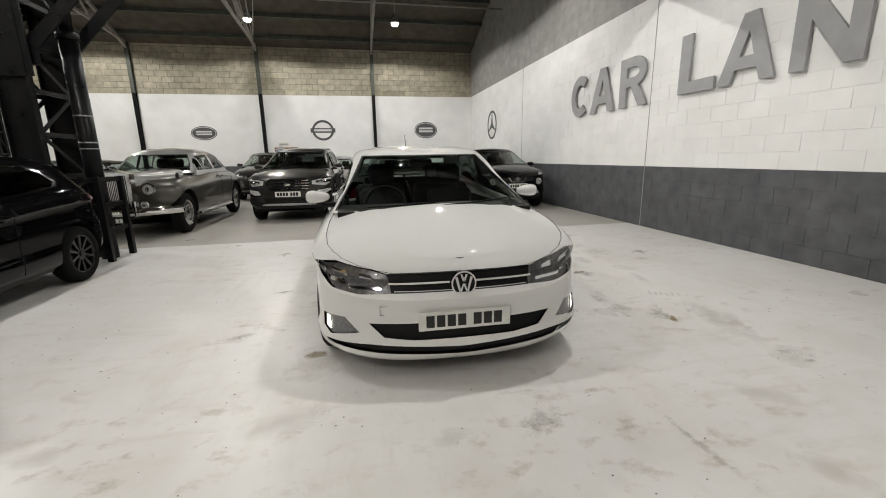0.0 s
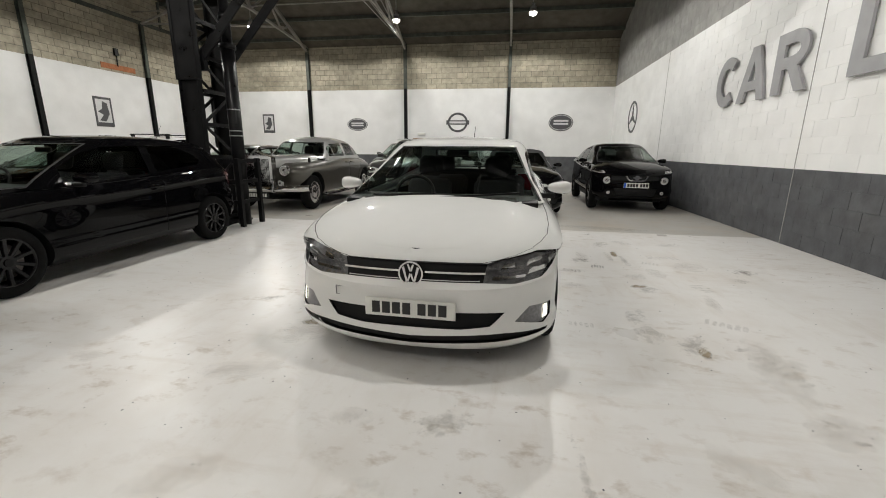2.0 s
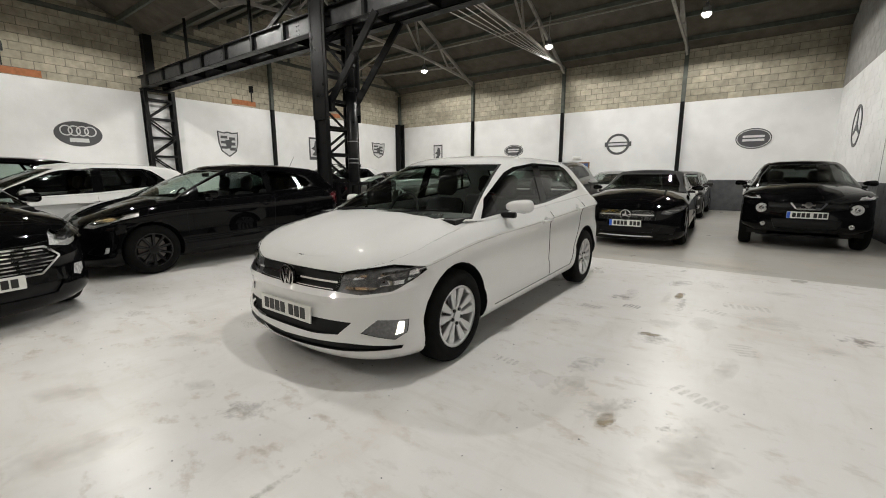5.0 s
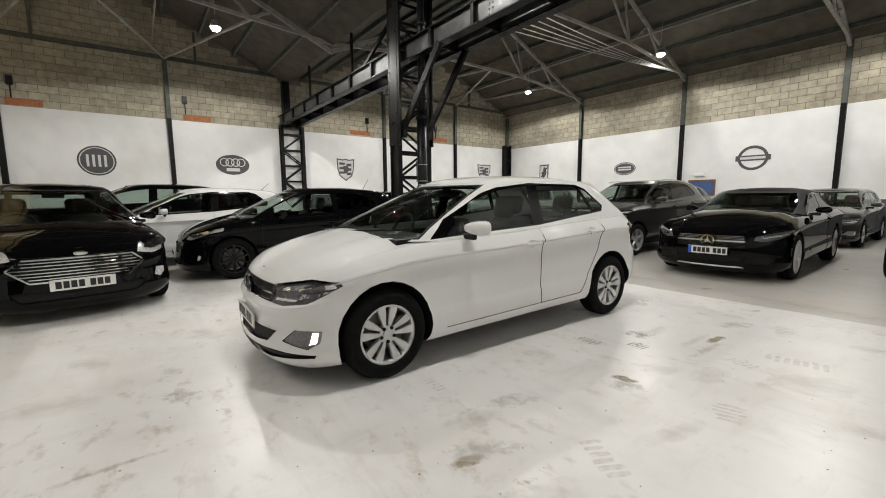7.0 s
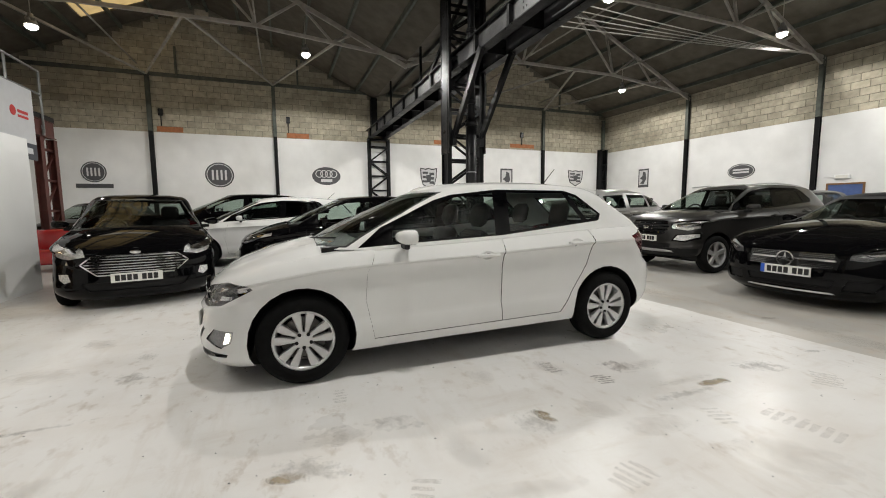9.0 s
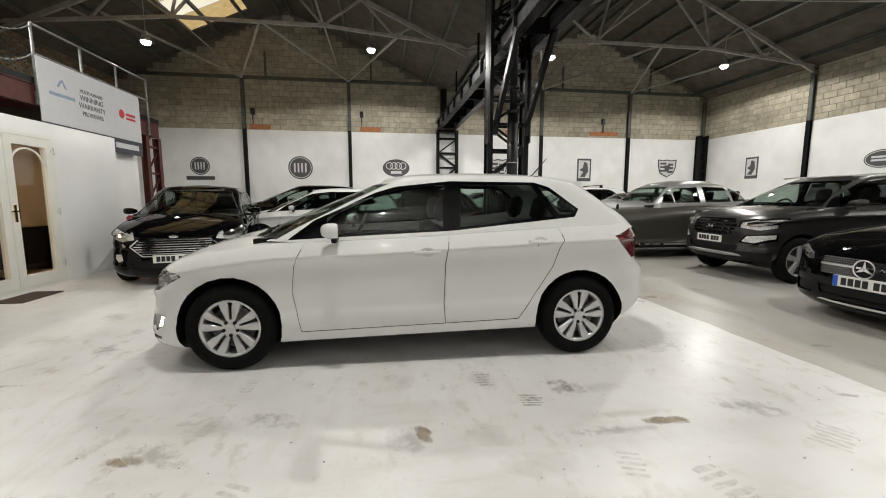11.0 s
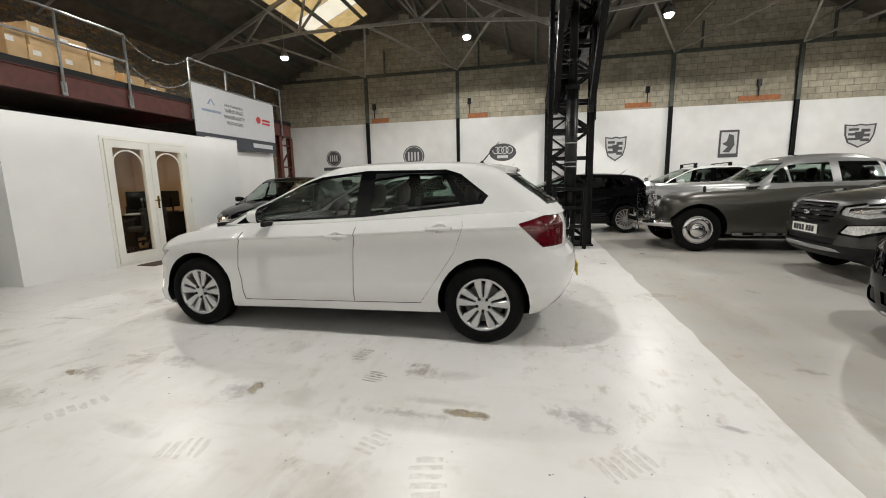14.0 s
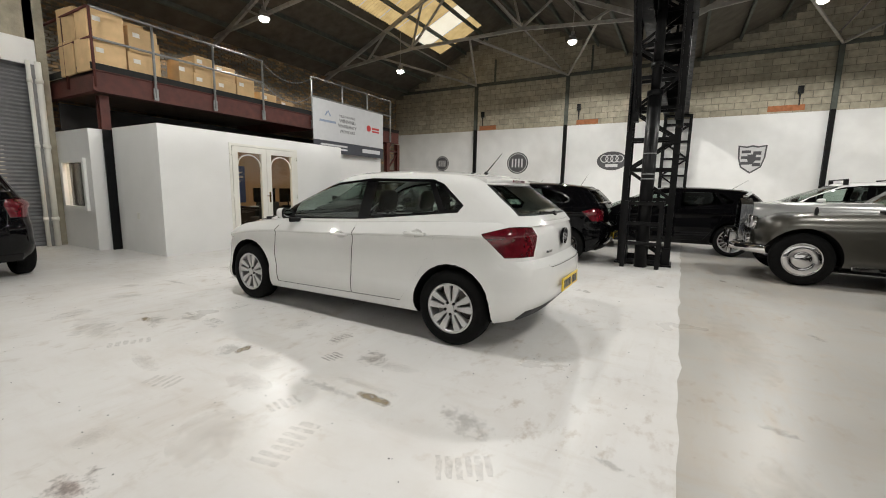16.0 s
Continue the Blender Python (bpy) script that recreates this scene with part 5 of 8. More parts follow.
def number_plate(parent, m, kind, w=0.52, h=0.111, eu=False):
    """Plate with plain dark bars in place of its characters."""
    b = bmesh.new()
    box(b, -w / 2, w / 2, -0.006, 0.006, -h / 2, h / 2, bevel=0.003)
    p = part("number_plate", b, {"w": M_PLATEW, "y": M_PLATEY, "k": M_PLATEB}[kind], parent, {"w": "white number plate", "y": "yellow number plate", "k": "black number plate"}[kind], at=m)
    x = -w * 0.42 if not eu else -w * 0.36
    cw = 0.046 * w / 0.52
    b = bmesh.new()
    box(b, 0, cw, -0.0085, -0.006, -h * 0.32, h * 0.32)
    me = mesh_of("character_bar", b, M_PLATEW if kind == "k" else M_PLATEB)
    for i in range(7):
        x += 0.03 if i == 4 else 0
        o = new("character_bar", me)
        o.matrix_basis = pose(x, 0, 0)
        o.parent = p
        x += cw + 0.013 * w / 0.52
    if eu:
        b = bmesh.new()
        box(b, -w / 2 + 0.002, -w / 2 + 0.045, -0.0085, -0.006, -h / 2 + 0.003, h / 2 - 0.003)
        part("side_band", b, M_EUBLUE, p)
    return p


POLO = dict(
    zb=[(-2.1, 0.128), (-1.9, 0.130), (-1.6, 0.160), (-1.0, 0.188), (1.0, 0.226), (1.6, 0.232), (1.85, 0.25), (2.05, 0.275)],
    ze=[(-2.1, 0.675), (-1.93, 0.715), (-1.7, 0.79), (-1.4, 0.855), (-1.0, 0.905), (-0.5, 0.925), (0.0, 0.945), (0.8, 0.99), (1.3, 1.015), (2.0, 1.04)],
    yf=[(0, -1.955), (0.10, -2.015), (0.28, -2.035), (0.50, -2.012), (0.62, -2.004), (0.70, -2.016), (0.745, -1.995), (0.78, -1.975), (0.84, -1.968), (0.93, -1.945), (0.97, -1.92), (1.0, -1.88)],
    yr=[(0, 1.86), (0.12, 1.95), (0.2, 1.99), (0.35, 2.02), (0.5, 2.02), (0.545, 2.005), (0.58, 1.957), (0.8, 1.94), (1.0, 1.90)],
    w=[(0, 0.825), (0.08, 0.868), (0.19, 0.884), (0.27, 0.883), (0.33, 0.872), (0.45, 0.872), (0.65, 0.869), (0.76, 0.866), (0.80, 0.869), (0.835, 0.876), (0.853, 0.892), (0.872, 0.892), (0.90, 0.874), (0.95, 0.842), (1.0, 0.795)],
    lf=0.52, nf=2.45, lr=0.42, nr=2.8,
    crown=[(-1.945, 0.0), (-1.87, 0.01), (-1.8, 0.024), (-1.6, 0.052), (-1.4, 0.075), (-1.0, 0.108), (-0.6, 0.12), (0.5, 0.05), (1.4, 0.015), (1.95, 0.0)],
    gyf=[(0, -1.27), (0.25, -1.06), (0.5, -0.83), (0.75, -0.57), (0.92, -0.36), (1.0, -0.24)],
    gyr=[(0, 1.94), (0.3, 1.87), (0.7, 1.745), (0.92, 1.65), (1.0, 1.57)],
    gw=[(0, 0.80), (0.1, 0.778), (0.5, 0.71), (0.8, 0.66), (0.93, 0.62), (1.0, 0.57)],
    glf=0.36, gnf=2.2, glr=0.34, gnr=2.9, sink=0.035,
    zr=[(-1.2, 1.34), (-0.3, 1.365), (0.0, 1.395), (0.4, 1.408), (0.9, 1.405), (1.3, 1.382), (1.6, 1.355)],
    rcrown=[(-0.4, 0.02), (-0.1, 0.035), (0.5, 0.045), (1.2, 0.035), (1.6, 0.02)],
    wb=2.594, arch=0.356, R=0.313, rr=0.205, track=0.775, hubz=0.314,
    dlo=[(-0.90, 0.93), (-0.655, 1.118), (-0.40, 1.235), (-0.12, 1.318), (0.3, 1.362), (0.98, 1.356), (1.10, 1.318), (1.325, 1.145), (1.285, 1.085), (0.3, 0.985)],
    win=[[(-0.64, 0.962), (-0.62, 1.118), (-0.38, 1.215), (-0.10, 1.293), (0.25, 1.333), (0.225, 0.995)],
         [(0.385, 1.335), (0.95, 1.33), (1.10, 1.088), (0.365, 1.012)], [(1.015, 1.315), (1.08, 1.295), (1.29, 1.145), (1.26, 1.112), (1.16, 1.098)]],
    priv=(),
    doors=[[(-0.75, 1.2), (-0.775, 0.92), (-0.85, 0.75), (-0.866, 0.56), (-0.81, 0.272), (0.235, 0.296), (0.225, 0.45), (0.237, 0.73), (0.275, 0.99), (0.28, 1.2)],
           [(0.28, 1.2), (0.275, 0.99), (0.237, 0.73), (0.225, 0.45), (0.235, 0.296), (0.80, 0.31), (0.91, 0.47), (1.07, 0.71), (1.15, 0.92), (1.12, 1.06), (1.10, 1.2)]],
    handles=[(0.10, 0.825), (0.965, 0.892)],
    screen=[(-0.77, 0.935), (0.77, 0.935), (0.66, 1.12), (0.55, 1.345), (-0.55, 1.345), (-0.66, 1.12)],
    rscreen=[(-0.64, 1.075), (0.64, 1.075), (0.54, 1.318), (-0.54, 1.318)],
    hatch=[(-0.55, 1.03), (0.55, 1.03), (0.535, 0.79), (0.51, 0.71), (0.44, 0.668), (-0.44, 0.668), (-0.51, 0.71), (-0.535, 0.79)],
    diffuser=[(-0.66, 0.335), (0.66, 0.335), (0.66, 0.15), (-0.66, 0.15)],
    head=[(0.42, 0.562), (0.44, 0.668), (0.52, 0.69), (0.66, 0.716), (0.78, 0.742), (0.95, 0.765), (0.95, 0.60), (0.80, 0.588), (0.60, 0.556)], head_y=0.58,
    head_side=[(-2.4, 0.48), (-1.92, 0.552), (-1.80, 0.582), (-1.60, 0.688), (-1.625, 0.716), (-1.80, 0.735), (-2.4, 0.80)],
    reflect=[[(0.47, 0.582), (0.66, 0.588), (0.67, 0.603), (0.48, 0.598)], [(0.52, 0.628), (0.60, 0.645), (0.60, 0.682), (0.53, 0.662)], [(0.67, 0.645), (0.76, 0.668), (0.76, 0.705), (0.68, 0.688)], [(0.68, 0.606), (0.79, 0.622), (0.79, 0.645), (0.69, 0.632)],
             [(0.80, 0.640), (0.838, 0.650), (0.838, 0.705), (0.81, 0.690)]], housing=M_LAMPBOX,
    grille=[(-0.42, 0.562), (0.42, 0.562), (0.44, 0.668), (-0.44, 0.668)],
    strips=[(0.43, 0.607, 0.619), (0.40, 0.566, 0.571)],
    intake=[[(-0.55, 0.388), (0.55, 0.388), (0.47, 0.310), (0.3, 0.292), (-0.3, 0.292), (-0.47, 0.310)],
            [(-0.81, 0.262), (-0.55, 0.266), (0, 0.236), (0.55, 0.266), (0.81, 0.262), (0.80, 0.240), (0.5, 0.208), (0, 0.182), (-0.5, 0.208), (-0.80, 0.240)]],
    fog=[(0.61, 0.332), (0.78, 0.298), (0.82, 0.335), (0.82, 0.412), (0.69, 0.412)], fog_lens=[(0.778, 0.325), (0.806, 0.335), (0.806, 0.398), (0.784, 0.40)], fog_mat=M_FOGBOX,
    tail_side=[(1.56, 0.942), (1.74, 0.995), (2.2, 1.02), (2.2, 0.765), (1.735, 0.765)], tail_rear=[(0.545, 0.92), (0.575, 0.99), (0.95, 1.01), (0.95, 0.765), (0.60, 0.765)],
    bonnet=[(0, -1.952), (0.2, -1.946), (0.37, -1.926), (0.50, -1.887), (0.60, -1.835), (0.69, -1.765), (0.745, -1.69), (0.785, -1.60), (0.80, -1.45), (0.797, -1.2), (0.78, -0.93), (-0.78, -0.93), (-0.797, -1.2), (-0.80, -1.45), (-0.785, -1.60), (-0.745, -1.69), (-0.69, -1.765), (-0.60, -1.835), (-0.50, -1.887), (-0.37, -1.926), (-0.2, -1.946)],
    mirror=(0.0, 0.0), plate_z=0.40, plate_y=-2.022, plate_w=0.545, rplate_z=0.49, rplate_y=2.036, clad=False, seats=True,
)


def scaled(spec, sy=1.0, sz=1.0, sx=1.0, dz=0.0, **over):
    """The same kind of car stretched to other lengths, heights and widths."""
    s = dict(spec)
    P = lambda l, a, b, c=0.0: [(p * a, q * b + c) for p, q in l] if l else l
    s["zb"], s["ze"], s["zr"] = P(spec["zb"], sy, 1, dz), P(spec["ze"], sy, sz, dz), P(spec["zr"], sy, sz, dz)
    for k in ("yf", "yr", "gyf", "gyr"):
        s[k] = P(spec[k], 1, sy)
    for k in ("w", "gw"):
        s[k] = P(spec[k], 1, sx)
    s["crown"], s["rcrown"] = P(spec["crown"], sy, 1), P(spec["rcrown"], sy, 1)
    for k in ("dlo", "tail_side"):
        s[k] = P(spec[k], sy, sz, dz)
    for k in ("screen", "rscreen", "head", "grille", "tail_rear", "fog", "fog_lens"):
        s[k] = P(spec[k], sx, sz, dz)
    s["head_side"], s["reflect"] = P(spec["head_side"], sy, sz, dz), None
    s["bonnet"] = P(spec["bonnet"], sx, sy)
    for k in ("win", "doors"):
        s[k] = [P(l, sy, sz, dz) for l in spec[k]]
    s["intake"] = [P(l, sx, sz, dz) for l in spec["intake"]]
    s["handles"] = P(spec["handles"], sy, sz, dz)
    s["strips"] = [(a * sx, b * sz + dz, c * sz + dz) for a, b, c in spec["strips"]]
    s["wb"], s["track"], s["plate_y"], s["plate_w"], s["rplate_y"] = spec["wb"] * sy, spec["track"] * sx, min(q for p, q in spec["yf"]) * sy - 0.014, 0.52, max(q for p, q in spec["yr"]) * sy + 0.014
    s["plate_z"], s["rplate_z"] = spec["plate_z"] * sz + dz, spec["rplate_z"] * sz + dz
    s.update(over)
    return s


def front_y(S, x, z):
    """Where the nose of a car stands at a width and a height."""
    z0, z1 = lerp(S["zb"], S["yf"][2][1]), lerp(S["ze"], S["yf"][2][1])
    v = max(0.0, min(1.0, (z - z0) / (z1 - z0)))
    w = lerp(S["w"], v)
    s = min(0.999, abs(x) / w) ** (S["nf"] / 2)
    return lerp(S["yf"], v) + S["lf"] * (1 - (1 - s * s) ** (1 / S["nf"]))


def body_x(S, y, z):
    """Half width of a body at a place along it and a height."""
    z0, z1 = lerp(S["zb"], y), lerp(S["ze"], y)
    v = max(0.0, min(1.0, (z - z0) / (z1 - z0)))
    w, yf, yr = lerp(S["w"], v), lerp(S["yf"], v), lerp(S["yr"], v)
    if y < yf + S["lf"]:
        c = min(1.0, 1 - (y - yf) / S["lf"])
        return w * (1 - c ** S["nf"]) ** (1 / S["nf"])
    if y > yr - S["lr"]:
        c = min(1.0, 1 - (yr - y) / S["lr"])
        return w * (1 - c ** S["nr"]) ** (1 / S["nr"])
    return w


def car(S, m, label, paint, rim="five", mrim=M_ALLOY, plate="w", eu=False, detail=2, fog_lit=False, group="parked cars", mglass=M_GLASS, name="car"):
    t = thing(name, label, "car", group, m)
    g = lambda k, u: lerp(S[k], u)
    V = [0, 0.05, 0.10, 0.15, 0.20, 0.27, 0.30, 0.33, 0.36, 0.45, 0.54, 0.62, 0.70, 0.75, 0.80, 0.835, 0.853, 0.872, 0.90, 0.935, 0.97, 1.0]
    rings = []
    for v in V:
        rings.append([(x, y, g("zb", y) + v * (g("ze", y) - g("zb", y))) for x, y in ring_pts(g("w", v), g("yf", v), g("yr", v), S["lf"], S["nf"], S["lr"], S["nr"])])
    bm = bmesh.new()
    skin(bm, rings)
    cap(bm, rings[-1], lambda y: g("crown", y))
    weld(bm)
    # cabin
    G = [0, 0.06, 0.14, 0.24, 0.36, 0.48, 0.60, 0.72, 0.82, 0.90, 0.95, 0.98, 1.0]
    grings = []
    for v in G:
        pts = ring_pts(g("gw", v), g("gyf", v), g("gyr", v), S["glf"], S["gnf"], S["glr"], S["gnr"], 15, 24)
        r = []
        for x, y in pts:
            z0 = g("ze", y) - S["sink"] + g("crown", y) * 0.7 * max(0.0, min(1.0, (S["gyf"][0][1] + 0.75 - y) / 0.7))
            r.append((x, y, z0 + v * (g("zr", y) - z0)))
        grings.append(r)
    gm = bmesh.new()
    skin(gm, grings)
    cap(gm, grings[-1], lambda y: g("rcrown", y))
    weld(gm)
    # open the deck under the cabin
    ya, yb, wd = g("gyf", 0), g("gyr", 0), g("gw", 0)
    foot = [(-wd * 0.72, ya + 0.10), (wd * 0.72, ya + 0.10), (wd * 0.95, ya + 0.40), (wd * 0.95, yb - 0.35), (wd * 0.75, yb - 0.07), (-wd * 0.75, yb - 0.07), (-wd * 0.95, yb - 0.35), (-wd * 0.95, ya + 0.40)]
    fs = region(bm, foot, "z", lambda n, c: n.z > 0.6 and c.z > 0.5)
    bmesh.ops.delete(bm, geom=fs, context="FACES")
    rim0 = [(x * 0.975, y) for x, y, z in grings[0]]
    rim0 = [rim0[i] for i in range(1, len(rim0) - 1, 3)]
    for f in region(bm, rim0 + [(-x, y) for x, y in reversed(rim0)], "z", lambda n, c: n.z > 0.5 and c.z > 0.5 and c.y < ya + 0.5):
        if abs(f.calc_center_median().x) < 0.62 * wd and f.calc_center_median().y < ya + 0.3:
            f.material_index = 1
    side = lambda n, c: abs(n.x) > 0.5
    sidel = lambda n, c: abs(n.x) > 0.35 and abs(c.x) > 0.5
    front = lambda n, c: n.y < -0.12 and c.y < S["yf"][2][1] + S.get("head_y", 0.52) and n.z < 0.8
    rear = lambda n, c: n.y > 0.3 and c.y > 0
    mats = [paint, M_GAP]
    # wheel openings
    for y in (-S["wb"] / 2, S["wb"] / 2):
        circ = [(y + S["arch"] * math.cos(2 * math.pi * i / 26), S["hubz"] + 0.01 + S["arch"] * math.sin(2 * math.pi * i / 26)) for i in range(26)]
        fs = region(bm, circ, "x", lambda n, c: abs(c.x) > 0.5 * S["track"])
        bmesh.ops.delete(bm, geom=fs, context="FACES")
        for sg in (1, -1):
            b = bmesh.new()
            rows = []
            at = [(y + math.cos(-0.3 + (math.pi + 0.6) * i / 24) * S["arch"], S["hubz"] + 0.01 + math.sin(-0.3 + (math.pi + 0.6) * i / 24) * S["arch"]) for i in range(25)]
            rows.append([b.verts.new((sg * (body_x(S, u, v) - 0.004), u, v)) for u, v in at])
            for x in (S["track"] - 0.06, S["track"] - 0.30):
                rows.append([b.verts.new((sg * min(x, body_x(S, u, v) - 0.02), u, v)) for u, v in at])
            for a_, b_ in zip(rows, rows[1:]):
                for i in range(24):
                    b.faces.new((a_[i], a_[i + 1], b_[i + 1], b_[i]))
            b.faces.new(rows[-1])
            part("wheel_arch", smooth(b), M_PLASTIC, t)
    if S["clad"]:
        for poly in S["clad"]:
            fs = region(bm, poly, "x", lambda n, c: abs(n.x) > 0.2 or n.y < -0.2 or n.y > 0.2)
            part("cladding", take(bm, fs, 0.004), M_PLASTIC, t)
    b = bmesh.new()
    low = [(x * 0.985, y, z + 0.006) for x, y, z in rings[0]]
    b.faces.new([b.verts.new(p) for p in low] + [b.verts.new((-x, y, z)) for x, y, z in low[-2:0:-1]])
    part("undertray", b, M_PLASTIC, t)
    # openings in the cabin
    fs = region(gm, S["screen"], "y", lambda n, c: n.y < -0.2 and c.y < 0.25)
    fs = rim_of(gm, fs, 0.02, 1)
    part("windscreen", take(gm, fs, -0.004), mglass, t).visible_shadow = False
    fs = region(gm, S["rscreen"], "y", lambda n, c: n.y > 0.3 and c.y > 0.3)
    fs = rim_of(gm, fs, 0.02, 1)
    part("rear_window", take(gm, fs, -0.004), M_PRIV if S["priv"] else mglass, t).visible_shadow = False
    fs = region(gm, S["dlo"], "x", side)
    for f in fs:
        f.material_index = 2
    for k, poly in enumerate(S["win"]):
        region(gm, poly, "x", side)
        for sg in (1, -1):
            ss = [f for f in pick(gm, poly, "x", side) if f.calc_center_median().x * sg > 0]
            if ss:
                o = part("side_window", take(gm, ss, -0.005), M_PRIV if k in S["priv"] else mglass, t)
                o.visible_shadow = False
    cab = part("cabin", smooth(gm, 30), [S.get("cabin_paint", paint), M_GAP, S.get("frame", M_GLOSSBLK)], t)
    # finger recesses behind the handles
    if detail > 1:
        for y, z in S["handles"]:
            oval = [(y + 0.062 * math.cos(2 * math.pi * i / 14), z + 0.012 + 0.036 * math.sin(2 * math.pi * i / 14)) for i in range(14)]
            region(bm, oval, "x", side)
            for sg in (1, -1):
                fs = [f for f in pick(bm, oval, "x", side) if f.calc_center_median().x * sg > 0]
                if fs:
                    bmesh.ops.inset_region(bm, faces=fs, thickness=0.014, depth=-0.014, use_even_offset=False, use_boundary=True)
    # doors
    for poly in S["doors"]:
        cs = lambda n, c: abs(n.x) > 0.45
        region(bm, poly, "x", cs)
        for sg in (1, -1):
            ss = rim_of(bm, [f for f in pick(bm, poly, "x", cs) if f.calc_center_median().x * sg > 0], 0.0024, 1, -0.005, lambda c: c.z < g("ze", c.y) - 0.05)
            if ss:
                part("door", smooth(take(bm, ss), 30), paint, t)
    for y, z in S["handles"]:
        for sg in (1, -1):
            x = body_x(S, y, z) + 0.012
            b = bmesh.new()
            box(b, sg * (x + 0.002), sg * (x + 0.026), y - 0.10, y + 0.10, z, z + 0.026, bevel=0.008)
            for e in (-0.09, 0.09):
                box(b, sg * (x - 0.02), sg * (x + 0.006), y + e - 0.012, y + e + 0.012, z + 0.003, z + 0.023)
            part("door_handle", smooth(b, 50), paint, t)
    # front
    if S["head"]:
        for sg in (1, -1):
            poly = [(sg * u, v) for u, v in S["head"]]
            region(bm, poly, "y", front)
            hs = S.get("head_side")
            if hs:
                region(bm, hs, "x", lambda n, c: front(n, c) and c.x * sg > 0.3)
            cx, cz = sum(p[0] for p in poly) / len(poly), sum(p[1] for p in poly) / len(poly)
            refl = [[(sg * u, v) for u, v in r] for r in S["reflect"]] if S.get("reflect") else [[(cx + 0.62 * (u - cx), cz + 0.5 * (v - cz)) for u, v in poly]]
            for r in refl:
                region(bm, r, "y", front)
            ok = lambda f: not hs or inside(f.calc_center_median().yz, hs)
            fs = [f for f in pick(bm, poly, "y", front) if ok(f)]
            if not fs:
                continue
            part("headlight_housing", take(bm, fs, -0.03, keep=True), S.get("housing", M_GLOSSBLK), t)
            rf = []
            for r in refl:
                rr_ = [f for f in pick(bm, r, "y", front) if ok(f)]
                if rr_:
                    rf.append(take(bm, rr_, -0.016, keep=True))
            fs = [f for f in pick(bm, poly, "y", front) if ok(f)]
            hl = part("headlight", take(bm, fs, 0.001), M_LIGHTCLR, t, "clear headlight cover")
            hl.visible_shadow = False
            for q in rf:
                part("reflector", q, M_CHROME, hl)
    if S["grille"]:
        fs = region(bm, S["grille"], "y", front)
        part("grille", take(bm, fs, -0.025, keep=True), M_PLASTIC, t)
        bmesh.ops.delete(bm, geom=fs, context="FACES")
        for hx, z0, z1 in S["strips"]:
            b = bmesh.new()
            n = 20
            pr = None
            for i in range(n + 1):
                x = -hx + 2 * hx * i / n
                y = front_y(S, x, z0)
                cur = [b.verts.new((x, y + d, z)) for d, z in ((-0.004, z0), (-0.004, z1), (0.02, z1), (0.02, z0))]
                if pr:
                    for j in range(4):
                        b.faces.new((pr[j], pr[(j + 1) % 4], cur[(j + 1) % 4], cur[j]))
                pr = cur
            bmesh.ops.recalc_face_normals(b, faces=b.faces)
            part("grille_strip", b, M_CHROME, t)
    for poly in S["intake"]:
        fs = region(bm, poly, "y", front)
        part("intake", take(bm, fs, -0.02), M_PLASTIC, t)
    if S["fog"]:
        for sg in (1, -1):
            poly = [(sg * u, v) for u, v in S["fog"]]
            region(bm, poly, "y", front)
            lens = region(bm, [(sg * u, v) for u, v in S["fog_lens"]], "y", front) if S.get("fog_lens") else []
            if lens:
                part("fog_lens", take(bm, lens, -0.006), M_FOG if fog_lit else M_REFL, t, "lit fog lamp lens" if fog_lit else "clear fog lamp")
            fs = pick(bm, poly, "y", front)
            if fs:
                part("fog_lamp", take(bm, fs, -0.012), S.get("fog_mat", M_PLASTIC), t)
    # rear lamps
    if S["tail_side"]:
        cs, cr = (lambda n, c: abs(n.x) > 0.45 and c.y > 0), (lambda n, c: n.y > 0.25 and c.y > 0)
        any_ = lambda n, c: cs(n, c) or cr(n, c)
        region(bm, S["tail_side"], "x", any_)
        for sg in (1, -1):
            region(bm, [(sg * u, v) for u, v in S["tail_rear"]], "y", cr)
        for sg in (1, -1):
            rp = [(sg * u, v) for u, v in S["tail_rear"]]
            ss = [f for f in pick(bm, S["tail_side"], "x", any_) if inside((f.calc_center_median().x, f.calc_center_median().z), rp)]
            ss = rim_of(bm, ss, 0.004, 1)
            part("tail_light", smooth(take(bm, ss, 0.002), 40), M_TAIL, t, "dark red rear lamp")
    if S.get("diffuser"):
        fs = region(bm, S["diffuser"], "y", lambda n, c: n.y > 0.2 and c.y > 1.0)
        part("diffuser", take(bm, fs, 0.003), M_PLASTIC, t)
    if S.get("hatch"):
        fs = region(bm, S["hatch"], "y", lambda n, c: n.y > 0.2 and c.y > 1.0)
        fs = rim_of(bm, fs, 0.0045, 1, -0.004)
        part("tailgate", smooth(take(bm, fs), 30), paint, t)
    # bonnet shut line
    if S.get("bonnet"):
        fs = region(bm, S["bonnet"], "z", lambda n, c: n.z > 0.3 and c.y < -0.7)
        fs = rim_of(bm, fs, 0.0035, 1, -0.003)
        part("bonnet", smooth(take(bm, fs), 30), paint, t)
    part("body", smooth(bm, 30), mats, t)
    # floor pan and cabin lining
    x = S["gw"][0][1] - 0.06
    b = bmesh.new()
    zt = g("ze", 0.0) - 0.06
    y0, y1 = S["gyf"][0][1] + 0.25, S["gyr"][0][1] - 0.15
    box(b, -x + 0.25, x - 0.25, y0, y1, 0.22, 0.26)
    box(b, -x, x, max(y0, -S["wb"] / 2 + S["arch"] + 0.02), S["wb"] / 2 - S["arch"] - 0.02, 0.215, 0.255)
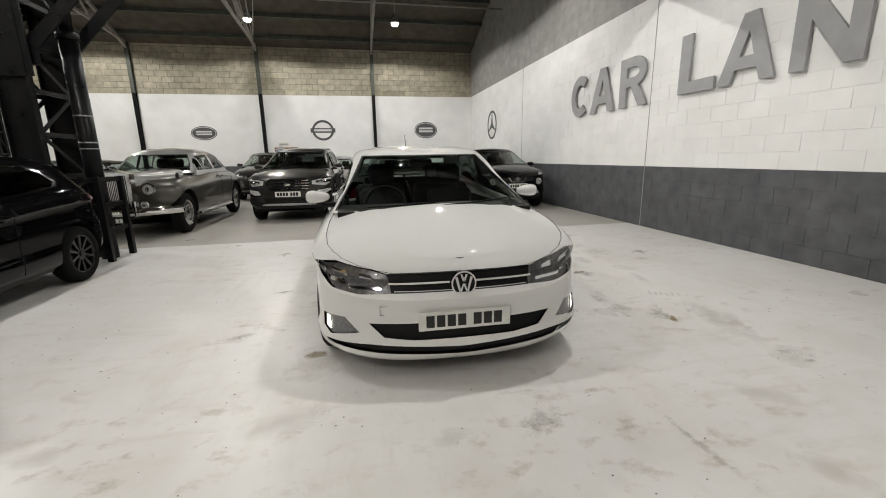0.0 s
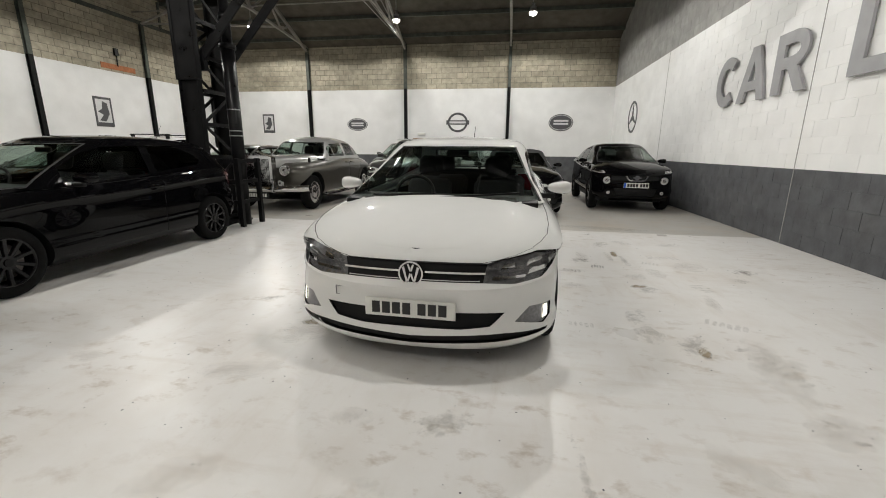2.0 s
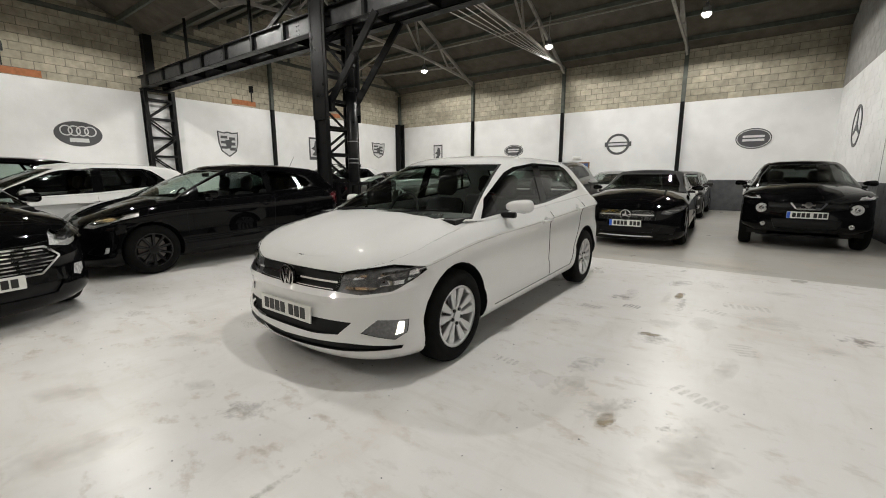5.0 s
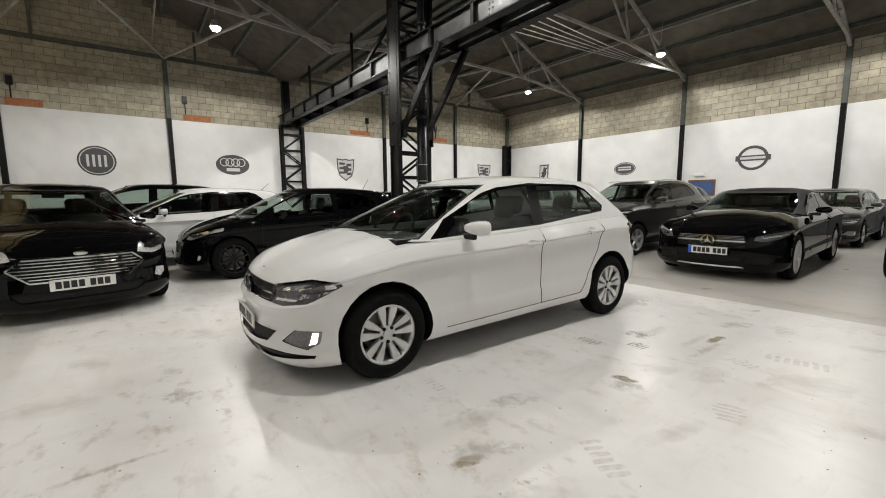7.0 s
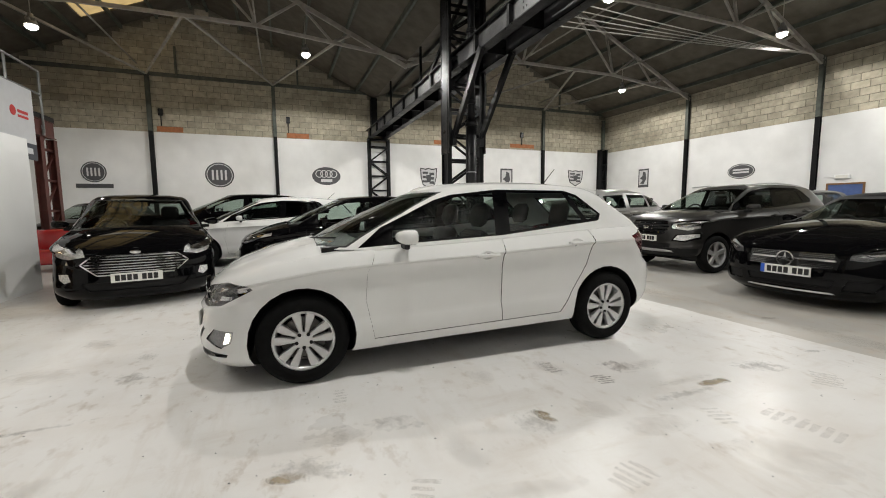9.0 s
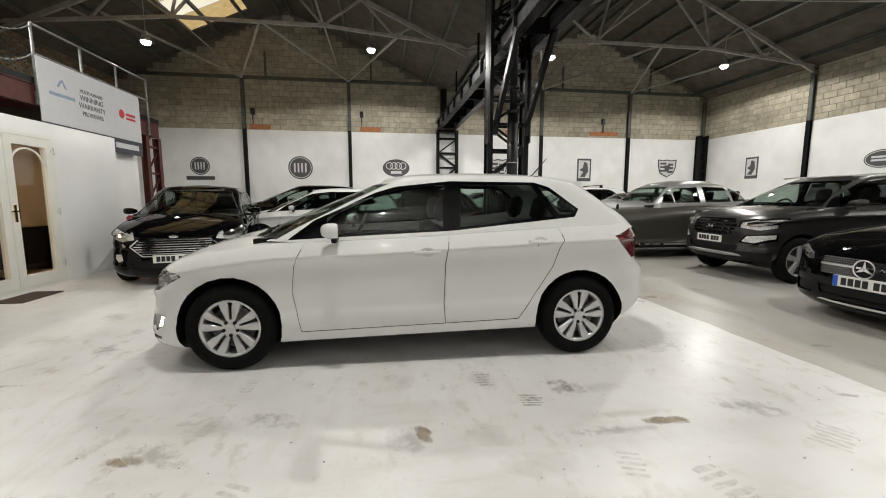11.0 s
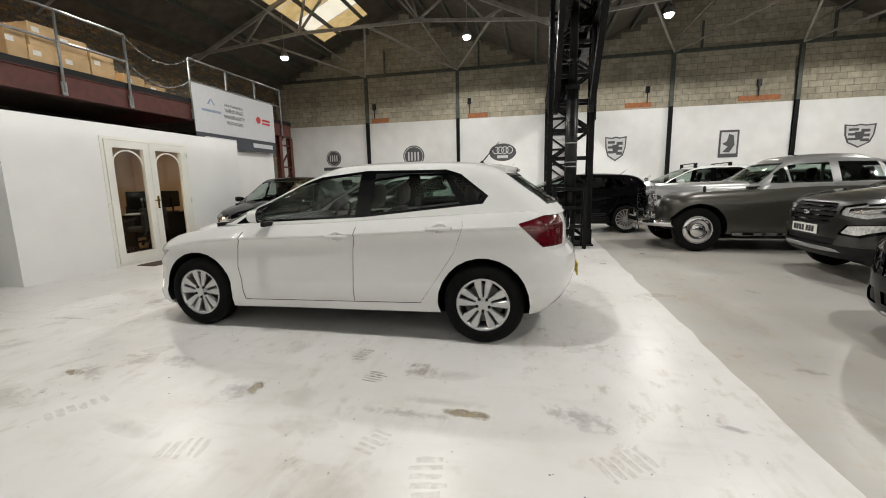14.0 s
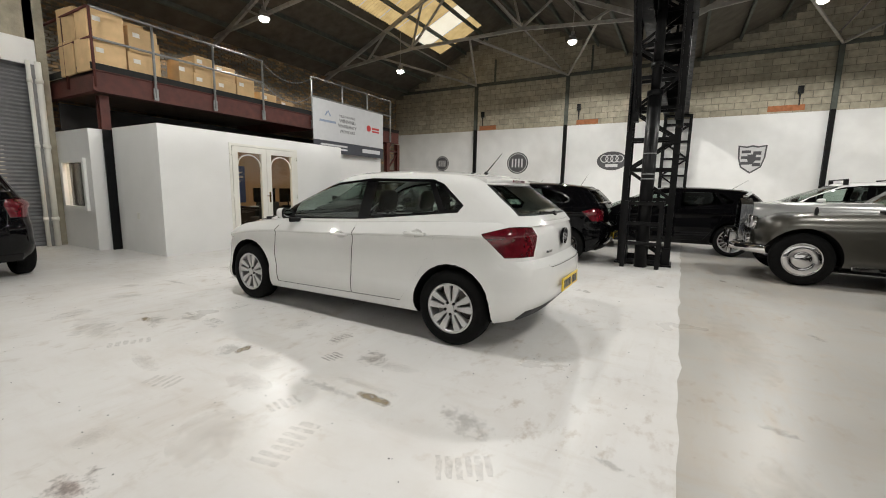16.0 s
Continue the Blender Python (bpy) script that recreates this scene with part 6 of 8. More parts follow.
    for sg in (1, -1):
        box(b, sg * x, sg * (x + 0.02), max(y0, -S["wb"] / 2 + S["arch"] + 0.02), S["wb"] / 2 - S["arch"] - 0.02, 0.22, zt)
    box(b, -x + 0.1, x - 0.1, S["yf"][2][1] + 0.45, S["yr"][2][1] - 0.45, 0.20, 0.22)
    zs = g("ze", y1)
    box(b, -x + 0.2, x - 0.2, y1 - 0.12, y1 - 0.10, 0.3, zs + 0.03)
    box(b, -x * 0.62, x * 0.62, y1 - 0.10, y1 + 0.02, zs - 0.03, zs)
    part("floor_pan", b, M_PLASTIC, t)
    if S["seats"]:
        yd = S["gyf"][0][1]
        b = bmesh.new()
        prism(b, [(yd + 0.12, zt - 0.25), (yd + 0.12, zt + 0.05), (yd + 0.45, zt + 0.07), (yd + 0.62, zt - 0.05), (yd + 0.55, zt - 0.3)], -x, x, "x")
        part("dashboard", smooth(b), M_PLASTIC, t)
        b = bmesh.new()
        cc = Matrix.Translation((-0.36, yd + 0.80, zt + 0.02)) @ Euler((radians(65), 0, 0)).to_matrix().to_4x4()
        rows = []
        for i in range(24):
            a = 2 * math.pi * i / 24
            rows.append([b.verts.new(cc @ Vector(((0.18 + 0.016 * math.cos(p)) * math.cos(a), (0.18 + 0.016 * math.cos(p)) * math.sin(a), 0.016 * math.sin(p)))) for p in [2 * math.pi * j / 6 for j in range(6)]])
        for i in range(24):
            a_, b_ = rows[i], rows[(i + 1) % 24]
            for j in range(6):
                b.faces.new((a_[j], a_[(j + 1) % 6], b_[(j + 1) % 6], b_[j]))
        bar(b, cc @ Vector((-0.17, 0, 0)), cc @ Vector((0.17, 0, 0)), 0.03, 0.02)
        part("steering_wheel", smooth(b, 60), M_PLASTIC, t)
        for sx, sy, wd in ((-0.36, yd + 1.25, 0.24), (0.36, yd + 1.25, 0.24), (-0.36, yd + 2.12, 0.3), (0.36, yd + 2.12, 0.3)):
            b = bmesh.new()
            box(b, sx - wd, sx + wd, sy - 0.35, sy + 0.12, 0.36, 0.52, bevel=0.05)
            mm = pose(sx, sy + 0.12, 0.5, -14)
            box(b, -wd, wd, -0.06, 0.07, 0, zt - 0.36, mm, bevel=0.05)
            box(b, -0.13, 0.13, -0.04, 0.06, zt - 0.33, zt - 0.11, mm, bevel=0.045)
            part("seat", smooth(b, 50), M_SEAT, t)
        b = bmesh.new()
        box(b, -0.11, 0.11, yd + 1.06, yd + 1.08, g("zr", 0) - 0.15, g("zr", 0) - 0.09, bevel=0.01)
        part("inner_mirror", b, M_PLASTIC, t)
    # door mirrors
    for sg in (1, -1) if S["mirror"] else ():
        b = bmesh.new()
        my, mzv = S["gyf"][0][1] + 0.67 + S["mirror"][0], g("ze", -0.6) + 0.092 + S["mirror"][1]
        mxv = S["track"] + 0.16
        my += 0.04
        bmesh.ops.create_uvsphere(b, u_segments=20, v_segments=14, radius=1.0)
        for v in b.verts:
            q = [math.copysign(abs(c) ** 0.72, c) for c in v.co]
            q[2] *= 0.80 + 0.2 * q[0]
            v.co = (sg * (mxv + 0.1 * q[0]), my + min(0.015 + 0.03 * q[0], 0.085 * q[1] + 0.012 * q[0]), mzv - 0.006 + 0.062 * q[2])
        bmesh.ops.recalc_face_normals(b, faces=b.faces)
        b.normal_update()
        for f in b.faces:
            c = f.calc_center_median()
            f.material_index = 1 if c.y > my + 0.011 + 0.3 * (abs(c.x) - mxv) or c.z < mzv - 0.052 else 0
        mir = part("door_mirror", smooth(b, 40), [paint, M_PLASTIC], t)
        b = bmesh.new()
        box(b, sg * (S["track"] + 0.0), sg * (mxv - 0.03), my - 0.02, my + 0.02, mzv - 0.10, mzv - 0.055, bevel=0.008)
        part("mirror_arm", b, M_PLASTIC, mir)
        b = bmesh.new()
        ball(b, (0, 0, 0), 0.038, 1.8, 0.05, 1.05, 16, 8, pose(sg * mxv, my + 0.016, mzv - 0.006, 0, 0, sg * 16.7))
        part("mirror_glass", b, M_CHROME, mir, "silvered mirror glass")
    # plates, wheels, aerial
    if plate:
        number_plate(t, pose(0, S.get("plate_y", S["yf"][2][1] - 0.012), S["plate_z"]), plate, S.get("plate_w", 0.52), eu=eu)
    if detail > 1:
        number_plate(t, pose(0, S.get("rplate_y", S["yr"][2][1] + 0.012), S["rplate_z"], 0, 0, 180), "y")
    for y in (-S["wb"] / 2, S["wb"] / 2):
        wheel(t, pose(S["track"], y, S["hubz"]), S["R"], S["rr"], rim, mrim)
        wheel(t, pose(-S["track"], y, S["hubz"], 0, 0, 180), S["R"], S["rr"], rim, mrim)
    return t


# the white hatchback that the camera circles
polo = car(dict(POLO, gyr=[(0, 1.92), (0.26, 1.845), (0.53, 1.715), (0.85, 1.54), (0.93, 1.49), (1.0, 1.41)]), pose(0.512, 4.18, 0, 0, 0, -0.84), "white five-door hatchback with silver alloy wheels", M_WPAINT, "twin", fog_lit=True, group="")
b = bmesh.new()
rod(b, (0, 1.175, 1.43), (0, 1.335, 1.612), 0.006, 8, r2=0.003)
rod(b, (0, 1.15, 1.395), (0, 1.19, 1.44), 0.02, 10)
part("aerial", b, M_PLASTIC, polo)
b = bmesh.new()
pr = None
for k in range(25):
    q = k / 12 - 1
    dy, dz = 0.075 * abs(q) ** 2.4, 0.012 * q * q
    cur = [b.verts.new((0.53 * q, y - dy, z - dz)) for y, z in ((1.26, 1.405), (1.36, 1.401), (1.45, 1.390), (1.51, 1.375), (1.517, 1.354), (1.50, 1.335), (1.36, 1.325))]
    if pr:
        for i in range(7):
            b.faces.new((pr[i], pr[(i + 1) % 7], cur[(i + 1) % 7], cur[i]))
    else:
        b.faces.new(cur)
    pr = cur
b.faces.new(pr)
bmesh.ops.recalc_face_normals(b, faces=b.faces)
part("spoiler", smooth(b), M_WPAINT, polo)
b = bmesh.new()
box(b, -0.14, 0.14, 1.505, 1.522, 1.344, 1.364)
part("brake_lamp", b, M_TAIL, polo)
for y, z, s in ((-1.982, 0.606, -1), (1.958, 0.885, 1)):
    b = bmesh.new()
    rod(b, (0, y - 0.012, z), (0, y + 0.012, z), 0.072, 28)
    bd = part("badge", b, M_GLOSSBLK, polo, "round dark badge")
    b = bmesh.new()
    n = 28
    for i in range(n):
        a0, a1 = 2 * math.pi * i / n, 2 * math.pi * (i + 1) / n
        ya, yb = (y - 0.016, y - 0.012) if s < 0 else (y + 0.012, y + 0.016)
        prism(b, [(0.074 * math.cos(a0), z + 0.074 * math.sin(a0)), (0.074 * math.cos(a1), z + 0.074 * math.sin(a1)), (0.065 * math.cos(a1), z + 0.065 * math.sin(a1)), (0.065 * math.cos(a0), z + 0.065 * math.sin(a0))], ya, yb, "y")
    for pts in ([(-0.052, 0.036), (-0.038, 0.042), (-0.016, -0.052), (-0.026, -0.056)], [(0.052, 0.036), (0.038, 0.042), (0.016, -0.052), (0.026, -0.056)],
                [(-0.022, 0.055), (-0.010, 0.055), (0.006, 0.012), (-0.006, 0.012)], [(0.022, 0.055), (0.010, 0.055), (-0.006, 0.012), (0.006, 0.012)], [(-0.006, 0.002), (0.006, 0.002), (0.026, -0.056), (0.016, -0.056)], [(0.006, 0.002), (-0.006, 0.002), (-0.026, -0.056), (-0.016, -0.056)]):
        prism(b, [(u, z + v) for u, v in pts], ya, yb, "y")
    part("badge_ring", b, M_CHROME, bd, "chrome ring and strokes")


xt, zt = -0.46, 0.462
b = bmesh.new()
for x0, x1, z0, z1 in ((-0.027, 0.027, 0.024, 0.027), (-0.027, 0.027, -0.027, -0.024), (-0.027, -0.024, -0.024, 0.024), (0.024, 0.027, -0.024, 0.024)):
    box(b, xt + x0, xt + x1, front_y(POLO, xt, zt) - 0.004, front_y(POLO, xt, zt) + 0.02, zt + z0, zt + z1)
part("tow_cover", b, M_LAMPBODY, polo, "faint square cover in the bumper")
part("name_bar", box(bmesh.new(), 0.36, 0.46, 1.945, 1.962, 0.785, 0.803), M_CHROME, polo, "small chrome bar of lettering")
b = bmesh.new()
bar(b, (0.02, 1.862, 1.085), (0.36, 1.845, 1.10), 0.016, 0.014)
rod(b, (0.02, 1.84, 1.07), (0.02, 1.88, 1.085), 0.022, 12)
part("rear_wiper", b, M_PLASTIC, polo)


def screen_y(S, x, z):
    """Where the windscreen of a car stands at a width and a height."""
    v, y = 0.3, 0.0
    for _ in range(12):
        w = lerp(S["gw"], v)
        s = min(0.999, abs(x) / w)
        y = lerp(S["gyf"], v) + S["glf"] * (1 - (1 - s ** S["gnf"]) ** (1 / S["gnf"]))
        z0 = lerp(S["ze"], y) - S["sink"] + lerp(S["crown"], y) * 0.7 * max(0.0, min(1.0, (S["gyf"][0][1] + 0.75 - y) / 0.7))
        v = max(0.0, min(1.0, (z - z0) / (lerp(S["zr"], y) - z0)))
    return y


for xa, za, xb, zb in ((0.02, 0.955, 0.60, 0.985), (-0.52, 0.955, -0.02, 0.975)):
    b = bmesh.new()
    pts = [(xa + (xb - xa) * i / 8, za + (zb - za) * i / 8) for i in range(9)]
    pts = [Vector((x, screen_y(POLO, x, z) - 0.012, z + 0.012)) for x, z in pts]
    for p, q in zip(pts, pts[1:]):
        bar(b, p, q, 0.014, 0.012)
    part("wiper", b, M_PLASTIC, polo)

# ---- the other parked cars ----
def heading(x, y, a):
    """Pose of a car whose wheelbase middle is at x, y and whose nose is turned a degrees from -y."""
    return pose(x, y, 0, 0, 0, a)


def round_lamp(parent, x, y, z, r, rim=M_CHROME, name="lamp"):
    b = bmesh.new()
    rod(b, (x, y - 0.02, z), (x, y + 0.05, z), r, 24)
    o = part(name, b, rim, parent)
    b = bmesh.new()
    rod(b, (x, y - 0.021, z), (x, y - 0.018, z), r * 0.84, 20)
    part("bowl", b, M_REFL, o)
    b = bmesh.new()
    ball(b, (x, y - 0.03, z), r * 0.4, 1, 0.5, 1, 12, 8)
    part("bulb", b, M_CHROME, o)
    b = bmesh.new()
    ball(b, (x, y - 0.022, z), r * 0.9, 1, 0.35, 1)
    part("lens", b, M_LIGHTCLR, o).visible_shadow = False


HEX = lambda w, z0, z1: [(-w * 0.72, z0), (w * 0.72, z0), (w, (z0 + z1) / 2 + 0.02), (w * 0.8, z1), (-w * 0.8, z1), (-w, (z0 + z1) / 2 + 0.02)]

# black three-door hatchback
H208 = scaled(POLO, 0.985, 0.995, 0.985, doors=[[(-0.85, 1.2), (-0.85, 0.46), (-0.82, 0.268), (0.42, 0.288), (0.45, 0.6), (0.47, 1.2)]],
              win=[[(-0.64, 0.955), (-0.62, 1.125), (-0.38, 1.225), (-0.10, 1.30), (0.36, 1.325), (0.38, 0.995)], [(0.48, 1.325), (0.88, 1.32), (1.16, 1.22), (1.26, 1.13), (1.18, 1.08), (0.48, 1.01)]],
              priv=(1,), handles=[(0.30, 0.83)], R=0.315, rr=0.215, arch=0.355, hubz=0.315, housing=M_REFL, head_y=0.78, head_side=None,
              head=[(0.46, 0.63), (0.50, 0.70), (0.64, 0.77), (0.76, 0.83), (0.90, 0.84), (0.90, 0.76), (0.78, 0.67), (0.62, 0.62)],
              grille=HEX(0.40, 0.42, 0.60), strips=[(0.36, 0.58, 0.592)], intake=[[(-0.55, 0.33), (0.55, 0.33), (0.48, 0.25), (-0.48, 0.25)]], fog_mat=M_GLOSSBLK)
c = car(H208, heading(-4.08, 4.0, 0), "black three-door hatchback with black alloy wheels", M_KPAINT, "ten", M_ALLOYDARK)
b = bmesh.new()
rod(b, (0, 1.30, 1.37), (0, 1.45, 1.62), 0.005, 6, r2=0.002)
part("aerial", b, M_PLASTIC, c)

# black hatchback with the wide chrome grille
FIESTA = scaled(POLO, 0.98, 1.015, 0.985, grille=HEX(0.53, 0.44, 0.645), strips=[(0.40, 0.455, 0.466), (0.46, 0.487, 0.498), (0.50, 0.519, 0.530), (0.52, 0.551, 0.562), (0.49, 0.583, 0.594), (0.45, 0.615, 0.626)],
                intake=[[(-0.55, 0.345), (0.55, 0.345), (0.48, 0.24), (-0.48, 0.24)]], plate_z=0.395, housing=M_REFL, R=0.315, hubz=0.315,
                head=[(0.50, 0.655), (0.53, 0.75), (0.64, 0.83), (0.76, 0.86), (0.93, 0.865), (0.93, 0.75), (0.82, 0.66), (0.66, 0.625)], head_y=0.60, head_side=None,
                fog=[(0.62, 0.33), (0.74, 0.33), (0.80, 0.40), (0.80, 0.48), (0.66, 0.46)], fog_lens=[(0.655, 0.37), (0.72, 0.345), (0.775, 0.39), (0.775, 0.45), (0.68, 0.455)], fog_mat=M_GLOSSBLK)
c = car(FIESTA, heading(-3.77, 0.67, 101.5), "black hatchback with a wide chrome barred grille", M_KPAINT, "five")
b = bmesh.new()
n = 28
pts = HEX(0.545, 0.428, 0.657)
for i in range(len(pts)):
    p, q = pts[i], pts[(i + 1) % len(pts)]
    for k in range(6):
        u, v = k / 6, (k + 1) / 6
        f = lambda w: (p[0] + (q[0] - p[0]) * w, p[1] + (q[1] - p[1]) * w)
        a_, b_ = f(u), f(v)
        yy = lambda x: front_y(FIESTA, x, 0.54) - 0.004
        bar(b, (a_[0], yy(a_[0]), a_[1]), (b_[0], yy(b_[0]), b_[1]), 0.016)
part("grille_surround", b, M_CHROME, c, "chrome grille surround")
b = bmesh.new()
ball(b, (0, -1.99, 0.70), 0.05, 1.2, 0.3, 0.5)
part("badge", b, M_CHROME, c)

# white hatchback, black hatchbacks and a dark car along the long wall
WHITE_H = scaled(POLO, 0.98, 1.015, 0.985, priv=(1, 2))
c = car(WHITE_H, heading(-6.15, 2.5, 0), "white hatchback with dark rear glass parked between black cars", M_WPAINT, "five", detail=1, mglass=M_GLASS)
b = bmesh.new()
rod(b, (0, 1.30, 1.40), (0, 1.5, 1.58), 0.006, 6, r2=0.003)
part("aerial", b, M_PLASTIC, c)
LEON = scaled(POLO, 1.03, 0.985, 1.02, R=0.325, rr=0.235, hubz=0.325, arch=0.372, priv=(1, 2))
c = car(LEON, heading(-6.85, 6.65, 0), "black hatchback with multi-spoke silver wheels by the column", M_KPAINT, "multi", detail=1)
b = bmesh.new()
rod(b, (0, 1.30, 1.37), (0, 1.62, 1.60), 0.005, 6, r2=0.002)
part("aerial", b, M_PLASTIC, c)
SUV = scaled(POLO, 0.99, 1.0, 1.0, 0.17, R=0.335, rr=0.225, hubz=0.335, arch=0.385)
car(SUV, heading(-8.6, 1.6, 0), "black SUV parked behind a white hatchback", M_KPAINT, "five", detail=1)
c = car(dict(SUV, priv=(1, 2)), heading(-8.9, 10.3, 0), "white estate car with black roof bars", M_WPAINT, "five", detail=1)
for y in (-0.1, 0.75):
    b = bmesh.new()
    bar(b, (-0.62, y, 1.66), (0.62, y, 1.66), 0.05, 0.025)
    for x in (-0.55, 0.55):
        box(b, x - 0.03, x + 0.03, y - 0.04, y + 0.04, 1.54, 1.66)
    part("roof_bar", b, M_PLASTIC, c)
car(scaled(POLO, 1.05, 0.98, 1.0), heading(-6.6, 10.9, 0), "dark grey saloon beside the vintage car", M_GPAINT, "five", detail=1)
car(SUV, heading(-3.3, 16.6, 0), "dark grey SUV parked against the far wall", M_GPAINT, "five", detail=1)
car(scaled(POLO, 1.0, 0.99, 1.0), heading(-0.95, 16.55, 0), "silver hatchback parked against the far wall", M_SPAINT, "five", detail=1)
car(scaled(POLO, 1.02, 0.98, 1.0), heading(1.05, 16.5, 0), "dark grey saloon parked against the far wall", M_GPAINT, "five", detail=1)
car(scaled(dict(H208, head_side=POLO["head_side"]), 0.87, 1.06, 0.95), heading(3.0, -1.98, 0), "black small car by the roller shutter", M_KPAINT, "five", M_ALLOYDARK, detail=2)
car(H208, heading(-10.7, -2.2, 80), "black car parked below the mezzanine", M_KPAINT, "five", detail=1)

# dark grey compact SUV
ECO = dict(SUV, grille=HEX(0.47, 0.68, 0.93), strips=[(0.41, 0.715, 0.732), (0.45, 0.770, 0.787), (0.46, 0.825, 0.842), (0.42, 0.88, 0.897)], plate_z=0.61, plate_y=-2.035,
           ze=[(-2.1, 0.905), (-1.93, 0.945), (-1.7, 0.995), (-1.4, 1.04), (-1.0, 1.075), (-0.5, 1.085), (0.0, 1.10), (0.8, 1.14), (1.3, 1.17), (2.0, 1.19)],
           crown=[(-1.9, 0.0), (-1.8, 0.02), (-1.6, 0.045), (-1.4, 0.055), (-1.0, 0.07), (-0.6, 0.08), (0.5, 0.05), (1.4, 0.015), (1.95, 0.0)],
           yf=[(0, -1.95), (0.1, -2.0), (0.3, -2.02), (0.6, -2.02), (0.8, -2.005), (0.93, -1.96), (1.0, -1.89)], lf=0.46, nf=2.7,
           housing=M_REFL, head_y=0.62, head_side=None,
           head=[(0.50, 0.805), (0.49, 0.90), (0.66, 0.94), (0.95, 0.96), (0.95, 0.84), (0.76, 0.772)], intake=[[(-0.52, 0.53), (0.52, 0.53), (0.48, 0.44), (-0.48, 0.44)]],
           fog=[(0.52, 0.58), (0.60, 0.69), (0.90, 0.73), (0.90, 0.64), (0.74, 0.56)], fog_lens=[(0.56, 0.60), (0.62, 0.68), (0.86, 0.71), (0.86, 0.655), (0.72, 0.585)], fog_mat=M_GLOSSBLK,
           clad=[[(-2.3, 0.20), (-2.3, 0.44), (-1.72, 0.46), (-1.70, 0.20)], [(-0.9, 0.2), (-0.86, 0.40), (0.86, 0.42), (0.9, 0.2)]], priv=(1, 2))
c = car(ECO, heading(-1.48, 11.22, -3), "dark grey compact SUV with a barred chrome grille", M_GPAINT, "five")
b = bmesh.new()
pr = None
for k in range(21):
    q = -1 + k / 10
    x, y = 0.60 * q, -2.032 + 0.10 * abs(q) ** 2.6
    cur = [b.verts.new((x, y + d, z)) for d, z in ((0.02, 0.365), (-0.004, 0.375), (-0.008, 0.40), (0.0, 0.415), (0.03, 0.418))]
    if pr:
        for i in range(4):
            b.faces.new((pr[i], pr[i + 1], cur[i + 1], cur[i]))
    pr = cur
bmesh.ops.recalc_face_normals(b, faces=b.faces)
part("skid_plate", smooth(b, 60), M_LAMPBODY, c, "dull silver lower bumper strip")
for sg in (-1, 1):
    b = bmesh.new()
    for k in range(12):
        f = lambda q: (sg * 0.57, -0.25 + 1.5 * q, 1.575 + 0.045 * math.sin(math.pi * q) - 0.02 * q)
        bar(b, f(k / 12), f((k + 1.05) / 12), 0.03, 0.025)
    part("roof_rail", b, M_ALLOY, c)
b = bmesh.new()
ball(b, (0, -2.03, 0.81), 0.05, 1.3, 0.3, 0.6)
part("badge", b, M_CHROME, c)

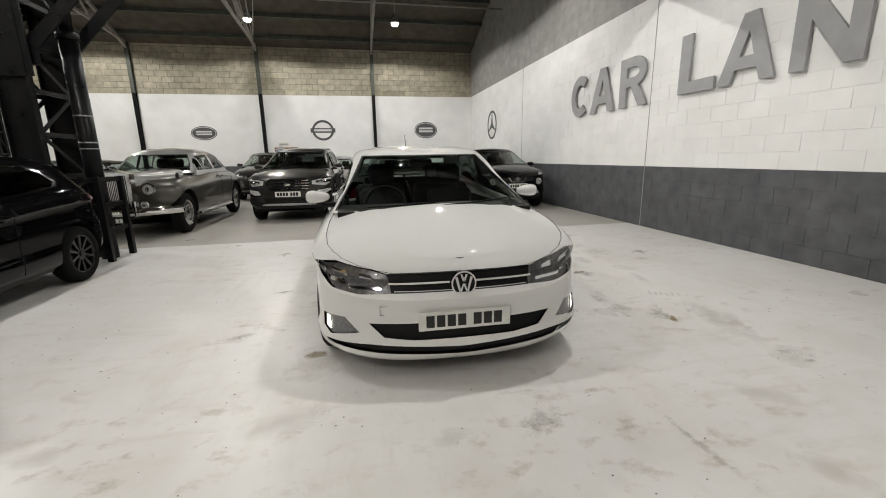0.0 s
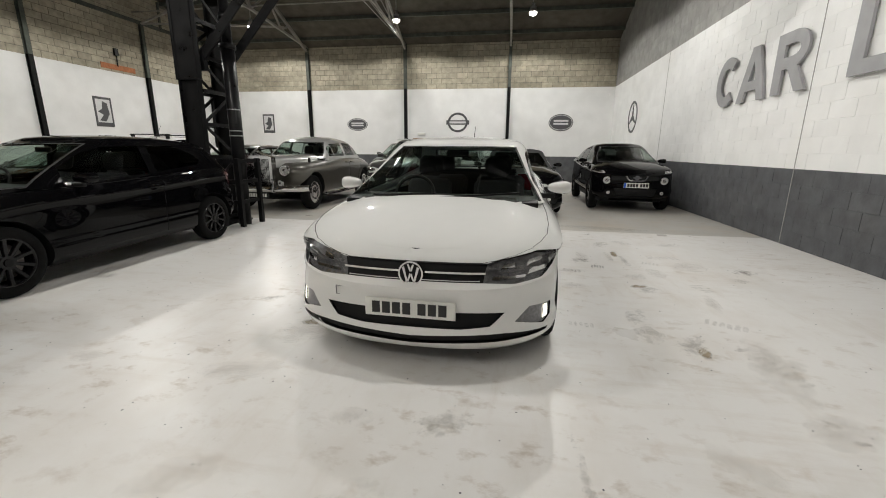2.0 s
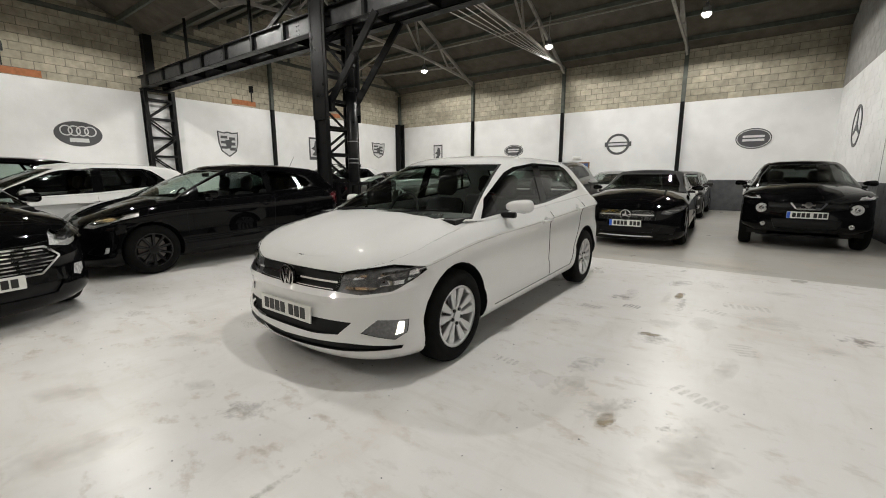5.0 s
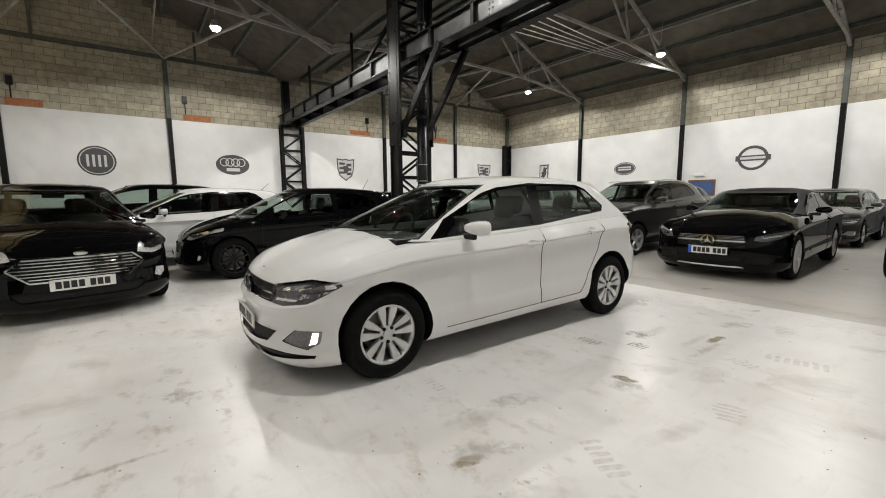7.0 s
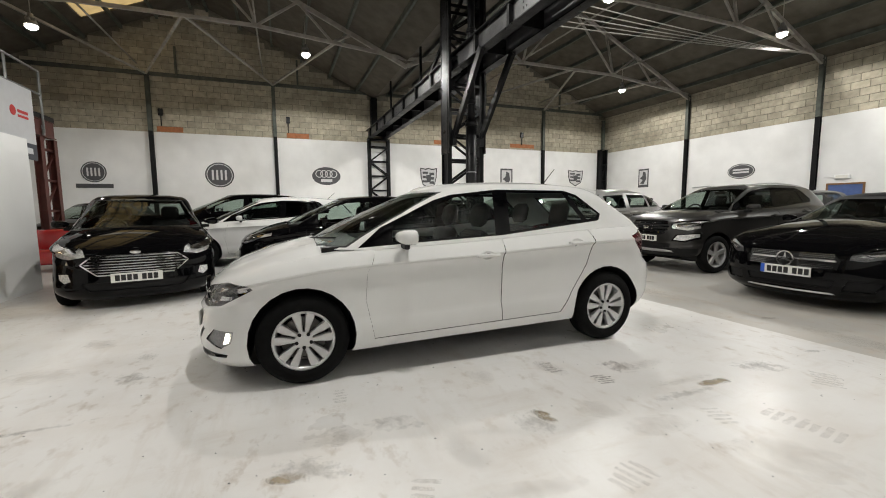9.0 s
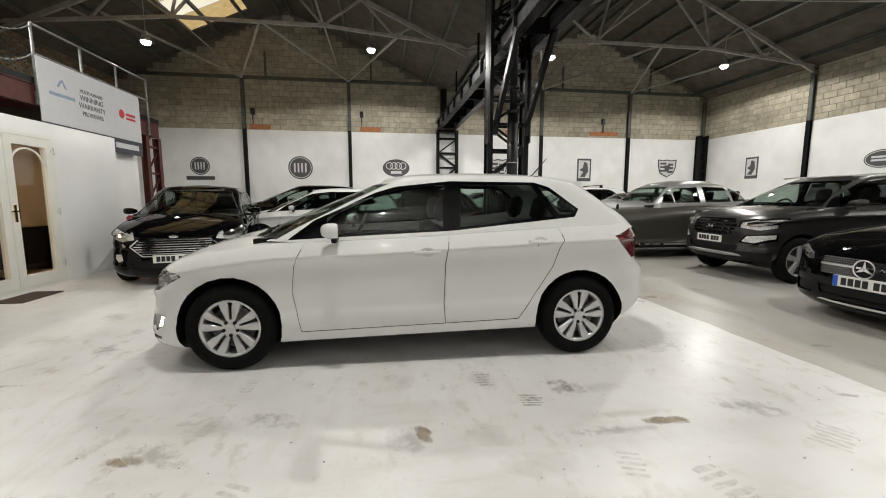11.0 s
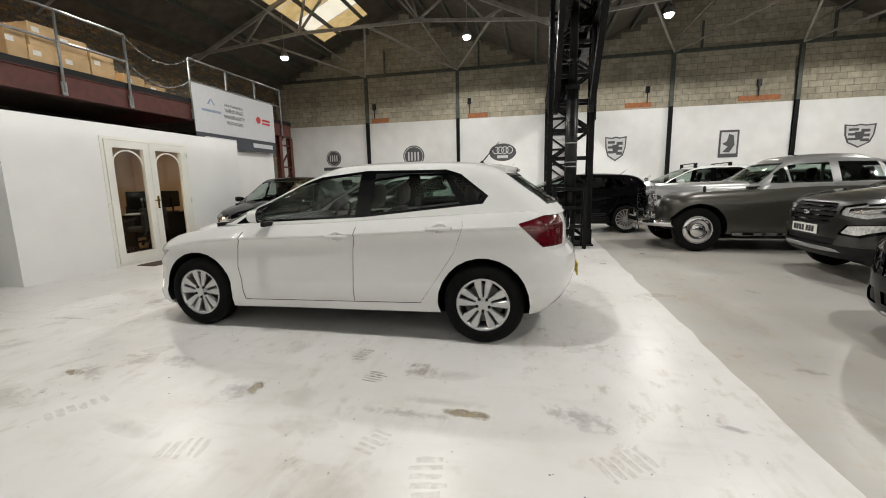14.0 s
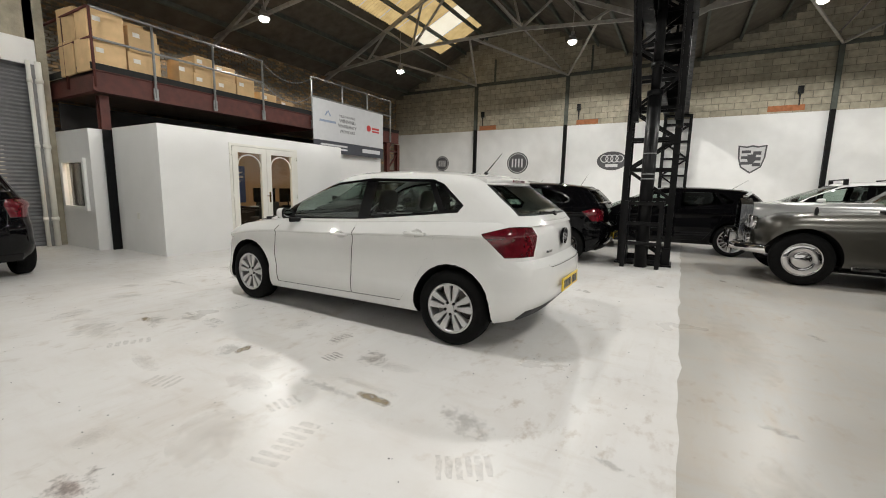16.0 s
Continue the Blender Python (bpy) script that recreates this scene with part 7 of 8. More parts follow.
# black soft-top coupe
MERC = scaled(POLO, 1.115, 0.96, 1.03,
              ze=[(-2.35, 0.70), (-2.1, 0.75), (-1.7, 0.835), (-1.1, 0.90), (-0.5, 0.915), (0.5, 0.93), (1.3, 0.96), (2.0, 0.955), (2.45, 0.93)],
              zr=[(-1.0, 1.30), (0.0, 1.315), (0.4, 1.335), (0.9, 1.31), (1.4, 1.22), (2.0, 1.1)], gyf=[(0, -1.02), (0.3, -0.72), (0.6, -0.40), (0.85, -0.12), (1.0, 0.06)], gyr=[(0, 1.98), (0.3, 1.85), (0.7, 1.45), (1.0, 0.95)],
              yf=[(0, -2.16), (0.12, -2.23), (0.4, -2.25), (0.7, -2.24), (0.9, -2.20), (1.0, -2.10)], plate_y=-2.275,
              yr=[(0, 2.25), (0.2, 2.38), (0.5, 2.42), (0.8, 2.40), (1.0, 2.34)],
              dlo=[(-0.66, 0.925), (-0.28, 1.12), (0.05, 1.245), (0.5, 1.29), (1.0, 1.245), (1.55, 1.03), (1.5, 0.985), (0.3, 0.95)],
              win=[[(-0.40, 0.95), (-0.16, 1.12), (0.10, 1.225), (0.55, 1.262), (0.58, 0.97)], [(0.64, 0.975), (0.62, 1.26), (1.0, 1.215), (1.42, 1.03)]], priv=(1,),
              doors=[[(-0.75, 1.2), (-0.75, 0.46), (-0.70, 0.26), (0.62, 0.28), (0.66, 0.6), (0.70, 1.2)]], handles=[(0.5, 0.82)],
              screen=[(-0.70, 0.94), (0.70, 0.94), (0.66, 1.10), (0.54, 1.285), (-0.54, 1.285), (-0.66, 1.10)], rscreen=[(-0.52, 1.02), (0.52, 1.02), (0.44, 1.22), (-0.44, 1.22)],
              rplate_y=2.434, wb=2.84, R=0.335, rr=0.245, hubz=0.335, arch=0.375, plate_z=0.43, grille=[(-0.46, 0.48), (0.46, 0.48), (0.48, 0.58), (0.42, 0.655), (-0.42, 0.655), (-0.48, 0.58)], strips=[(0.44, 0.565, 0.585)],
              head=[(0.54, 0.60), (0.56, 0.665), (0.70, 0.72), (0.82, 0.755), (0.95, 0.765), (0.95, 0.70), (0.80, 0.625), (0.66, 0.588)], head_y=0.72, head_side=None,
              intake=[[(-0.80, 0.37), (-0.55, 0.37), (-0.50, 0.25), (-0.74, 0.25)], [(0.80, 0.37), (0.55, 0.37), (0.50, 0.25), (0.74, 0.25)], [(-0.45, 0.36), (0.45, 0.36), (0.42, 0.27), (-0.42, 0.27)]],
              fog=None, fog_lens=None, tail_side=None, cabin_paint=M_SEAT, bonnet=[(0, -2.08), (0.3, -2.05), (0.5, -1.99), (0.65, -1.88), (0.74, -1.70), (0.77, -1.30), (0.72, -0.82), (-0.72, -0.82), (-0.77, -1.30), (-0.74, -1.70), (-0.65, -1.88), (-0.5, -1.99), (-0.3, -2.05)])
c = car(MERC, heading(1.12, 10.66, 2), "black soft-top coupe with a chrome studded grille", M_KPAINT, "multi", eu=True)
b = bmesh.new()
for i in range(28):
    a0, a1 = 2 * math.pi * i / 28, 2 * math.pi * (i + 1) / 28
    prism(b, [(0.09 * math.cos(a0), 0.575 + 0.09 * math.sin(a0)), (0.09 * math.cos(a1), 0.575 + 0.09 * math.sin(a1)), (0.078 * math.cos(a1), 0.575 + 0.078 * math.sin(a1)), (0.078 * math.cos(a0), 0.575 + 0.078 * math.sin(a0))], -2.30, -2.28, "y")
for i in range(3):
    a = math.pi / 2 + 2 * math.pi * i / 3
    prism(b, [(0.085 * math.cos(a), 0.575 + 0.085 * math.sin(a)), (-0.018 * math.sin(a), 0.575 + 0.018 * math.cos(a)), (0.018 * math.sin(a), 0.575 - 0.018 * math.cos(a))], -2.295, -2.28, "y")
part("badge", b, M_CHROME, c, "round chrome three-spoke badge")
b = bmesh.new()
for r_ in range(9):
    for k in range(38):
        x, z = -0.42 + 0.0225 * k + (0.011 if r_ % 2 else 0), 0.492 + 0.0195 * r_
        if abs(x) > 0.1 and abs(z - 0.575) > 0.012:
            y = front_y(MERC, x, z)
            box(b, x - 0.0045, x + 0.0045, y - 0.004, y + 0.01, z - 0.0035, z + 0.0035)
tagged(part("grille_stud", b, M_CHROME, c), kind="stuff")
b = bmesh.new()
for k in range(24):
    f = lambda q: (-0.88 + 1.76 * q, -2.25 + 0.42 * abs(2 * q - 1) ** 2.6, 0.205 + 0.03 * abs(2 * q - 1) ** 4)
    bar(b, f(k / 24), f((k + 1) / 24), 0.02, 0.02)
part("lip_trim", b, M_CHROME, c, "thin chrome lip trim")

# black crossover with round lower lamps
JUKE = dict(SUV, gw=[(0, 0.79), (0.1, 0.77), (0.5, 0.69), (0.8, 0.63), (0.93, 0.58), (1.0, 0.52)], zr=[(-1.2, 1.46), (-0.3, 1.475), (0.0, 1.50), (0.4, 1.505), (0.9, 1.475), (1.3, 1.43), (1.6, 1.40)],
            ze=[(-2.1, 0.87), (-1.93, 0.90), (-1.7, 0.95), (-1.4, 0.99), (-1.0, 1.02), (-0.5, 1.02), (0.0, 1.04), (0.8, 1.09), (1.3, 1.14), (2.0, 1.16)],
            dlo=[(-0.93, 1.04), (-0.66, 1.22), (-0.40, 1.345), (-0.12, 1.42), (0.3, 1.455), (0.85, 1.43), (1.2, 1.30), (1.15, 1.16), (0.3, 1.085)],
            win=[[(-0.64, 1.07), (-0.62, 1.22), (-0.38, 1.325), (-0.10, 1.395), (0.24, 1.43), (0.21, 1.10)], [(0.36, 1.43), (0.80, 1.41), (1.0, 1.33), (0.95, 1.16), (0.34, 1.115)]],
            screen=[(-0.68, 1.08), (0.68, 1.08), (0.64, 1.22), (0.50, 1.455), (-0.50, 1.455), (-0.64, 1.22)], rscreen=[(-0.5, 1.2), (0.5, 1.2), (0.42, 1.40), (-0.42, 1.40)],
            grille=[(-0.50, 0.70), (0.50, 0.70), (0.52, 0.80), (-0.52, 0.80)], strips=[], plate_z=0.60, intake=[[(-0.46, 0.53), (0.46, 0.53), (0.40, 0.36), (-0.40, 0.36)]], housing=M_REFL, head_y=0.75, head_side=None,
            head=[(0.62, 0.855), (0.66, 0.93), (0.76, 0.965), (0.92, 0.97), (0.92, 0.90), (0.76, 0.855)], fog=None, fog_lens=None, tail_side=None, priv=(1,), bonnet=None)
c = car(JUKE, heading(3.72, 11.65, 0), "black compact crossover with round front lamps", M_KPAINT, "five", M_ALLOYDARK, eu=True)
for sg in (-1, 1):
    round_lamp(c, sg * 0.60, front_y(JUKE, 0.6, 0.70) - 0.0, 0.70, 0.095, M_GLOSSBLK, "headlight")
    round_lamp(c, sg * 0.56, front_y(JUKE, 0.56, 0.43), 0.43, 0.042, M_GLOSSBLK, "fog_lamp")
    b = bmesh.new()
    bar(b, (sg * 0.09, -2.05, 0.715), (sg * 0.15, -2.045, 0.705), 0.03, 0.025)
    bar(b, (sg * 0.15, -2.045, 0.705), (sg * 0.22, -2.02, 0.80), 0.028, 0.025)
    part("grille_strip", b, M_CHROME, c)
b = bmesh.new()
rod(b, (0, -2.05, 0.765), (0, -2.02, 0.765), 0.05, 24)
box(b, -0.085, 0.085, -2.053, -2.02, 0.752, 0.778)
part("badge", b, M_CHROME, c)
b = bmesh.new()
bar(b, (-0.15, -2.045, 0.70), (0.15, -2.045, 0.70), 0.025, 0.025)
part("grille_strip", b, M_CHROME, c)

# vintage two-tone saloon
ROLLS = dict(POLO,
    zb=[(-2.4, 0.36), (-1.0, 0.30), (1.0, 0.30), (2.2, 0.34), (2.9, 0.45)],
    ze=[(-2.45, 0.86), (-2.2, 0.95), (-1.7, 1.0), (-0.9, 1.03), (0.0, 1.10), (1.2, 1.10), (1.9, 1.02), (2.4, 0.90), (2.9, 0.72)],
    yf=[(0, -1.93), (0.15, -2.04), (0.5, -2.11), (0.8, -2.09), (0.93, -2.03), (1.0, -1.93)], yr=[(0, 2.70), (0.3, 2.82), (0.6, 2.80), (1.0, 2.60)],
    w=[(0, 0.87), (0.08, 0.905), (0.3, 0.93), (0.6, 0.94), (0.74, 0.935), (0.85, 0.905), (0.94, 0.85), (1.0, 0.78)], lf=0.42, nf=2.5, lr=0.95, nr=2.2,
    crown=[(-2.2, 0.02), (-1.0, 0.05), (1.5, 0.10), (2.0, 0.12), (2.6, 0.0)],
    gyf=[(0, -0.88), (0.3, -0.72), (0.6, -0.54), (0.85, -0.38), (1.0, -0.22)], gyr=[(0, 2.05), (0.3, 1.95), (0.6, 1.78), (0.85, 1.5), (1.0, 1.2)],
    gw=[(0, 0.81), (0.2, 0.79), (0.5, 0.735), (0.8, 0.67), (0.93, 0.61), (1.0, 0.53)], glf=0.32, gnf=2.2, glr=0.75, gnr=2.2, sink=0.04,
    zr=[(-1.0, 1.5), (-0.3, 1.52), (0.2, 1.565), (0.8, 1.57), (1.3, 1.54), (1.8, 1.46), (2.1, 1.4)], rcrown=[(-0.4, 0.03), (0.3, 0.06), (1.0, 0.06), (1.8, 0.04)],
    wb=3.124, arch=0.44, R=0.375, rr=0.235, track=0.80, hubz=0.375, frame=M_SPAINT, cabin_paint=M_SPAINT,
    dlo=[(-0.62, 1.10), (-0.45, 1.42), (0.3, 1.50), (1.2, 1.49), (1.7, 1.25), (1.66, 1.14), (0.4, 1.125)],
    win=[[(-0.50, 1.14), (-0.36, 1.38), (-0.27, 1.43), (-0.22, 1.145)], [(-0.19, 1.145), (-0.23, 1.435), (0.36, 1.47), (0.38, 1.15)], [(0.50, 1.155), (0.48, 1.475), (1.02, 1.465), (1.10, 1.165)], [(1.16, 1.17), (1.09, 1.455), (1.30, 1.41), (1.52, 1.24), (1.50, 1.18)]],
    doors=[[(-0.62, 1.3), (-0.62, 0.38), (0.42, 0.38), (0.44, 1.3)], [(0.44, 1.3), (0.42, 0.38), (0.95, 0.38), (1.10, 0.75), (1.30, 0.95), (1.32, 1.3)]], handles=[(0.30, 0.98), (0.60, 0.98)],
    screen=[(-0.68, 1.14), (0.68, 1.14), (0.64, 1.28), (0.53, 1.475), (-0.53, 1.475), (-0.64, 1.28)], rscreen=[(-0.46, 1.2), (0.46, 1.2), (0.38, 1.42), (-0.38, 1.42)],
    head=None, grille=None, strips=[], intake=[], fog=None, fog_lens=None, tail_side=None, bonnet=None, mirror=None)
c = car(ROLLS, heading(-4.2, 10.15, 0), "vintage two-tone grey saloon with a tall chrome grille", M_SPAINT2, "steel", M_CHROME, None, detail=1)
# long bonnet
b = bmesh.new()
rows = []
for i in range(21):
    y = -2.14 + 1.44 * i / 20
    w = 0.315 + 0.30 * (i / 20) ** 0.8
    zt = 1.16 + 0.035 * (i / 20)
    row = []
    for k in range(17):
        a = math.pi * k / 16
        cx = math.cos(a)
        row.append(b.verts.new((w * math.copysign(abs(cx) ** 0.45, cx), y, 0.92 + (zt - 0.92) * max(0.0, math.sin(a)) ** 0.42)))
    rows.append(row)
for a_, b_ in zip(rows, rows[1:]):
    for k in range(16):
        b.faces.new((a_[k], a_[k + 1], b_[k + 1], b_[k]))
b.faces.new(rows[0])
bmesh.ops.recalc_face_normals(b, faces=b.faces)
part("bonnet", smooth(b, 40), M_SPAINT, c, "silver painted long bonnet")
# radiator shell and slats
b = bmesh.new()
prism(b, [(-0.33, 0.42), (-0.28, 0.42), (-0.28, 1.10), (-0.33, 1.13)], -2.28, -2.12, "y")
prism(b, [(0.33, 0.42), (0.28, 0.42), (0.28, 1.10), (0.33, 1.13)], -2.28, -2.12, "y")
prism(b, [(-0.33, 1.13), (-0.28, 1.10), (0.28, 1.10), (0.33, 1.13), (0.06, 1.22), (-0.06, 1.22)], -2.28, -2.12, "y")
box(b, -0.28, 0.28, -2.28, -2.12, 0.42, 0.45)
gr = part("radiator_shell", b, M_CHROME, c, "polished chrome radiator shell")
for k in range(22):
    x = -0.272 + 0.0256 * k
    b = bmesh.new()
    box(b, x, x + 0.010, -2.275, -2.22, 0.45, 1.10)
    part("slat", b, M_CHROME, gr)
b = bmesh.new()
box(b, -0.28, 0.28, -2.21, -2.14, 0.45, 1.12)
part("core", b, M_GAP, gr)
b = bmesh.new()
ball(b, (0, -2.20, 1.25), 0.035, 0.6, 1.2, 1.0, 10, 8)
prism(b, [(-2.24, 1.25), (-2.14, 1.34), (-2.12, 1.29), (-2.18, 1.24)], -0.012, 0.012, "x")
part("mascot", b, M_CHROME, gr, "small chrome mascot")
for sg in (-1, 1):
    round_lamp(c, sg * 0.52, -2.13, 0.86, 0.105, M_CHROME, "headlight")
    round_lamp(c, sg * 0.44, -2.17, 0.60, 0.07, M_CHROME, "fog_lamp")
    b = bmesh.new()
    box(b, sg * 0.36, sg * 0.42, -2.42, -2.30, 0.42, 0.70, bevel=0.02)
    part("overrider", smooth(b), M_CHROME, c)
    b = bmesh.new()
    ball(b, (sg * 0.74, -1.45, 1.06), 0.055, 0.6, 0.5, 1.2, 10, 8)
    part("wing_mirror", b, M_PLASTIC, c)
b = bmesh.new()
pr = None
for k in range(33):
    q = -1 + 2 * k / 32
    x, y = 0.98 * q, -2.40 + 0.42 * abs(q) ** 3.2
    cur = [b.verts.new((x, y + d, z)) for d, z in ((0.02, 0.43), (-0.02, 0.45), (-0.035, 0.495), (-0.02, 0.54), (0.02, 0.56))]
    if pr:
        for j in range(4):
            b.faces.new((pr[j], pr[j + 1], cur[j + 1], cur[j]))
    pr = cur
bmesh.ops.recalc_face_normals(b, faces=b.faces)
part("bumper", smooth(b, 60), M_CHROME, c, "curved chrome bumper")
number_plate(c, pose(0, -2.35, 0.36), "k")
for sg in (-1, 1):
    b = bmesh.new()
    box(b, sg * 0.86, sg * 0.945, -1.05, 1.05, 0.285, 0.335, bevel=0.008)
    part("sill", b, M_CHROME, c)
for y in (-1.562, 1.562):
    for sg in (-1, 1):
        b = bmesh.new()
        lathe(b, [(0.235, 0.078), (0.20, 0.093), (0.14, 0.097), (0.12, 0.086), (0.09, 0.10), (0.05, 0.112), (0.0, 0.114)], 36)
        part("hub_cap", smooth(b, 60), M_CHROME, c, "polished domed hub cap", at=pose(sg * 0.80, y, 0.375, 0, 0, 0 if sg > 0 else 180))

# red padded armchair under the banner
ac = thing("armchair", "red vinyl padded armchair beside the office", "armchair", m=pose(-6.3, -1.7, 0, 0, 0, 100))
for nm, dims in (("seat", (-0.35, 0.35, -0.4, 0.3, 0.15, 0.45)), ("backrest", (-0.42, 0.42, 0.3, 0.48, 0.15, 0.82)), ("armrest", (-0.5, -0.35, -0.4, 0.3, 0.1, 0.62)), ("armrest", (0.35, 0.5, -0.4, 0.3, 0.1, 0.62))):
    b = bmesh.new()
    box(b, *dims, bevel=0.05)
    part(nm, smooth(b, 50), M_RPAINT, ac)
for sx in (-0.4, 0.4):
    for sy in (-0.32, 0.36):
        b = bmesh.new()
        rod(b, (sx, sy, 0), (sx, sy, 0.16), 0.025, 8)
        part("leg", b, M_PLASTIC, ac)


# ---- marks on the floor ----
DISC = bmesh.new()
DISC.faces.new([DISC.verts.new((math.cos(2 * math.pi * i / 20), math.sin(2 * math.pi * i / 20), 0.0)) for i in range(20)])
DISC = {mt.name: mesh_of("floor_stain", DISC.copy(), mt) for mt in (M_TAN, M_RUST, M_GREYMARK, M_SMEAR)}
MARK_WORDS = {"tan_dirt": "tan worn-through patch in the white floor paint", "rust_dirt": "dark red-brown spatter on the white floor", "grey_scuff": "grey scuffed patch on the white floor", "brown_smear": "faint brown smear on the white floor"}


def patch(x, y, lx, ly, a, mt):
    """A stain: a skin of dirt whose ragged outline comes from its material."""
    o = new("floor_stain", DISC[mt.name])
    o.matrix_basis = pose(x, y, 0.0006, 0, 0, a) @ Matrix.Diagonal((lx, ly, 1, 1))
    tagged(o, MARK_WORDS[mt.name], "floor mark", "floor stains", "structure")


def tread(x, y, a, n, w, l, mt, seed):
    """Tyre or sole print: short uneven bars in a row."""
    rg = random.Random(seed)
    b = bmesh.new()
    for i in range(n):
        u = -l / 2 + l * (i + 0.5) / n
        h = l / n * rg.uniform(0.26, 0.36)
        p, q = w / 2 * rg.uniform(0.55, 1.0), w / 2 * rg.uniform(0.55, 1.0)
        k, c = rg.uniform(-0.25, 0.25) * h, 0.35 * h
        b.faces.new([b.verts.new(v) for v in ((-p, u - h + k, 0), (-p * 0.3, u - h, 0), (q * 0.4, u - h + k, 0), (q, u - h + c, 0), (q, u + h + k, 0), (q * 0.2, u + h, 0), (-p * 0.4, u + h - k, 0), (-p, u + h - c, 0))])
    o = part("floor_tread_mark", b, mt, at=pose(x, y, 0.0006, 0, 0, a))
    tagged(o, "faint brown tyre print on the white floor", "floor mark", "tyre prints", "structure")


for x, y, lx, ly, a, mt in [(2.33, 2.84, 0.20, 0.10, 60, M_GREYMARK), (2.36, 2.73, 0.09, 0.05, 75, M_TAN), (2.09, 3.32, 0.19, 0.09, 70, M_GREYMARK), (2.10, 2.98, 0.20, 0.09, 80, M_SMEAR), (2.38, 4.06, 0.15, 0.12, 20, M_GREYMARK),
                            (2.40, 4.49, 0.14, 0.11, 60, M_SMEAR), (1.76, 4.60, 0.16, 0.10, 10, M_SMEAR), (1.93, 5.11, 0.17, 0.13, 40, M_RUST), (1.97, 5.28, 0.26, 0.07, 95, M_SMEAR), (2.40, 5.50, 0.16, 0.045, 85, M_TAN), (2.33, 6.08, 0.22, 0.12, 70, M_GREYMARK),
                            (2.66, 4.67, 0.22, 0.10, 85, M_SMEAR), (1.68, 4.05, 0.14, 0.10, 0, M_SMEAR), (2.72, 2.60, 0.48, 0.12, 82, M_SMEAR), (2.63, 2.84, 0.06, 0.03, 70, M_RUST), (3.45, 4.54, 0.11, 0.09, 20, M_SMEAR), (3.66, 4.90, 0.16, 0.13, 40, M_RUST),
                            (3.13, 5.02, 0.26, 0.19, 50, M_SMEAR), (1.52, 7.60, 0.11, 0.05, 80, M_GREYMARK), (2.66, 1.97, 0.20, 0.13, 30, M_SMEAR), (2.66, 2.03, 0.06, 0.05, 10, M_RUST), (2.71, 1.90, 0.05, 0.03, 0, M_RUST), (2.70, 2.66, 0.30, 0.10, 60, M_SMEAR),
                            (0.46, 1.06, 0.26, 0.15, 70, M_SMEAR), (-0.27, 1.17, 0.20, 0.12, 40, M_SMEAR), (-0.52, 1.99, 0.26, 0.13, 15, M_SMEAR), (1.40, 1.40, 0.03, 0.34, 4, M_GREYMARK), (2.07, 1.65, 0.17, 0.10, 140, M_SMEAR), (1.81, 1.13, 0.15, 0.10, 130, M_SMEAR),
                            (-0.38, 2.66, 0.34, 0.22, 60, M_SMEAR), (-0.42, 2.72, 0.10, 0.07, 0, M_TAN), (-0.91, 4.22, 0.13, 0.05, 10, M_GREYMARK), (-1.04, 3.15, 0.14, 0.06, 30, M_GREYMARK), (0.30, 1.67, 0.12, 0.08, 0, M_SMEAR), (0.76, 1.70, 0.18, 0.10, 30, M_GREYMARK),
                            (2.34, 4.14, 0.10, 0.05, 10, M_TAN), (2.84, 2.64, 0.13, 0.07, 40, M_SMEAR), (2.45, 5.15, 0.34, 0.05, 88, M_GREYMARK), (2.30, 5.32, 0.30, 0.04, 90, M_SMEAR), (2.85, 3.75, 0.25, 0.06, 80, M_SMEAR), (-1.6, 1.95, 0.14, 0.08, 0, M_SMEAR),
                            (3.3, 6.2, 0.20, 0.12, 20, M_SMEAR), (2.3, 6.84, 0.12, 0.03, 70, M_GREYMARK), (0.0, 7.55, 0.9, 0.22, 5, M_SMEAR), (2.6, 7.45, 0.8, 0.2, -8, M_SMEAR), (1.3, 8.6, 0.5, 0.25, 20, M_SMEAR), (-0.55, 8.2, 0.12, 0.05, 20, M_GREYMARK)]:
    patch(x, y, lx, ly, a, mt)
for k, (x, y, a, n, w, l, mt) in enumerate([(1.75, 4.61, 84, 5, 0.13, 0.20, M_RUSTPRINT), (2.07, 4.83, 80, 5, 0.15, 0.15, M_RUSTPRINT), (2.73, 3.25, 62, 6, 0.16, 0.30, M_STAIN), (2.96, 5.41, 100, 7, 0.20, 0.38, M_STAIN), (2.94, 4.19, 15, 5, 0.17, 0.24, M_STAIN),
                                            (2.72, 2.62, 20, 8, 0.14, 0.50, M_STAIN), (1.62, 3.07, 84, 5, 0.10, 0.20, M_STAIN), (2.10, 3.0, 84, 5, 0.10, 0.22, M_STAIN), (2.72, 5.08, 70, 5, 0.14, 0.20, M_STAIN), (2.67, 6.25, 30, 6, 0.18, 0.28, M_STAIN)]):
    tread(x, y, a, n, w, l, mt, 50 + k)
rg = random.Random(9)
b = bmesh.new()
for k in range(420):
    x, y, r = rg.uniform(-3.0, 4.8), rg.uniform(0.3, 7.0), rg.uniform(0.002, 0.006)
    prism(b, [(x + r * rg.uniform(0.5, 1.3) * math.cos(i * 1.256), y + r * rg.uniform(0.5, 1.3) * math.sin(i * 1.256)) for i in range(5)], 0.0006, 0.0016, "z")
o = part("floor_grit", b, M_INK)
tagged(o, "specks of dark grit on the white floor", "grit", "", "stuff")

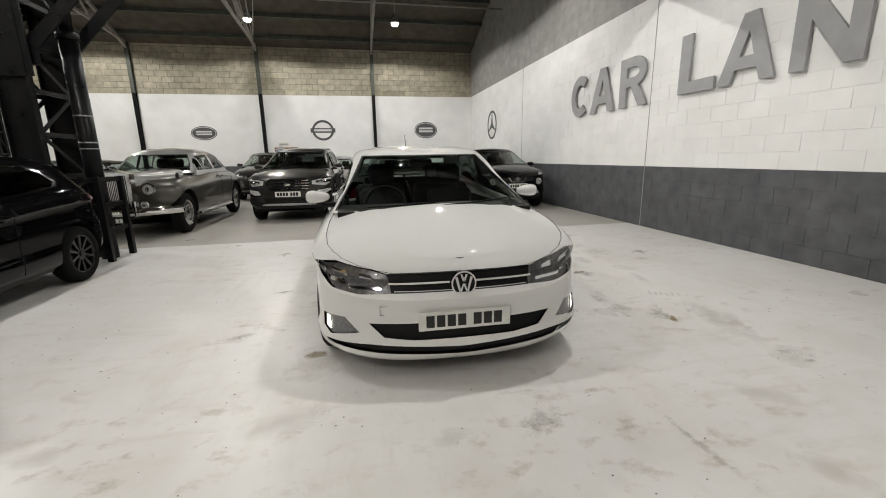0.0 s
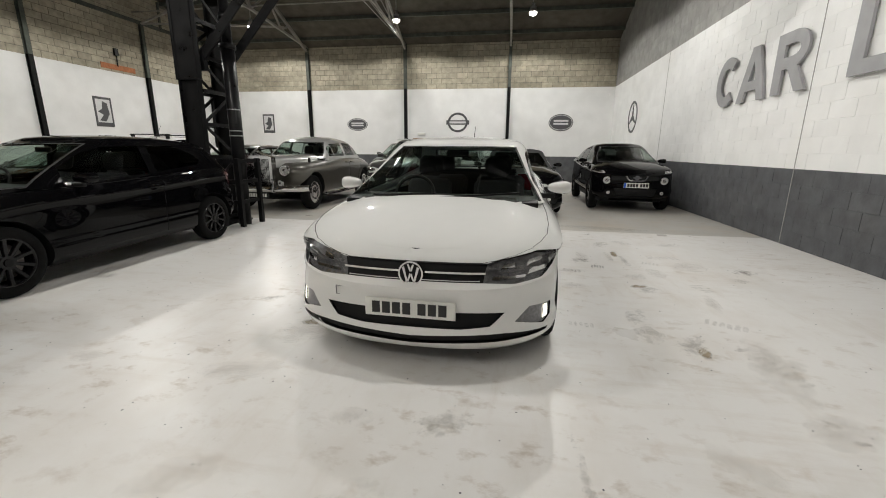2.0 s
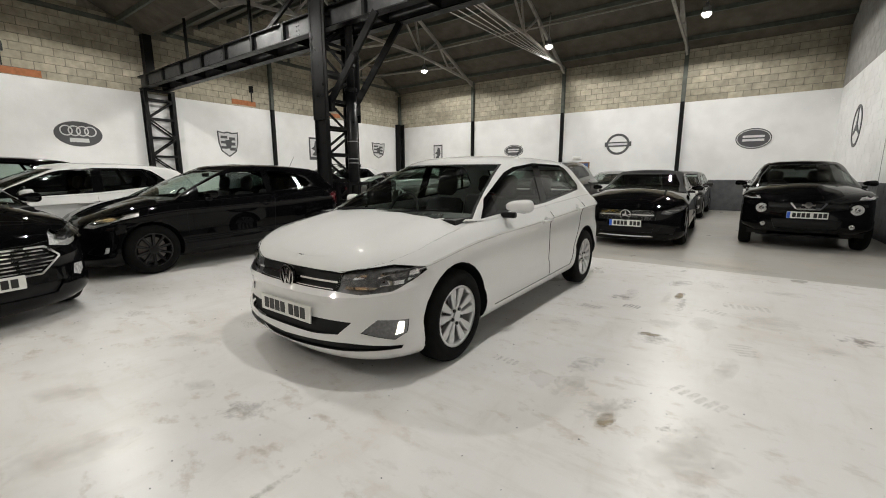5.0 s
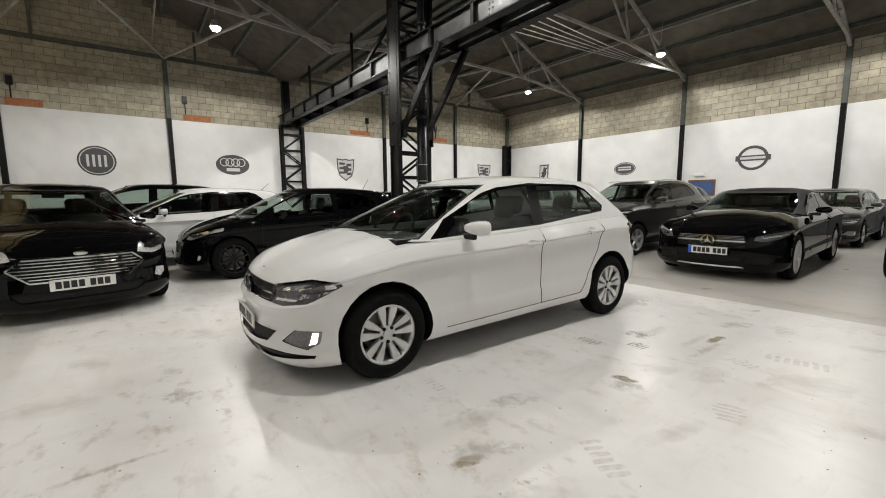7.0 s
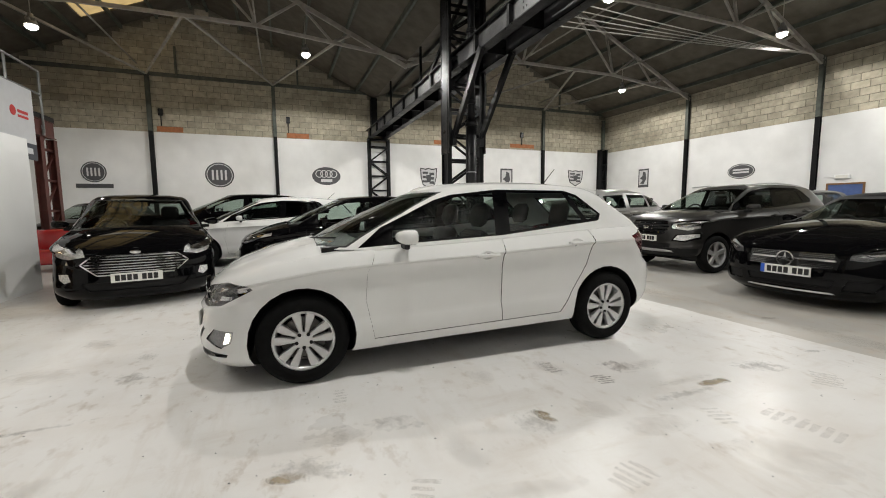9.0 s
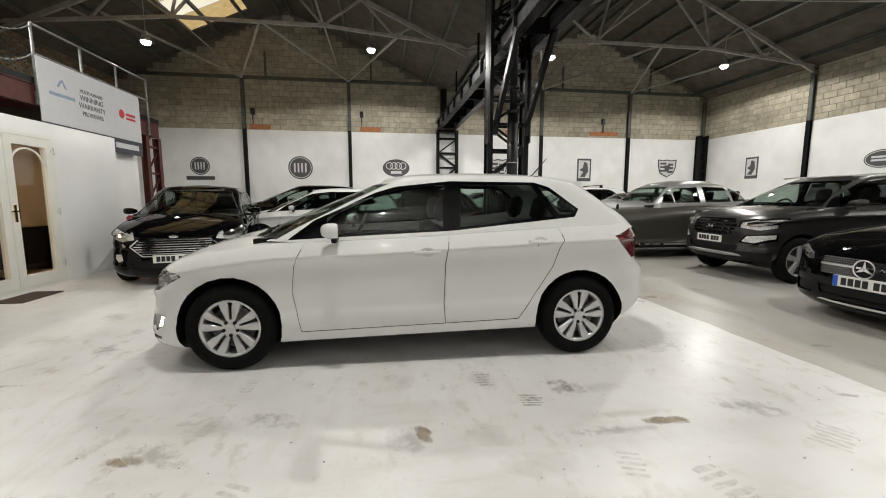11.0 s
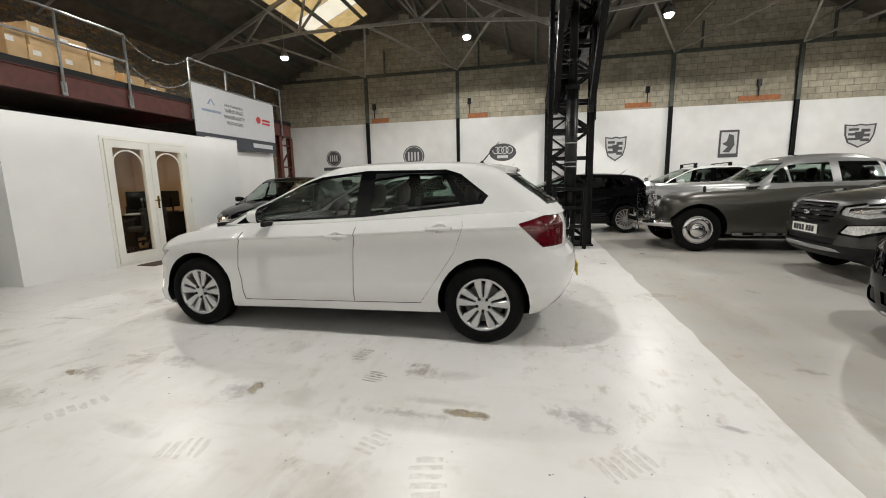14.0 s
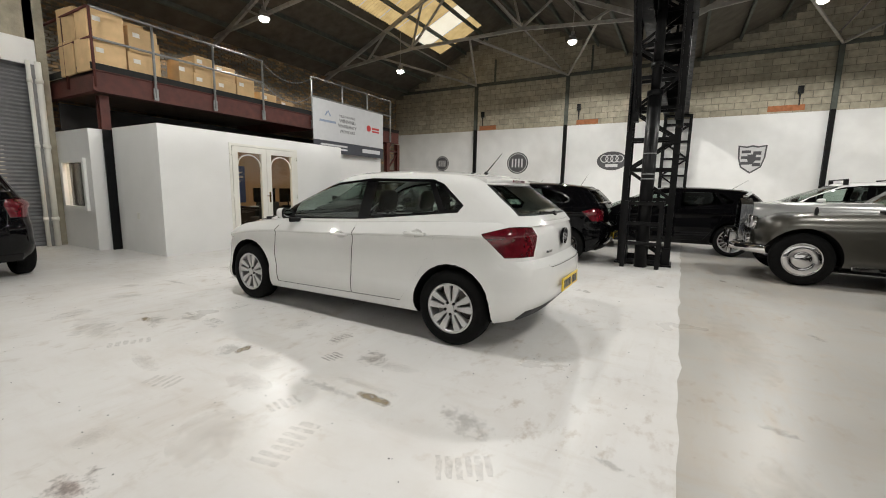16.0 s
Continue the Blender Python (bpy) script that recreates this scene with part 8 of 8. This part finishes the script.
# ---- blocks and bricks of the walls ----
def block_rows(u0, u1, z0, z1, bw, bh, top, seed):
    """Block outlines in running bond: (from, to, bottom, top), trimmed to a roofline."""
    out = []
    r = 0
    z = z0
    while z < z1 - 0.02:
        u = u0 - (bw / 2 if r % 2 else 0)
        while u < u1:
            a, c = max(u, u0), min(u + bw - 0.012, u1)
            zt = min(z + bh - 0.012, z1)
            lim = min(top(a), top(c))
            if c - a > 0.04 and zt <= lim + 0.05:
                out.append((a, c, z, zt))
            u += bw
        z += bh
        r += 1
    return out


def slab_mesh(name, rows, place, mats, zone, seed, back=0.014, wob=0.003):
    """Joins many blocks into one mesh."""
    rg = random.Random(seed)
    vs, fs, ms = [], [], []
    for a, c, z0, z1 in rows:
        d = rg.uniform(-wob, wob * 0.6)
        k = len(vs)
        e = 0.004
        for (u, z, t) in ((a, z0, 1), (c, z0, 1), (c, z1, 1), (a, z1, 1), (a + e, z0 + e, 0), (c - e, z0 + e, 0), (c - e, z1 - e, 0), (a + e, z1 - e, 0)):
            vs.append(place(u, z, back if t else d))
        fs += [(k + 4, k + 5, k + 6, k + 7), (k, k + 1, k + 5, k + 4), (k + 1, k + 2, k + 6, k + 5), (k + 2, k + 3, k + 7, k + 6), (k + 3, k, k + 4, k + 7)]
        ms += [zone((z0 + z1) / 2)] * 5
    me = bpy.data.meshes.new(name)
    me.from_pydata(vs, [], fs)
    for m in mats:
        me.materials.append(m)
    me.polygons.foreach_set("material_index", ms)
    b = bmesh.new()
    b.from_mesh(me)
    bmesh.ops.recalc_face_normals(b, faces=b.faces)
    b.to_mesh(me)
    b.free()
    return me


def stuff(name, me, parent, label):
    o = new(name, me)
    o.parent = parent
    tagged(o, label, "", "", "stuff")


BW, BH = 0.452, 0.2188
zone3 = lambda z: 0 if z < DADO else (1 if z < WHITE_TOP else 2)
rows = [(a, c + 0.006, z0, z1 + 0.006) for a, c, z0, z1 in block_rows(SY, FY, 0.0, 8.4, BW, BH, lambda y: roof_z(y), 1)]
stuff("block", slab_mesh("block", rows, lambda u, z, d: (RX + d, u, z), [M_DADO, M_WHITE, M_BLOCK_GREY], zone3, 2, 0.010, 0.002), wall_east, "painted concrete blocks")
rows = block_rows(SY, FY, WHITE_TOP, 8.4, BW, BH, lambda y: roof_z(y), 3)
stuff("block", slab_mesh("block", rows, lambda u, z, d: (LX - d, u, z), [M_BLOCK], lambda z: 0, 4), wall_west_upper, "bare concrete blocks")
rows = block_rows(LX, RX, WHITE_TOP, 5.9, BW, BH, lambda x: 9, 5)
near_rows = [r for r in rows if r[0] > -8.4][:290]
picked = set(near_rows)
stuff("block", slab_mesh("block", [r for r in rows if r not in picked], lambda u, z, d: (u, FY + d, z), [M_BLOCK], lambda z: 0, 6), wall_north_upper, "bare concrete blocks")
shapes = {}
rg = random.Random(12)
for a, c, z0, z1 in near_rows:
    key = (round(c - a, 3), round(z1 - z0, 3))
    if key not in shapes:
        w, h = key
        shapes[key] = slab_mesh("block", [(-w / 2, w / 2, 0, h)], lambda u, z, d: (u, d, z), [M_BLOCK], lambda z: 0, 7)
    o = new("block", shapes[key])
    o.matrix_basis = pose((a + c) / 2, FY + rg.uniform(-0.003, 0.003), z0)
    o.parent = wall_north_upper
rows = block_rows(LX, 1.0, 2.4, 6.3, 0.225, 0.075, lambda x: 9, 8)
stuff("brick", slab_mesh("brick", rows, lambda u, z, d: (u, SY + d, z), [M_BRICK], lambda z: 0, 9), wall_south, "old brown bricks")
